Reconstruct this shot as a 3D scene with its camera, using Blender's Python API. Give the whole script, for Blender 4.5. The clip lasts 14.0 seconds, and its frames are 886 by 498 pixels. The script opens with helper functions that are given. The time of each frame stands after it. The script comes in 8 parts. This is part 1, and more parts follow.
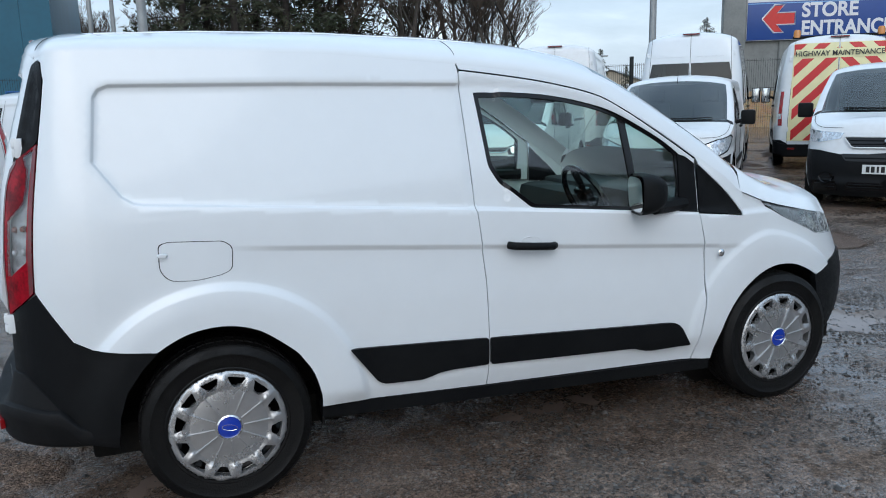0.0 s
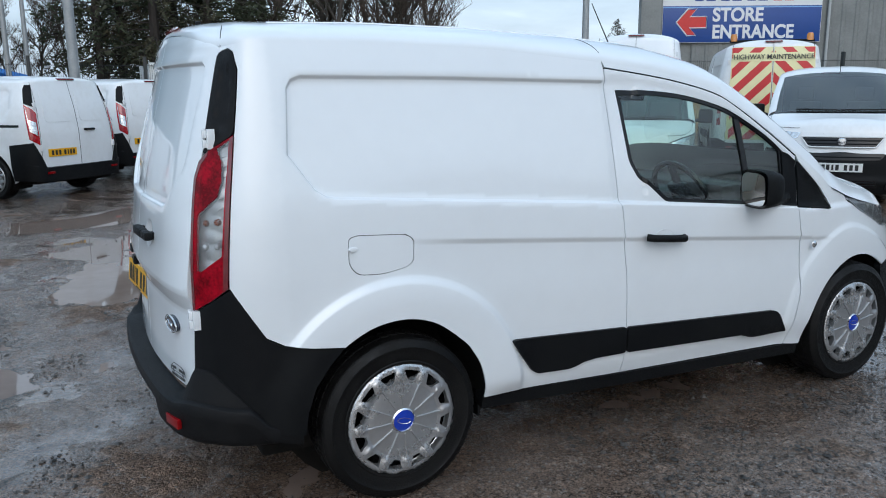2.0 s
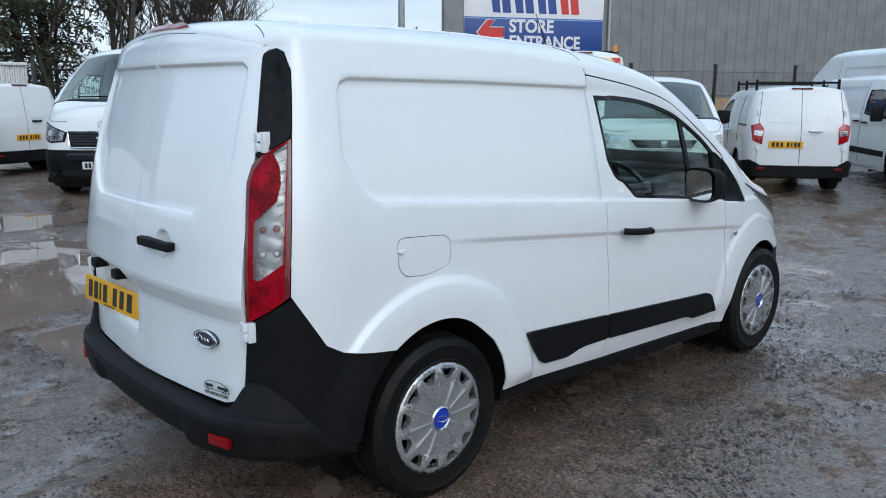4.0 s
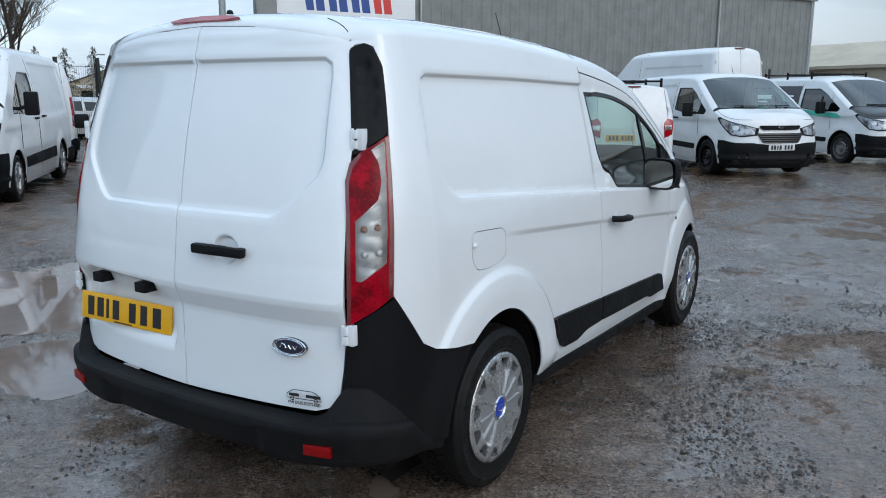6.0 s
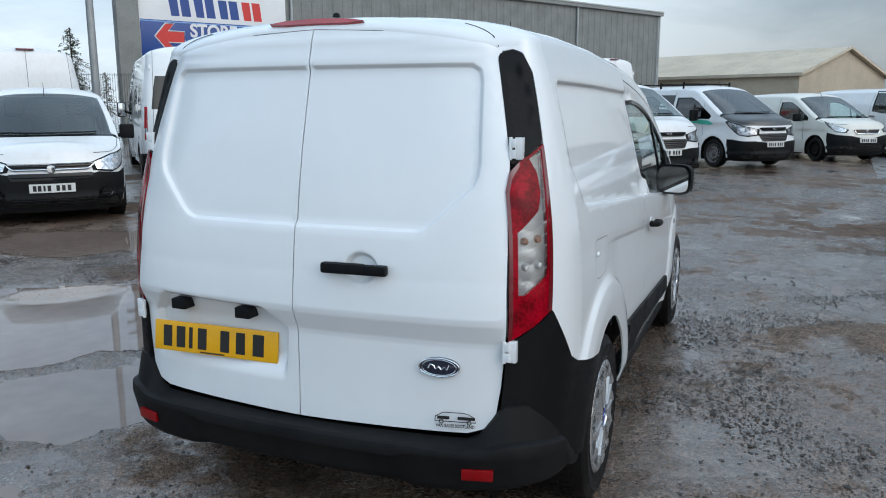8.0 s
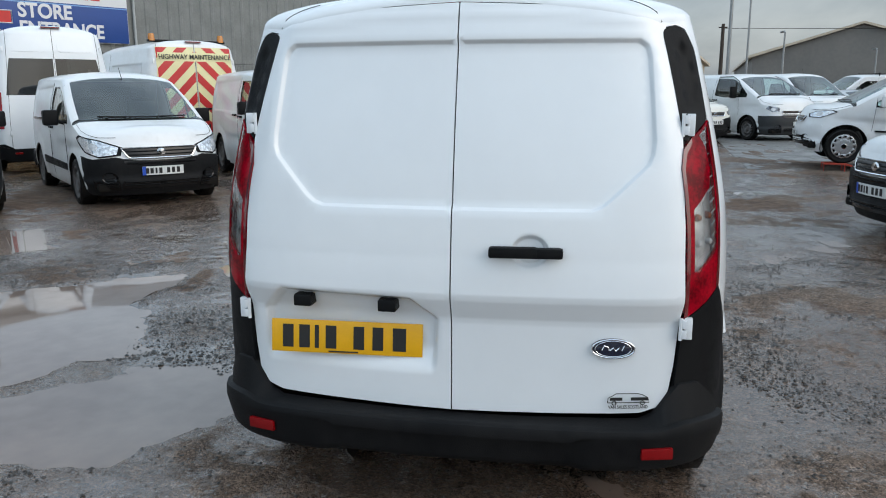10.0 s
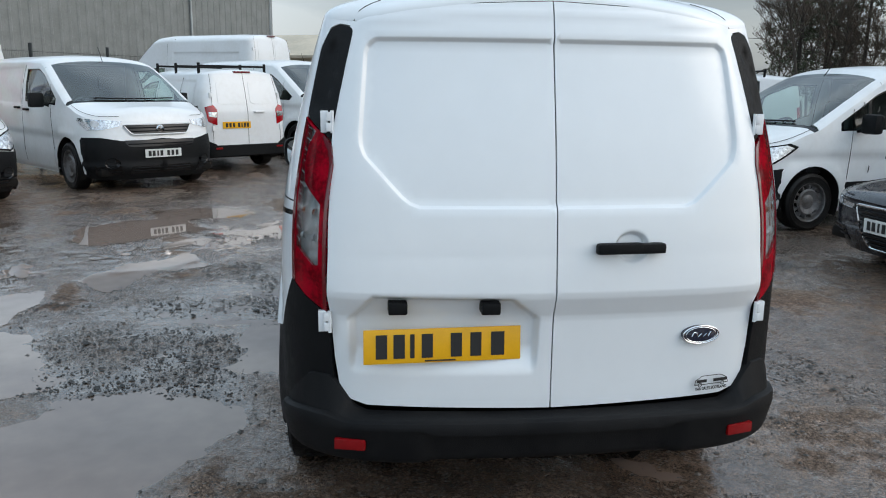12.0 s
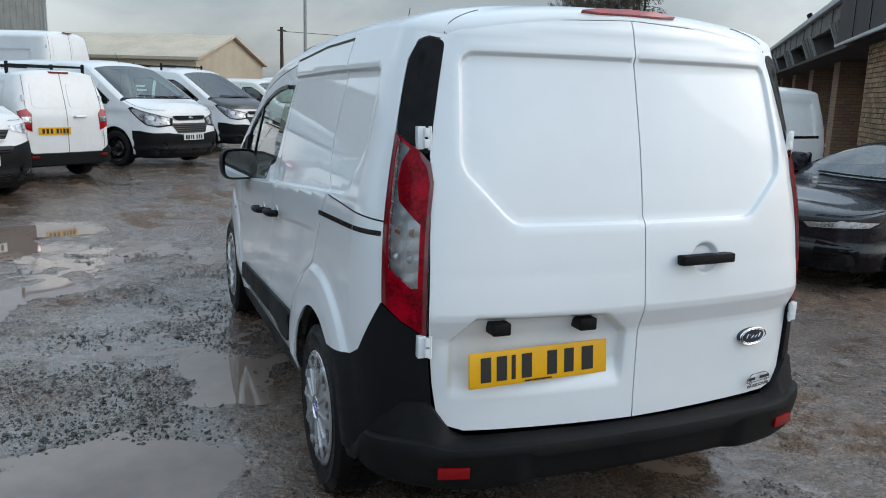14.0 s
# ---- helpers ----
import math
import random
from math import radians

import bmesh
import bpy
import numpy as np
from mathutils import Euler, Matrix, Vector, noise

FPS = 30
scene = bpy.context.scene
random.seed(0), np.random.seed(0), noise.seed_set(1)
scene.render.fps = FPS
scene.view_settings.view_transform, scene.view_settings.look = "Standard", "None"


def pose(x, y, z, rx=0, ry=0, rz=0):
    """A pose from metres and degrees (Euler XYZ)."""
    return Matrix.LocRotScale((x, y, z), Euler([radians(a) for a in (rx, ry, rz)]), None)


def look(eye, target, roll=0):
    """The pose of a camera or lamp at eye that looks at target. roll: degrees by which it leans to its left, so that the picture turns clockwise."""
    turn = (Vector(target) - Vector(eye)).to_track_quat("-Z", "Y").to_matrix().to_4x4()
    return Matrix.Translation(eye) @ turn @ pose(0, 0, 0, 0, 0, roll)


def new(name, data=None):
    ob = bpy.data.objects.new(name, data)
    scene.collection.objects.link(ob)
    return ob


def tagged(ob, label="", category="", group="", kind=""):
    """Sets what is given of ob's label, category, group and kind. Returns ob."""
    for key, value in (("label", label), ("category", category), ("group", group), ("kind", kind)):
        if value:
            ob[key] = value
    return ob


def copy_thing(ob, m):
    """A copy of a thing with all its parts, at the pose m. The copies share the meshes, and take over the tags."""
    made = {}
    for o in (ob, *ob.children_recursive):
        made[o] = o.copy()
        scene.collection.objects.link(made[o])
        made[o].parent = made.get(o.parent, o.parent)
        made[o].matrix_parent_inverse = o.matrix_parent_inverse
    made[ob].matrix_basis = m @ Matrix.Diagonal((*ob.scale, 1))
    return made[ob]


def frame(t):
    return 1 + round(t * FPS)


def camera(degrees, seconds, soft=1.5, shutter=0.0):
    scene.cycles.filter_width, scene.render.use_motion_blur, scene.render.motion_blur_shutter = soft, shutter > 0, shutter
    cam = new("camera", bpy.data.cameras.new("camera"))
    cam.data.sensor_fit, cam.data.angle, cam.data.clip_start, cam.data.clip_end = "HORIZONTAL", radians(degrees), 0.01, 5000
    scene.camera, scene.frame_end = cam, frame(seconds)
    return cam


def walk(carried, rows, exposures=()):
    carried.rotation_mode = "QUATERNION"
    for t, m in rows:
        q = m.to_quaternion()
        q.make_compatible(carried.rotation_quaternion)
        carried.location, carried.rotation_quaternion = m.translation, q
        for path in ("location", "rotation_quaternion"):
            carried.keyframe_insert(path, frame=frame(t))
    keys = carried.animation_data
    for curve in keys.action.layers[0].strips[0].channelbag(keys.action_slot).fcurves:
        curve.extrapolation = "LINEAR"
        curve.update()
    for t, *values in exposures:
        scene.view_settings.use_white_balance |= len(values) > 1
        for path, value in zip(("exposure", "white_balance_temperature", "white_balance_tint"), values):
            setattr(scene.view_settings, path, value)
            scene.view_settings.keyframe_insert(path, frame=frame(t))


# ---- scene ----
from mathutils import geometry

cam = camera(59.2, 14.0, soft=1.0)
PATH = [
    (0, (-0.195, -3.816, 1.538), (0.489, -1.975, 1.159), -1.5),
    (0.5, (-0.423, -3.735, 1.545), (0.289, -1.906, 1.161), -1.5),
    (1, (-0.711, -3.679, 1.562), (0.04, -1.866, 1.173), -1.4),
    (1.5, (-0.961, -3.541, 1.534), (-0.143, -1.759, 1.141), -1.0),
    (2, (-1.16, -3.448, 1.558), (-0.251, -1.711, 1.162), -0.4),
    (2.5, (-1.438, -3.413, 1.574), (-0.422, -1.736, 1.179), 0.2),
    (3, (-1.622, -3.325, 1.564), (-0.492, -1.721, 1.175), 0.4),
    (3.5, (-1.773, -3.136, 1.563), (-0.536, -1.613, 1.177), 0.4),
    (3.7, (-1.838, -3.08, 1.56), (-0.562, -1.589, 1.175), 0.3),
    (5.8, (-2.506, -2.337, 1.529), (-0.876, -1.245, 1.14), -0.0),
    (6, (-2.583, -2.284, 1.543), (-0.931, -1.225, 1.156), 0.0),
    (6.5, (-2.668, -2.095, 1.532), (-0.965, -1.118, 1.149), 0.0),
    (7, (-2.675, -1.831, 1.537), (-0.928, -0.934, 1.16), 0.2),
    (7.5, (-2.798, -1.605, 1.529), (-1.014, -0.782, 1.158), 0.1),
    (8, (-2.942, -1.416, 1.539), (-1.122, -0.67, 1.174), -0.1),
    (8.2, (-2.925, -1.33, 1.514), (-1.092, -0.616, 1.15), -0.1),
    (10.3, (-3.154, -0.258, 1.512), (-1.216, 0.023, 1.107), -0.1),
    (10.5, (-3.145, -0.153, 1.528), (-1.2, 0.069, 1.12), -0.0),
    (11, (-3.164, 0.101, 1.528), (-1.209, 0.173, 1.112), 0.2),
    (11.5, (-3.214, 0.37, 1.552), (-1.26, 0.289, 1.136), 0.4),
    (12, (-3.123, 0.643, 1.523), (-1.18, 0.408, 1.11), 0.7),
    (12.5, (-3.03, 0.892, 1.536), (-1.109, 0.514, 1.131), 1.2),
    (13, (-3.028, 1.177, 1.542), (-1.135, 0.671, 1.141), 1.5),
    (13.5, (-2.98, 1.372, 1.534), (-1.121, 0.748, 1.141), 1.7),
    (14, (-2.825, 1.534, 1.534), (-1.008, 0.794, 1.145), 1.7),
]
EXPOSURES = [(0.0, 0.0, 6250, 10), (3.5, 0.05, 6300, 10), (8.0, 0.12, 6550, 10), (10.5, 0.17, 6900, 11), (14.0, 0.17, 6900, 11)]

walk(cam, [(t, look(eye, target, roll)) for t, eye, target, roll in PATH], EXPOSURES)

# ---------------------------------------------------------------- light
world = bpy.data.worlds.new("overcast_sky")
scene.world = world
world.use_nodes = True
wn, wl = world.node_tree.nodes, world.node_tree.links
wn.clear()


def wnode(kind, **values):
    n = wn.new(kind)
    for k, v in values.items():
        n.inputs[k].default_value = v
    return n


SUN_ELEVATION, SUN_AZIMUTH = radians(36), radians(252)
sky = wn.new("ShaderNodeTexSky")
sky.sky_type, sky.sun_disc = "NISHITA", False
sky.sun_elevation, sky.sun_rotation = SUN_ELEVATION, radians(90) - SUN_AZIMUTH
sky.air_density, sky.dust_density = 1.0, 3.0
coords = wn.new("ShaderNodeTexCoord")
stretch = wn.new("ShaderNodeMapping")
stretch.inputs["Scale"].default_value = (1.0, 1.0, 3.2)
clouds = wnode("ShaderNodeTexNoise", Scale=2.3, Detail=8.0, Roughness=0.55, Distortion=0.3)
ramp = wn.new("ShaderNodeValToRGB")
ramp.color_ramp.elements[0].position, ramp.color_ramp.elements[0].color = 0.36, (0.325, 0.44, 0.56, 1)
ramp.color_ramp.elements[1].position, ramp.color_ramp.elements[1].color = 0.64, (0.69, 0.855, 0.99, 1)
middle = ramp.color_ramp.elements.new(0.5)
middle.color = (0.465, 0.605, 0.735, 1)
cloud_light = wnode("ShaderNodeBackground", Strength=1.2)
sky_light = wnode("ShaderNodeBackground", Strength=0.05)
both = wn.new("ShaderNodeAddShader")
world_out = wn.new("ShaderNodeOutputWorld")
wl.new(coords.outputs["Generated"], stretch.inputs["Vector"])
wl.new(stretch.outputs["Vector"], clouds.inputs["Vector"])
wl.new(clouds.outputs["Fac"], ramp.inputs["Fac"])
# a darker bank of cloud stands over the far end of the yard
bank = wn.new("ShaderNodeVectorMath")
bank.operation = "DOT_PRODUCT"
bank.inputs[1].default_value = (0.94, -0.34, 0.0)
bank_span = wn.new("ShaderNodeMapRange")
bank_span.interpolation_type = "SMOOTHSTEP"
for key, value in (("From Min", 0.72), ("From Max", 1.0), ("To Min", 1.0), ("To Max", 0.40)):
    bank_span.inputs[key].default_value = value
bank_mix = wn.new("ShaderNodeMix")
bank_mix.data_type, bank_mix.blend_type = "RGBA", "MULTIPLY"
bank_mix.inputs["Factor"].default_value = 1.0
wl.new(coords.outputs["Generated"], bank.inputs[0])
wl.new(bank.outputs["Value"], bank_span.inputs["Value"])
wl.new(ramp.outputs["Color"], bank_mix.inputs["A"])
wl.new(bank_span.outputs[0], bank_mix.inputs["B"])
# cloud near the horizon is greyer, overhead it is thinner and bluer
upward = wn.new("ShaderNodeSeparateXYZ")
wl.new(coords.outputs["Generated"], upward.inputs[0])
height_span = wn.new("ShaderNodeMapRange")
height_span.interpolation_type = "SMOOTHSTEP"
height_span.inputs["From Min"].default_value, height_span.inputs["From Max"].default_value = 0.08, 0.55
wl.new(upward.outputs["Z"], height_span.inputs["Value"])
tone = wn.new("ShaderNodeMix")
tone.data_type = "RGBA"
tone.inputs["A"].default_value, tone.inputs["B"].default_value = (0.97, 0.895, 0.86, 1), (1.01, 1.04, 1.06, 1)
wl.new(height_span.outputs[0], tone.inputs["Factor"])
tone_mix = wn.new("ShaderNodeMix")
tone_mix.data_type, tone_mix.blend_type = "RGBA", "MULTIPLY"
tone_mix.inputs["Factor"].default_value = 1.0
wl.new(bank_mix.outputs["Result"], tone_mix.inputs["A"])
wl.new(tone.outputs["Result"], tone_mix.inputs["B"])
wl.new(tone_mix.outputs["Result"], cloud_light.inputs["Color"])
wl.new(sky.outputs["Color"], sky_light.inputs["Color"])
wl.new(cloud_light.outputs[0], both.inputs[0])
wl.new(sky_light.outputs[0], both.inputs[1])
wl.new(both.outputs[0], world_out.inputs["Surface"])

sun = new("sun", bpy.data.lights.new("sun", "SUN"))
sun.data.energy, sun.data.angle, sun.data.color = 0.50, radians(45), (0.98, 0.99, 1.0)
sun.matrix_world = look((20 * math.cos(SUN_AZIMUTH), 20 * math.sin(SUN_AZIMUTH), 20 * math.tan(SUN_ELEVATION)), (0, 0, 0))


# ---------------------------------------------------------------- materials
def material(name, color, rough=0.5, metal=0.0, coat=0.0, vary=0.0, scale=6.0, color2=None, bump=0.0, bump_scale=40.0,
             rough2=None, spec=0.5, randomize=0.0, mask_lo=0.4, mask_hi=0.6):
    """A principled surface: two colours mixed by noise at two scales, with relief and uneven gloss."""
    m = bpy.data.materials.new(name)
    m.use_nodes = True
    n, l = m.node_tree.nodes, m.node_tree.links
    b = n["Principled BSDF"]
    b.inputs["Base Color"].default_value = (*color, 1)
    b.inputs["Roughness"].default_value = rough
    b.inputs["Metallic"].default_value = metal
    b.inputs["Coat Weight"].default_value = coat
    b.inputs["Coat Roughness"].default_value = 0.03
    b.inputs["Specular IOR Level"].default_value = spec
    tc = n.new("ShaderNodeTexCoord")
    if vary or color2 or rough2 is not None:
        big = n.new("ShaderNodeTexNoise")
        big.inputs["Scale"].default_value, big.inputs["Detail"].default_value = scale, 6.0
        l.new(tc.outputs["Object"], big.inputs["Vector"])
        fine = n.new("ShaderNodeTexNoise")
        fine.inputs["Scale"].default_value, fine.inputs["Detail"].default_value = scale * 9, 4.0
        l.new(tc.outputs["Object"], fine.inputs["Vector"])
        mixed = n.new("ShaderNodeMath")
        mixed.operation = "MULTIPLY_ADD"
        mixed.inputs[1].default_value = 0.35
        l.new(fine.outputs["Fac"], mixed.inputs[0])
        part_big = n.new("ShaderNodeMath")
        part_big.operation = "MULTIPLY"
        part_big.inputs[1].default_value = 0.65
        l.new(big.outputs["Fac"], part_big.inputs[0])
        l.new(part_big.outputs[0], mixed.inputs[2])
        span = n.new("ShaderNodeMapRange")
        span.inputs["From Min"].default_value, span.inputs["From Max"].default_value = mask_lo, mask_hi
        l.new(mixed.outputs[0], span.inputs["Value"])
        mix = n.new("ShaderNodeMix")
        mix.data_type = "RGBA"
        c2 = color2 if color2 else tuple(c * (1 - vary) for c in color)
        mix.inputs["A"].default_value, mix.inputs["B"].default_value = (*color, 1), (*c2, 1)
        l.new(span.outputs[0], mix.inputs["Factor"])
        last = mix.outputs["Result"]
        if randomize:
            info = n.new("ShaderNodeObjectInfo")
            hsv = n.new("ShaderNodeHueSaturation")
            r = n.new("ShaderNodeMapRange")
            r.inputs["To Min"].default_value, r.inputs["To Max"].default_value = 1 - randomize, 1 + randomize
            l.new(info.outputs["Random"], r.inputs["Value"])
            l.new(r.outputs[0], hsv.inputs["Value"])
            l.new(last, hsv.inputs["Color"])
            last = hsv.outputs["Color"]
        l.new(last, b.inputs["Base Color"])
        if rough2 is not None:
            rr = n.new("ShaderNodeMapRange")
            rr.inputs["To Min"].default_value, rr.inputs["To Max"].default_value = rough, rough2
            l.new(span.outputs[0], rr.inputs["Value"])
            l.new(rr.outputs[0], b.inputs["Roughness"])
    if bump:
        grain = n.new("ShaderNodeTexNoise")
        grain.inputs["Scale"].default_value, grain.inputs["Detail"].default_value = bump_scale, 5.0
        l.new(tc.outputs["Object"], grain.inputs["Vector"])
        relief = n.new("ShaderNodeBump")
        relief.inputs["Strength"].default_value, relief.inputs["Distance"].default_value = bump, 0.01
        l.new(grain.outputs["Fac"], relief.inputs["Height"])
        l.new(relief.outputs[0], b.inputs["Normal"])
    return m


def glass_material(name, tint, gloss=0.0, least=0.085):
    """Thin glazing: tinted see-through with Fresnel gloss."""
    m = bpy.data.materials.new(name)
    m.use_nodes = True
    n, l = m.node_tree.nodes, m.node_tree.links
    n.clear()
    out = n.new("ShaderNodeOutputMaterial")
    clear = n.new("ShaderNodeBsdfTransparent")
    clear.inputs["Color"].default_value = (*tint, 1)
    shine = n.new("ShaderNodeBsdfGlossy")
    shine.inputs["Roughness"].default_value = gloss
    facing = n.new("ShaderNodeLayerWeight")
    facing.inputs["Blend"].default_value = 0.5
    power = n.new("ShaderNodeMath")
    power.operation = "POWER"
    power.inputs[1].default_value = 3.2
    l.new(facing.outputs["Facing"], power.inputs[0])
    fresnel = n.new("ShaderNodeMath")
    fresnel.operation = "MULTIPLY_ADD"
    fresnel.inputs[1].default_value, fresnel.inputs[2].default_value = 0.85, least
    l.new(power.outputs[0], fresnel.inputs[0])
    mix = n.new("ShaderNodeMixShader")
    l.new(fresnel.outputs[0], mix.inputs["Fac"])
    l.new(clear.outputs[0], mix.inputs[1])
    l.new(shine.outputs[0], mix.inputs[2])
    l.new(mix.outputs[0], out.inputs["Surface"])
    return m


WHITE = material("white_gloss_paint", (0.785, 0.815, 0.835), 0.32, coat=1.0, vary=0.035, scale=1.3, rough2=0.38, mask_lo=0.35, mask_hi=0.65)
WHITE_DULL = material("white_van_paint_with_road_film", (0.76, 0.77, 0.775), 0.35, coat=0.6, scale=1.6, color2=(0.68, 0.675, 0.66), rough2=0.5, mask_lo=0.45, mask_hi=0.75)
CREAM_WHITE = material("aged_cream_white_paint", (0.74, 0.73, 0.67), 0.4, coat=0.4, scale=1.6, color2=(0.66, 0.64, 0.57), mask_lo=0.45, mask_hi=0.75)
SILVER = material("silver_metallic_paint", (0.52, 0.53, 0.54), 0.35, metal=0.6, coat=1.0, vary=0.06, scale=2.0)
DARK_PAINT = material("deep_black_blue_paint", (0.004, 0.004, 0.009), 0.22, coat=0.6, spec=0.3, vary=0.3, scale=3.0, rough2=0.3)
PLASTIC = material("grained_black_plastic", (0.0045, 0.005, 0.006), 0.44, spec=0.14, color2=(0.008, 0.0085, 0.009), scale=3.0, rough2=0.6, bump=0.25, bump_scale=420.0)
PLASTIC_GREY = material("weathered_dark_grey_plastic", (0.005, 0.0055, 0.0065), 0.50, spec=0.15, color2=(0.011, 0.011, 0.0115), scale=2.5, rough2=0.58, bump=0.2, bump_scale=300.0)
GLOSS_BLACK = material("gloss_black_plastic", (0.005, 0.005, 0.006), 0.18, spec=0.4, vary=0.2, scale=5.0)
RUBBER = material("tyre_rubber", (0.0024, 0.0024, 0.0027), 0.40, spec=0.26, color2=(0.005, 0.0046, 0.0042), scale=7.0, rough2=0.7, bump=0.3, bump_scale=160.0)
SILVER_PLASTIC = material("silver_wheel_trim_plastic", (0.52, 0.525, 0.53), 0.25, metal=0.75, color2=(0.46, 0.46, 0.465), scale=5.0, rough2=0.34)
STEEL = material("painted_steel_wheel", (0.20, 0.20, 0.205), 0.5, metal=0.5, color2=(0.11, 0.095, 0.085), scale=9.0, rough2=0.7)
CHROME = material("chrome", (0.75, 0.75, 0.76), 0.08, metal=1.0)
BLUE_BADGE = material("deep_blue_enamel", (0.010, 0.045, 0.42), 0.25, coat=0.6, vary=0.1)
NAVY_BADGE = material("dark_navy_enamel", (0.008, 0.014, 0.035), 0.2, coat=0.8, vary=0.1)
RED_LENS = material("red_lamp_lens", (0.42, 0.003, 0.008), 0.10, coat=1.0, color2=(0.27, 0.002, 0.006), scale=10.0, spec=0.6)
RED_FACETS = material("faceted_red_lens", (0.36, 0.001, 0.012), 0.14, spec=0.10, coat=0.08, color2=(0.12, 0.0006, 0.004), scale=11.0, rough2=0.16, mask_lo=0.42, mask_hi=0.60)
RED_DARK = material("dark_red_lamp_edge", (0.16, 0.003, 0.008), 0.12, coat=1.0, vary=0.3, scale=20.0)
REFLECTOR_RED = material("red_reflector", (0.24, 0.002, 0.004), 0.3, spec=0.25, coat=0.12, vary=0.15, scale=60.0)
AMBER = material("amber_plastic", (0.55, 0.20, 0.03), 0.2, coat=0.5, vary=0.15)
LAMP_CHROME = material("lamp_reflector_chrome", (0.82, 0.83, 0.84), 0.16, metal=0.85, scale=30.0, color2=(0.50, 0.50, 0.51))
HEADLAMP = material("headlamp_reflector", (0.36, 0.37, 0.39), 0.16, metal=0.85, scale=11.0, color2=(0.06, 0.06, 0.066), mask_lo=0.46, mask_hi=0.60)
LAMP_BOWL = material("pale_lamp_reflector", (0.74, 0.745, 0.75), 0.26, metal=0.45, scale=26.0, color2=(0.46, 0.46, 0.47))
BULB_AMBER = material("amber_bulb", (0.20, 0.045, 0.012), 0.25, coat=0.5, vary=0.3, scale=60.0)
LAMP_DARK = material("grey_lamp_grid", (0.34, 0.34, 0.345), 0.3, metal=0.6, vary=0.3, scale=60.0)
CLEAR_LENS = glass_material("clear_lamp_lens", (0.86, 0.88, 0.88))
GLASS = glass_material("green_tinted_window_glass", (0.80, 0.94, 0.88))
GLASS_DARK = glass_material("dark_tinted_glass", (0.10, 0.11, 0.12))
YELLOW_PLATE = material("yellow_reflective_plate", (0.80, 0.405, 0.006), 0.35, vary=0.06, scale=20.0)
WHITE_PLATE = material("white_reflective_plate", (0.72, 0.73, 0.71), 0.35, vary=0.06, scale=20.0)
INK = material("black_print", (0.012, 0.012, 0.012), 0.5, vary=0.2)
BLUE_INK = material("blue_print", (0.02, 0.09, 0.50), 0.5, vary=0.1)
TRIM_GREY = material("dark_grey_cabin_trim", (0.030, 0.032, 0.034), 0.65, vary=0.2, scale=8.0, bump=0.2, bump_scale=200.0)
SEAT_CLOTH = material("charcoal_seat_cloth", (0.028, 0.029, 0.032), 0.9, vary=0.3, scale=30.0, bump=0.4, bump_scale=300.0)
BULKHEAD = material("light_grey_bulkhead", (0.32, 0.33, 0.33), 0.6, vary=0.1, scale=3.0)
UNDERSIDE = material("dirty_underbody", (0.005, 0.0048, 0.0045), 0.9, spec=0.2, color2=(0.011, 0.009, 0.0075), scale=6.0)
MIRROR = material("mirror_glass", (0.66, 0.68, 0.69), 0.02, metal=1.0)


# ---------------------------------------------------------------- mesh helpers
def link_mesh(name, verts, faces, mats, parent=None, label="", smooth=True, slots=None):
    me = bpy.data.meshes.new(name)
    me.from_pydata([tuple(map(float, v)) for v in verts], [], faces)
    for m in (mats if isinstance(mats, (list, tuple)) else [mats]):
        me.materials.append(m)
    if slots is not None:
        me.polygons.foreach_set("material_index", slots)
    if smooth:
        me.polygons.foreach_set("use_smooth", [True] * len(me.polygons))
    me.validate()
    ob = new(name, me)
    if parent is not None:
        ob.parent = parent
    if label:
        ob["label"] = label
    return ob


def part(name, data, mats, parent=None, label="", smooth=True):
    """One mesh object from a bmesh or a pair (vertices, faces)."""
    if isinstance(data, tuple):
        ob = link_mesh(name, data[0], data[1], mats, parent, label, smooth)
        if isinstance(data, Panel) and smooth and len(ob.data.vertices) == len(data.normals):
            ob.data.normals_split_custom_set_from_vertices(data.normals)
        elif smooth:
            ob.data.set_sharp_from_angle(angle=radians(40))
        return ob
    me = bpy.data.meshes.new(name)
    for f in data.faces:
        f.smooth = smooth
    data.to_mesh(me)
    data.free()
    for m in (mats if isinstance(mats, (list, tuple)) else [mats]):
        me.materials.append(m)
    ob = new(name, me)
    if parent is not None:
        ob.parent = parent
    if label:
        ob["label"] = label
    return ob


def base(name, m, label, category, group="", kind=""):
    e = new(name)
    e.empty_display_size = 0.2
    e.matrix_world = m
    return tagged(e, label, category, group, kind)


def join(*pieces):
    V, F = [], []
    for v, f in pieces:
        k = len(V)
        V += [tuple(p) for p in v]
        F += [tuple(i + k for i in q) for q in f]
    return V, F


def moved(piece, m):
    return [tuple(m @ Vector(p)) for p in piece[0]], piece[1]


def box(x0, y0, z0, x1, y1, z1, bevel=0.0):
    """A box with chamfered edges."""
    bm = bmesh.new()
    bmesh.ops.create_cube(bm, size=1)
    for v in bm.verts:
        v.co = Vector(((x0 + x1) / 2 + v.co.x * (x1 - x0), (y0 + y1) / 2 + v.co.y * (y1 - y0), (z0 + z1) / 2 + v.co.z * (z1 - z0)))
    if bevel:
        bmesh.ops.bevel(bm, geom=bm.edges[:], offset=bevel, segments=2, affect="EDGES", profile=0.6)
    V = [tuple(v.co) for v in bm.verts]
    F = [tuple(v.index for v in f.verts) for f in bm.faces]
    bm.free()
    return V, F


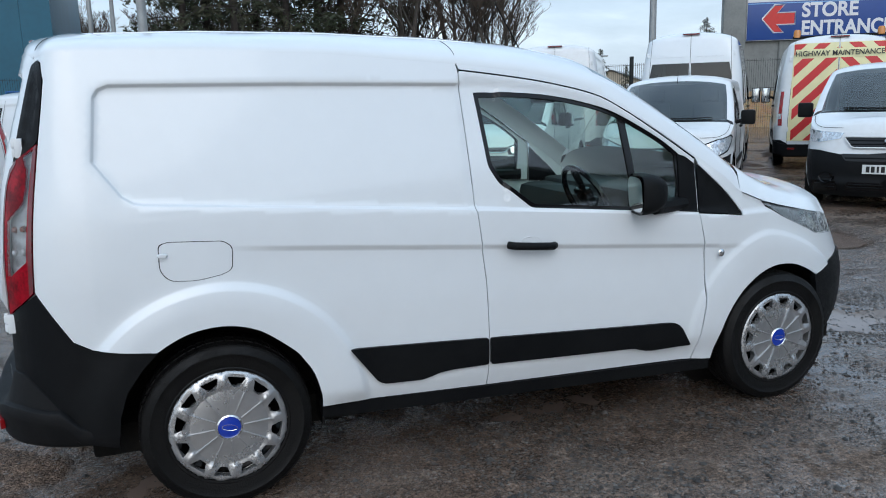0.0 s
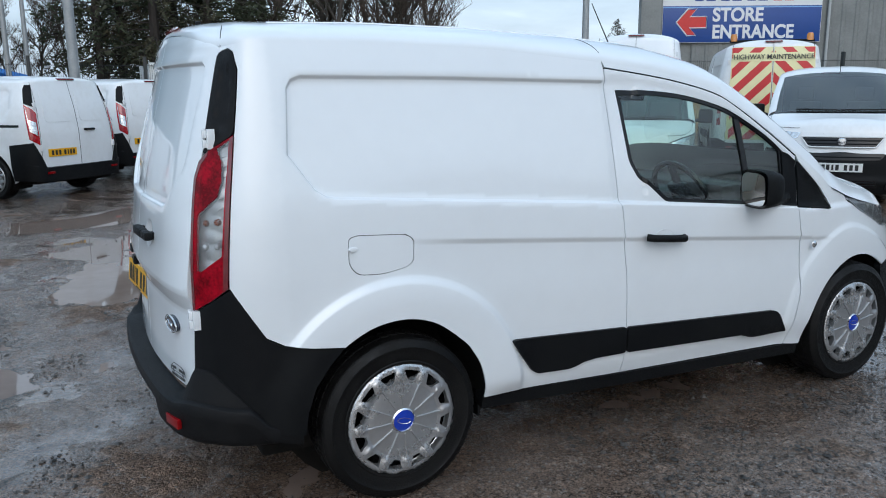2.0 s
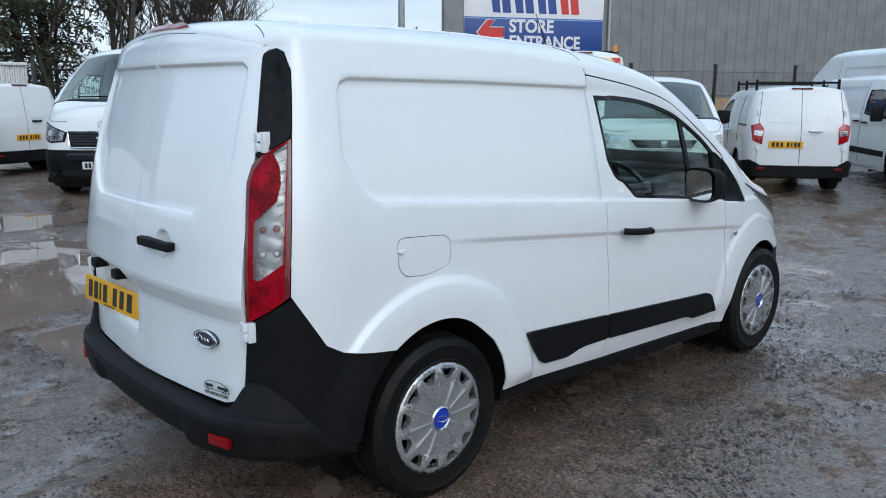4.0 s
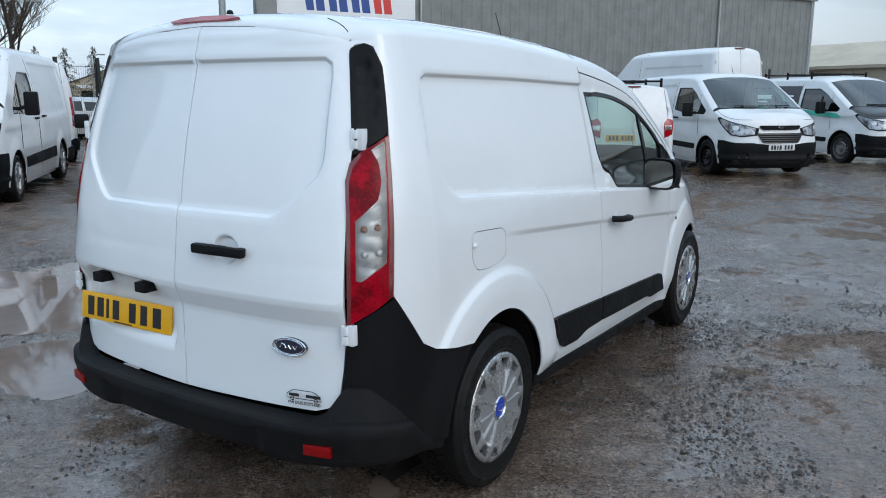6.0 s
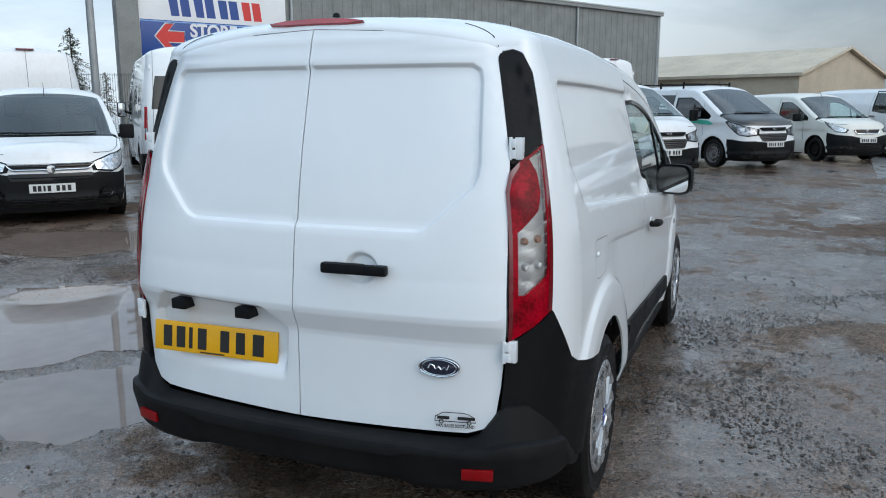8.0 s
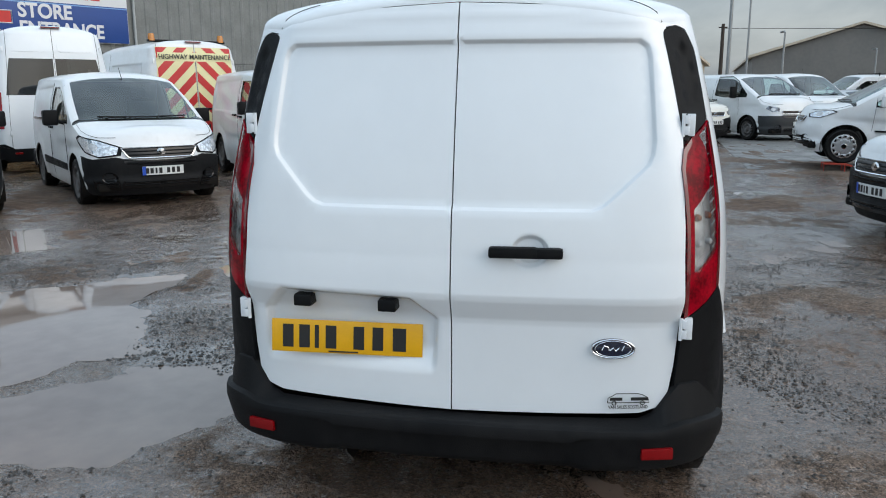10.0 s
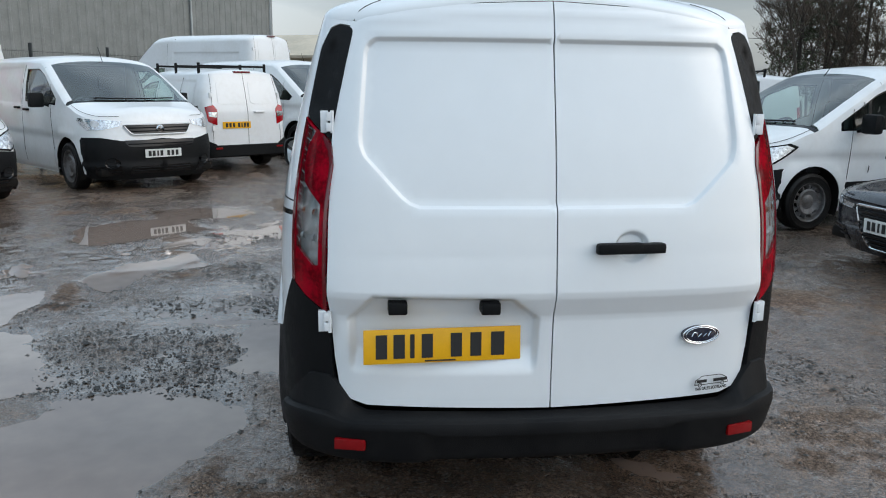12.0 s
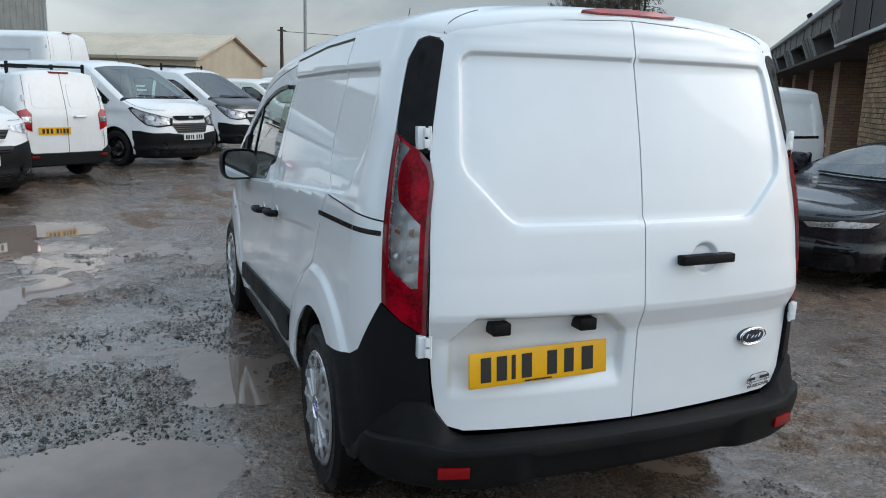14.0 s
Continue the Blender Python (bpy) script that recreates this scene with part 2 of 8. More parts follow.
def lathe(profile, n=48, axis="y", close=False):
    """A profile of (radius, offset along the axis) turned about the axis."""
    V, F = [], []
    k = len(profile)
    for i in range(n):
        a = 2 * math.pi * i / n
        for r, d in profile:
            c, s = r * math.cos(a), r * math.sin(a)
            V.append((c, d, s) if axis == "y" else (c, s, d) if axis == "z" else (d, c, s))
    for i in range(n):
        j = (i + 1) % n
        for q in range(k if close else k - 1):
            p = (q + 1) % k
            F.append((i * k + q, i * k + p, j * k + p, j * k + q))
    return V, F


def tube(path, radius, n=8, taper=1.0, cap=True):
    """A round bar along a polyline."""
    V, F = [], []
    pts = [Vector(p) for p in path]
    for i, p in enumerate(pts):
        d = (pts[min(i + 1, len(pts) - 1)] - pts[max(i - 1, 0)]).normalized()
        up = Vector((0, 0, 1)) if abs(d.z) < 0.9 else Vector((1, 0, 0))
        a = d.cross(up).normalized()
        b = d.cross(a)
        r = radius * (1 + (taper - 1) * i / max(1, len(pts) - 1))
        for k in range(n):
            t = 2 * math.pi * k / n
            V.append(tuple(p + r * (math.cos(t) * a + math.sin(t) * b)))
    for i in range(len(pts) - 1):
        for k in range(n):
            j = (k + 1) % n
            F.append((i * n + k, i * n + j, (i + 1) * n + j, (i + 1) * n + k))
    if cap:
        F.append(tuple(reversed(range(n))))
        F.append(tuple(range((len(pts) - 1) * n, len(pts) * n)))
    return V, F


def inside(poly, P):
    """Which of the points P lie in the polygon."""
    poly, P = np.asarray(poly, float), np.asarray(P, float)
    x, y = P[:, 0], P[:, 1]
    r = np.zeros(len(P), bool)
    for (x0, y0), (x1, y1) in zip(poly, np.roll(poly, -1, 0)):
        hit = (y0 > y) != (y1 > y)
        if y1 != y0:
            r ^= hit & (x < (x1 - x0) * (y - y0) / (y1 - y0) + x0)
    return r


def distance(poly, P, closed=True):
    """Distance of the points P from the polygon's outline."""
    poly, P = np.asarray(poly, float), np.asarray(P, float)
    best = np.full(len(P), 9e9)
    ends = np.roll(poly, -1, 0) if closed else poly[1:]
    for a, b in zip(poly if closed else poly[:-1], ends):
        d = b - a
        t = np.clip(((P - a) @ d) / max(d @ d, 1e-12), 0, 1)
        best = np.minimum(best, np.hypot(*(P - a - t[:, None] * d).T))
    return best


def depth_in(poly, P, width):
    """0 outside the polygon, rising smoothly to 1 over a band round its outline."""
    d = distance(poly, P)
    d = np.where(inside(poly, P), d, -d)
    k = np.clip(d / width + 0.5, 0, 1)
    return k * k * (3 - 2 * k)


def step(a, b, v):
    k = np.clip((np.asarray(v, float) - a) / (b - a), 0, 1)
    return k * k * (3 - 2 * k)


def rounded(poly, r, n=4):
    """A polygon with its corners rounded."""
    out = []
    p = [Vector(q) for q in poly]
    for i, b in enumerate(p):
        a, c = p[i - 1], p[(i + 1) % len(p)]
        da, dc = (a - b), (c - b)
        k = min(r, da.length * 0.45, dc.length * 0.45)
        s, e = b + da.normalized() * k, b + dc.normalized() * k
        for j in range(n + 1):
            t = j / n
            out.append(tuple((1 - t) ** 2 * s + 2 * t * (1 - t) * b + t * t * e))
    return out


def resample(poly, res):
    out = []
    for a, b in zip(poly, list(poly[1:]) + [poly[0]]):
        n = max(1, int(math.ceil(math.hypot(b[0] - a[0], b[1] - a[1]) / res)))
        out += [(a[0] + (b[0] - a[0]) * i / n, a[1] + (b[1] - a[1]) * i / n) for i in range(n)]
    return out


def flowing(points, n=5):
    """A smooth open line through points."""
    p = [np.array(points[0])] + [np.array(q) for q in points] + [np.array(points[-1])]
    out = []
    for a, b, c, d in zip(p, p[1:], p[2:], p[3:]):
        for t in np.arange(n) / n:
            out.append(tuple(float(v) for v in .5 * (2 * b + (c - a) * t + (2 * a - 5 * b + 4 * c - d) * t * t + (3 * b - a - 3 * c + d) * t ** 3)))
    return out + [tuple(points[-1])]


class Panel(tuple):
    """A pair (vertices, faces) that also holds the normals of its smooth surface."""
    normals = None


def sheet(outline, surface, res, holes=(), disp=None, off=0.0, rim=0.008, extra=(), flip=False):
    """A panel: the outline, in the surface's two coordinates, filled with triangles, laid on the surface, with its edges turned inwards."""
    loops = [resample(outline, res)] + [resample(h, res) for h in holes]
    pts, edges = [], []
    for lp in loops:
        k = len(pts)
        pts += lp
        edges += [(k + i, k + (i + 1) % len(lp)) for i in range(len(lp))]
    nb = len(pts)
    o = np.array(loops[0])
    lo, hi = o.min(0), o.max(0)
    gx, gy = np.arange(lo[0] + res / 2, hi[0], res), np.arange(lo[1] + res / 2, hi[1], res)
    grid = np.array([(x + (res / 2 if j % 2 else 0), y) for j, y in enumerate(gy) for x in gx])
    grid = grid.reshape(-1, 2)
    if len(extra):
        E = np.array(extra, float).reshape(-1, 2)
        E = E[(E > lo).all(1) & (E < hi).all(1)]
        if len(grid) and len(E):
            far_ = np.concatenate([((g[:, None, :] - E[None]) ** 2).sum(2).min(1) for g in np.array_split(grid, max(1, len(grid) // 400))])
            grid = grid[far_ > (res * .55) ** 2]
        grid = np.concatenate([E, grid]) if len(grid) else E
    if len(grid):
        ok = inside(loops[0], grid)
        for lp in loops[1:]:
            ok &= ~inside(lp, grid)
        for lp in loops:
            ok &= distance(lp, grid) > min(res * 0.4, 0.006)
        grid = grid[ok]
        if len(extra):
            pass
    P = pts + [tuple(g) for g in grid]
    v2, _, tris, orig, _, _ = geometry.delaunay_2d_cdt([Vector(p) for p in P], edges, [], 0, 1e-6)
    A = np.array([tuple(v) for v in v2])
    tris = [t for t in tris if len(t) == 3]
    C = np.array([A[list(t)].mean(0) for t in tris])
    ok = inside(loops[0], C)
    for lp in loops[1:]:
        ok &= ~inside(lp, C)
    T3 = A[np.array(tris)]
    p, q = T3[:, 1] - T3[:, 0], T3[:, 2] - T3[:, 0]
    area = np.abs(p[:, 0] * q[:, 1] - p[:, 1] * q[:, 0])
    longest = np.maximum.reduce([np.hypot(*p.T), np.hypot(*q.T), np.hypot(*(p - q).T)])
    ok &= area / (longest + 1e-12) > 2.5e-4
    tris = [tuple(t) for t, k in zip(tris, ok) if k]
    sign = -1.0 if flip else 1.0

    def facing(f, B, e):
        c = sign * np.cross(f(B + (e, 0)) - f(B - (e, 0)), f(B + (0, e)) - f(B - (0, e)))
        return c / (np.linalg.norm(c, axis=1)[:, None] + 1e-12)

    def laid(B):
        d = off + (disp(B) if disp is not None else 0.0)
        return surface(B) + facing(surface, B, 0.012) * np.broadcast_to(d, len(B))[:, None]

    nrm = facing(surface, A, 0.012)
    S = laid(A)
    shade = facing(laid, A, 0.003) if disp is not None else nrm
    V = [tuple(p) for p in S]
    F = [t if not flip else t[::-1] for t in tris]
    # orient by the normal
    a, b, c = (S[[t[i] for t in F]] for i in range(3))
    turn = (np.cross(b - a, c - a) * nrm[[t[0] for t in F]]).sum(1) < 0
    F = [t[::-1] if k else t for t, k in zip(F, turn)]
    if rim:
        count = {}
        for t in F:
            for i in range(3):
                count[(t[i], t[(i + 1) % 3])] = 1
        border = [q for q in count if (q[1], q[0]) not in count]
        near, far = {}, {}
        for i in {k for q in border for k in q}:
            near[i] = len(V)
            V.append(V[i])
            far[i] = len(V)
            V.append(tuple(S[i] - nrm[i] * rim))
        F += [(near[j], near[i], far[i], far[j]) for i, j in border]
    N = np.zeros((len(V), 3))
    N[:len(shade)] = shade
    out = Panel((V, F))
    out.normals = N
    return out


class Shape:
    """The body surface of a vehicle: a wall round its plan, given by u along it and height, and a cap on top."""

    def __init__(s, width, rear, front, rail, crown, rlean, flean, spine=(0.0, 3.0), power=2.3):
        def eased(pts, span):
            """A table of values with its corners rounded over a span."""
            x, v = np.array(pts, float).T
            f = np.arange(x[0] - span, x[-1] + span, 0.005)
            g = np.interp(f, x, v)
            k = max(1, int(span / 0.005))
            for _ in range(2):
                g = np.convolve(np.pad(g, k, mode="edge"), np.ones(2 * k + 1) / (2 * k + 1), mode="valid")
            return np.array([f, g])

        s.wz, s.rl, s.fl = eased(width, .05), eased(rlean, .06), eased(flean, .04)
        s.crown, s.rail, s.spine, s.power = eased(crown, .03), eased(rail, .02), spine, power
        w = max(s.wz[1])

        def curve(pts):
            p = np.array(pts, float)
            t = np.concatenate([[0], np.cumsum(np.hypot(np.diff(p[:, 0]), np.diff(p[:, 1]) * w))])
            f = np.linspace(0, t[-1], 80)
            q = np.stack([np.interp(f, t, p[:, 0]), np.interp(f, t, p[:, 1])], 1)
            for _ in range(30):
                q[1:-1] = (q[:-2] + 2 * q[1:-1] + q[2:]) / 4
            return np.concatenate([[0], np.cumsum(np.hypot(np.diff(q[:, 0]), np.diff(q[:, 1]) * w))]), q

        s.tr, s.qr = curve(rear)
        s.tf, s.qf = curve(front)
        s.ur, s.uf = rear[0][0], front[0][0]
        s.u0, s.u1 = s.ur - s.tr[-1], s.uf + s.tf[-1]

    def wall(s, A, side=-1):
        u, z = np.asarray(A, float).T
        tr, tf = np.maximum(s.ur - u, 0), np.maximum(u - s.uf, 0)
        kr, kf = step(0, 0.35, tr), step(0, 0.6, tf)
        x = np.where(tr > 0, np.interp(tr, s.tr, s.qr[:, 0]) + np.interp(z, *s.rl) * kr,
                     np.where(tf > 0, np.interp(tf, s.tf, s.qf[:, 0]) + np.interp(z, *s.fl) * kf, u))
        q = np.where(tr > 0, np.interp(tr, s.tr, s.qr[:, 1]), np.where(tf > 0, np.interp(tf, s.tf, s.qf[:, 1]), 1.0))
        # past the middle the wall goes on to the other side
        q = np.where(u < s.u0, -(s.u0 - u) / max(s.wz[1]), np.where(u > s.u1, -(u - s.u1) / max(s.wz[1]), q))
        return np.stack([x, side * q * np.interp(z, *s.wz), z], 1)

    def left(s, A):
        return s.wall(A, 1)

    def top(s, u):
        return np.interp(u, *s.rail)

    def rear(s, A):
        """The rear, by y and z."""
        y, z = np.asarray(A, float).T
        q = np.abs(y) / np.interp(z, *s.wz)
        x = np.interp(-q, -s.qr[:, 1], s.qr[:, 0])
        t = np.interp(-q, -s.qr[:, 1], s.tr)
        return np.stack([x + np.interp(z, *s.rl) * step(0, 0.35, t), y, z], 1)

    def nose(s, A):
        """The front, by y and z."""
        y, z = np.asarray(A, float).T
        q = np.abs(y) / np.interp(z, *s.wz)
        x = np.interp(-q, -s.qf[:, 1], s.qf[:, 0])
        t = np.interp(-q, -s.qf[:, 1], s.tf)
        return np.stack([x + np.interp(z, *s.fl) * step(0, 0.6, t), y, z], 1)

    def cap(s, A, side=-1):
        """The roof, screen and bonnet, by u and k from the rail (0) to the middle (1)."""
        u, k = np.asarray(A, float).T
        B = s.wall(np.stack([u, s.top(u)], 1), side)
        cx = np.clip(B[:, 0], *s.spine)
        cz = np.interp(cx, *s.crown)
        x = B[:, 0] + (cx - B[:, 0]) * k
        g = 1 - (1 - np.clip(k, 0, 1)) ** s.power
        g = np.where(k < 1, np.clip(g, 0, 1) ** (1 / s.power * 1.15), 1.0)
        return np.stack([x, B[:, 1] * (1 - k), B[:, 2] + (cz - B[:, 2]) * g], 1)


def cap_grid(S, us, ks, side):
    A = np.array([(u, k) for u in us for k in ks])
    V = [tuple(p) for p in S.cap(A, side)]
    n = len(ks)
    F = [(i * n + j, i * n + j + 1, (i + 1) * n + j + 1, (i + 1) * n + j) for i in range(len(us) - 1) for j in range(n - 1)]
    if side < 0:
        F = [f[::-1] for f in F]
    return V, F


def cap_part(S, u0, u1, k0, res=0.05, nk=14):
    """Both halves of a stretch of the cap, from u0 to u1 and from k0 to the middle."""
    us = np.linspace(u0, u1, max(2, int((u1 - u0) / res)))
    ks = k0 + (1 - k0) * (1 - np.cos(np.linspace(0, math.pi / 2, nk)))
    return join(cap_grid(S, us, ks, -1), cap_grid(S, us, ks, 1))


def cap_between(S, u0, u1, k0, k1, nu, nk, side):
    """A stretch of one half of the cap between two lines, given as u by k."""
    us, ks = np.linspace(0, 1, nu), np.linspace(k0, k1, nk)
    A = np.array([(u0(k) + (u1(k) - u0(k)) * t, k) for t in us for k in ks])
    V = [tuple(p) for p in S.cap(A, side)]
    F = [(i * nk + j, i * nk + j + 1, (i + 1) * nk + j + 1, (i + 1) * nk + j) for i in range(nu - 1) for j in range(nk - 1)]
    return V, [f[::-1] for f in F] if side < 0 else F


def arc(cx, cz, r, a0, a1, n=20):
    return [(cx + r * math.cos(radians(a0 + (a1 - a0) * i / n)), cz + r * math.sin(radians(a0 + (a1 - a0) * i / n))) for i in range(n + 1)]


def writing(text, size, m, mat, name="lettering", parent=None, depth=0.002, align="CENTER", squeeze=1.0, bold=0.012, width=None):
    c = bpy.data.curves.new(name, "FONT")
    c.body, c.size, c.extrude, c.align_x, c.align_y = text, size, depth, align, "CENTER"
    c.offset = size * bold
    c.materials.append(mat)
    tmp = bpy.data.objects.new(name, c)
    me = bpy.data.meshes.new_from_object(tmp)
    bpy.data.objects.remove(tmp)
    me.name = name
    if width:
        xs_ = [v.co.x for v in me.vertices]
        squeeze = width / (max(xs_) - min(xs_))
    ob = new(name, me)
    if parent is not None:
        ob.parent = parent
    ob.matrix_local = m @ Matrix.Diagonal((squeeze, 1, 1, 1))
    return ob


# ---------------------------------------------------------------- wheels
def tyre_piece(r, width, n=64, tread=True):
    h = width / 2
    rim = r * 0.665
    prof = [(rim, -h * 0.80), (rim + 0.006, -h * 0.97), (rim + 0.014, -h * 0.985), (rim + 0.018, -h * 0.955), (r * 0.80, -h * 1.0), (r * 0.865, -h * 1.005), (r * 0.872, -h * 1.022), (r * 0.882, -h * 1.02), (r * 0.888, -h * 0.99), (r * 0.945, -h * 0.93), (r * 0.968, -h * 0.87), (r * 0.982, -h * 0.80)]
    piece = lathe(prof + [(r * 0.985, -h * 0.76), (r * 0.985, h * 0.76)] + [(a, -b) for a, b in reversed(prof)], n)
    blocks = []
    if tread:
        for i in range(56):
            a = 2 * math.pi * i / 56
            m = Matrix.Rotation(-a, 4, "Y")
            for y0, y1, tw in ((-0.86, -0.46, 0.012), (-0.40, -0.04, -0.008), (0.04, 0.40, 0.008), (0.46, 0.86, -0.012)):
                b = [(-0.014, y0 * h), (0.014, y0 * h), (0.014 + tw, y1 * h), (-0.014 + tw, y1 * h)]
                lo = r * 0.975
                V = [(p[0], p[1], lo) for p in b] + [(p[0], p[1], r - (0.006 if abs(y0 + y1) > 1 else 0)) for p in b]
                blocks.append(moved((V, [(4, 5, 6, 7), (0, 1, 5, 4), (1, 2, 6, 5), (2, 3, 7, 6), (3, 0, 4, 7)]), m))
    return piece, (join(*blocks) if blocks else None)


def bar_between(p, q, w, y0, y1):
    """A ridge from p to q in the wheel's plane (radius, degrees), from depth y0 up to a narrower crest at y1."""
    a = Vector((p[0] * math.sin(radians(p[1])), p[0] * math.cos(radians(p[1]))))
    b = Vector((q[0] * math.sin(radians(q[1])), q[0] * math.cos(radians(q[1]))))
    d = (b - a).normalized()
    s = Vector((-d.y, d.x))
    V = []
    for c in (a, b):
        for k, y in ((-1, y0), (-0.45, y1), (0.45, y1), (1, y0)):
            e = c + s * w * k
            V.append((e.x, y, e.y))
    F = [(0, 1, 5, 4), (1, 2, 6, 5), (2, 3, 7, 6), (0, 3, 2, 1), (4, 5, 6, 7)]
    return V, F


TRIMS = {}


def trim_wheel(name, r, width, parent, m, badge=True):
    """A tyre with a silver twelve-petal plastic trim over a black steel rim; its face looks along -y."""
    w = new(name)
    w.parent, w.matrix_local = parent, m
    carcass, tread = tyre_piece(r, width)
    ty = part("tyre", carcass, RUBBER, w, "black rubber tyre with muddy tread")
    tagged(part("tread", tread, RUBBER, ty), kind="stuff")
    h, R = width / 2, r * 0.70
    f = -h * 0.90
    part("rim", lathe([(0.0, f + 0.075), (R * 0.6, f + 0.075), (R * 0.93, f + 0.05), (R * 0.97, f + 0.01)], 40), GLOSS_BLACK, w)
    key = (round(r, 4), round(width, 4))
    if key not in TRIMS:
        hole = rounded([(-.058, .700), (.058, .700), (.150, .868), (-.150, .868)], .018, 2)
        turned = lambda a: [(R * (x * math.cos(a) + y * math.sin(a)), R * (y * math.cos(a) - x * math.sin(a))) for x, y in hole]
        holes = [turned(2 * math.pi * i / 12) for i in range(12)]
        ring = lambda q: [(R * q * math.sin(t), R * q * math.cos(t)) for t in np.linspace(0, 2 * math.pi, 73)[:-1]]

        def dish(A):
            q = np.hypot(*A.T) / R
            a = np.degrees(np.arctan2(A[:, 0], A[:, 1])) % 30
            between = np.abs(a - 15)
            y = np.interp(q, [.60, .68, .76, .88, .93, .985, 1.0], [.010, .011, .010, .006, .010, .004, -.018])
            y = y + .015 * step(.64, .72, q) * (1 - step(.86, .93, q)) * np.clip(1 - between / 7.5, 0, 1)
            near_ = np.min([distance(h_, A) for h_ in holes], axis=0)
            return np.stack([A[:, 0], f - y - .005 * (1 - step(R * .012, R * .04, near_)), A[:, 1]], 1)

        TRIMS[key] = sheet(ring(1.0), dish, R * .045, holes + [ring(.62)], rim=.030, extra=[p for h_ in holes for p in contour(h_, R * .03, R * .03)])
    part("wheel_trim", TRIMS[key], SILVER_PLASTIC, w, "silver plastic wheel trim with twelve petals")
    disc = [lathe([(R * 0.19, f - 0.015), (R * 0.40, f - 0.0155), (R * 0.60, f - 0.0135), (R * 0.655, f - 0.010), (R * 0.66, f + 0.02)], 60)]
    part("trim_disc", disc[0], SILVER_PLASTIC, w)
    part("trim_ribs", join(*[bar_between((R * 0.24, i * 30 + 15), (R * 0.68, i * 30 + 15), R * 0.020, f - 0.010, f - 0.021) for i in range(12)]), SILVER_PLASTIC, w, smooth=False)
    hub = part("centre_ring", lathe([(R * 0.21, f + 0.005), (R * 0.215, f - 0.016), (R * 0.19, f - 0.020), (R * 0.175, f - 0.014)], 40), CHROME, w)
    if badge:
        part("centre_badge", lathe([(0.0, f - 0.0195), (R * 0.10, f - 0.019), (R * 0.178, f - 0.015)], 36), BLUE_BADGE, hub, "blue round centre badge")
        oval = [(R * 0.125 * math.cos(t), f - 0.0205, R * 0.05 * math.sin(t)) for t in np.linspace(0, 2 * math.pi, 24)]
        part("badge_oval", tube(oval, 0.0012, 5, cap=False), CHROME, hub)
    return w


def steel_wheel(name, r, width, parent, m, holes=12, mat=None, rim_mat=None):
    """A tyre on a pressed steel wheel with a ring of holes; its face looks along -y."""
    w = new(name)
    w.parent, w.matrix_local = parent, m
    part("tyre", tyre_piece(r, width, 40, False)[0], RUBBER, w)
    h, R = width / 2, r * 0.69
    f = -h * 0.86
    part("rim", join(lathe([(R, f + 0.02), (R * 0.98, f - 0.012), (R * 0.93, f - 0.006), (R * 0.90, f + 0.035), (R * 0.80, f + 0.05)], 40),
                     lathe([(R * 0.66, f + 0.02), (R * 0.58, f - 0.002), (R * 0.36, f + 0.02), (R * 0.20, f + 0.004), (0, f + 0.002)], 40),
                     *[bar_between((R * 0.64, i * 360 / holes), (R * 0.83, i * 360 / holes), R * 0.10, f + 0.06, f + 0.018) for i in range(holes)]),
         rim_mat or STEEL, w)
    part("brake_drum", lathe([(0, f + 0.08), (R * 0.85, f + 0.08)], 24), UNDERSIDE, w)
    return w


# ---------------------------------------------------------------- the white van in the middle
HERO = Shape(
    width=[(.15, .845), (.30, .872), (.45, .885), (.9, .885), (1.0, .881), (1.15, .868), (1.3, .838), (1.5, .79), (1.65, .75), (1.8, .70)],
    rear=[(-.42, 1), (-.52, .99), (-.60, .955), (-.66, .905), (-.70, .85), (-.725, .805), (-.748, .69), (-.764, .58), (-.78, .34), (-.79, .15), (-.79, 0)],
    front=[(2.3, 1), (2.7, .985), (3.0, .93), (3.2, .84), (3.35, .70), (3.45, .5), (3.53, .25), (3.55, 0)],
    rail=[(-1.5, 1.785), (-1.2, 1.775), (-.95, 1.745), (-.82, 1.722), (-.73, 1.715), (-.55, 1.725), (-.42, 1.735), (0, 1.735), (.5, 1.72), (1.03, 1.675),
          (1.3, 1.645), (1.5, 1.605), (1.66, 1.56), (1.8, 1.495), (2.15, 1.26), (2.42, 1.075), (2.6, 1.04), (2.8, 1.0), (3.05, .94), (3.3, .885), (4.2, .85)],
    crown=[(-.42, 1.835), (0, 1.85), (.5, 1.848), (1, 1.83), (1.4, 1.80), (1.7, 1.745), (1.9, 1.65), (2.1, 1.53), (2.4, 1.335), (2.6, 1.20), (2.75, 1.12), (3.1, 1.03), (3.3, .95)],
    rlean=[(.3, 0), (1.0, 0), (1.2, .02), (1.4, .06), (1.7, .14), (1.85, .20)],
    flean=[(.15, -.1), (.4, 0), (.6, 0), (.75, -.06), (.9, -.14), (1.1, -.25)],
    spine=(-.40, 2.9))

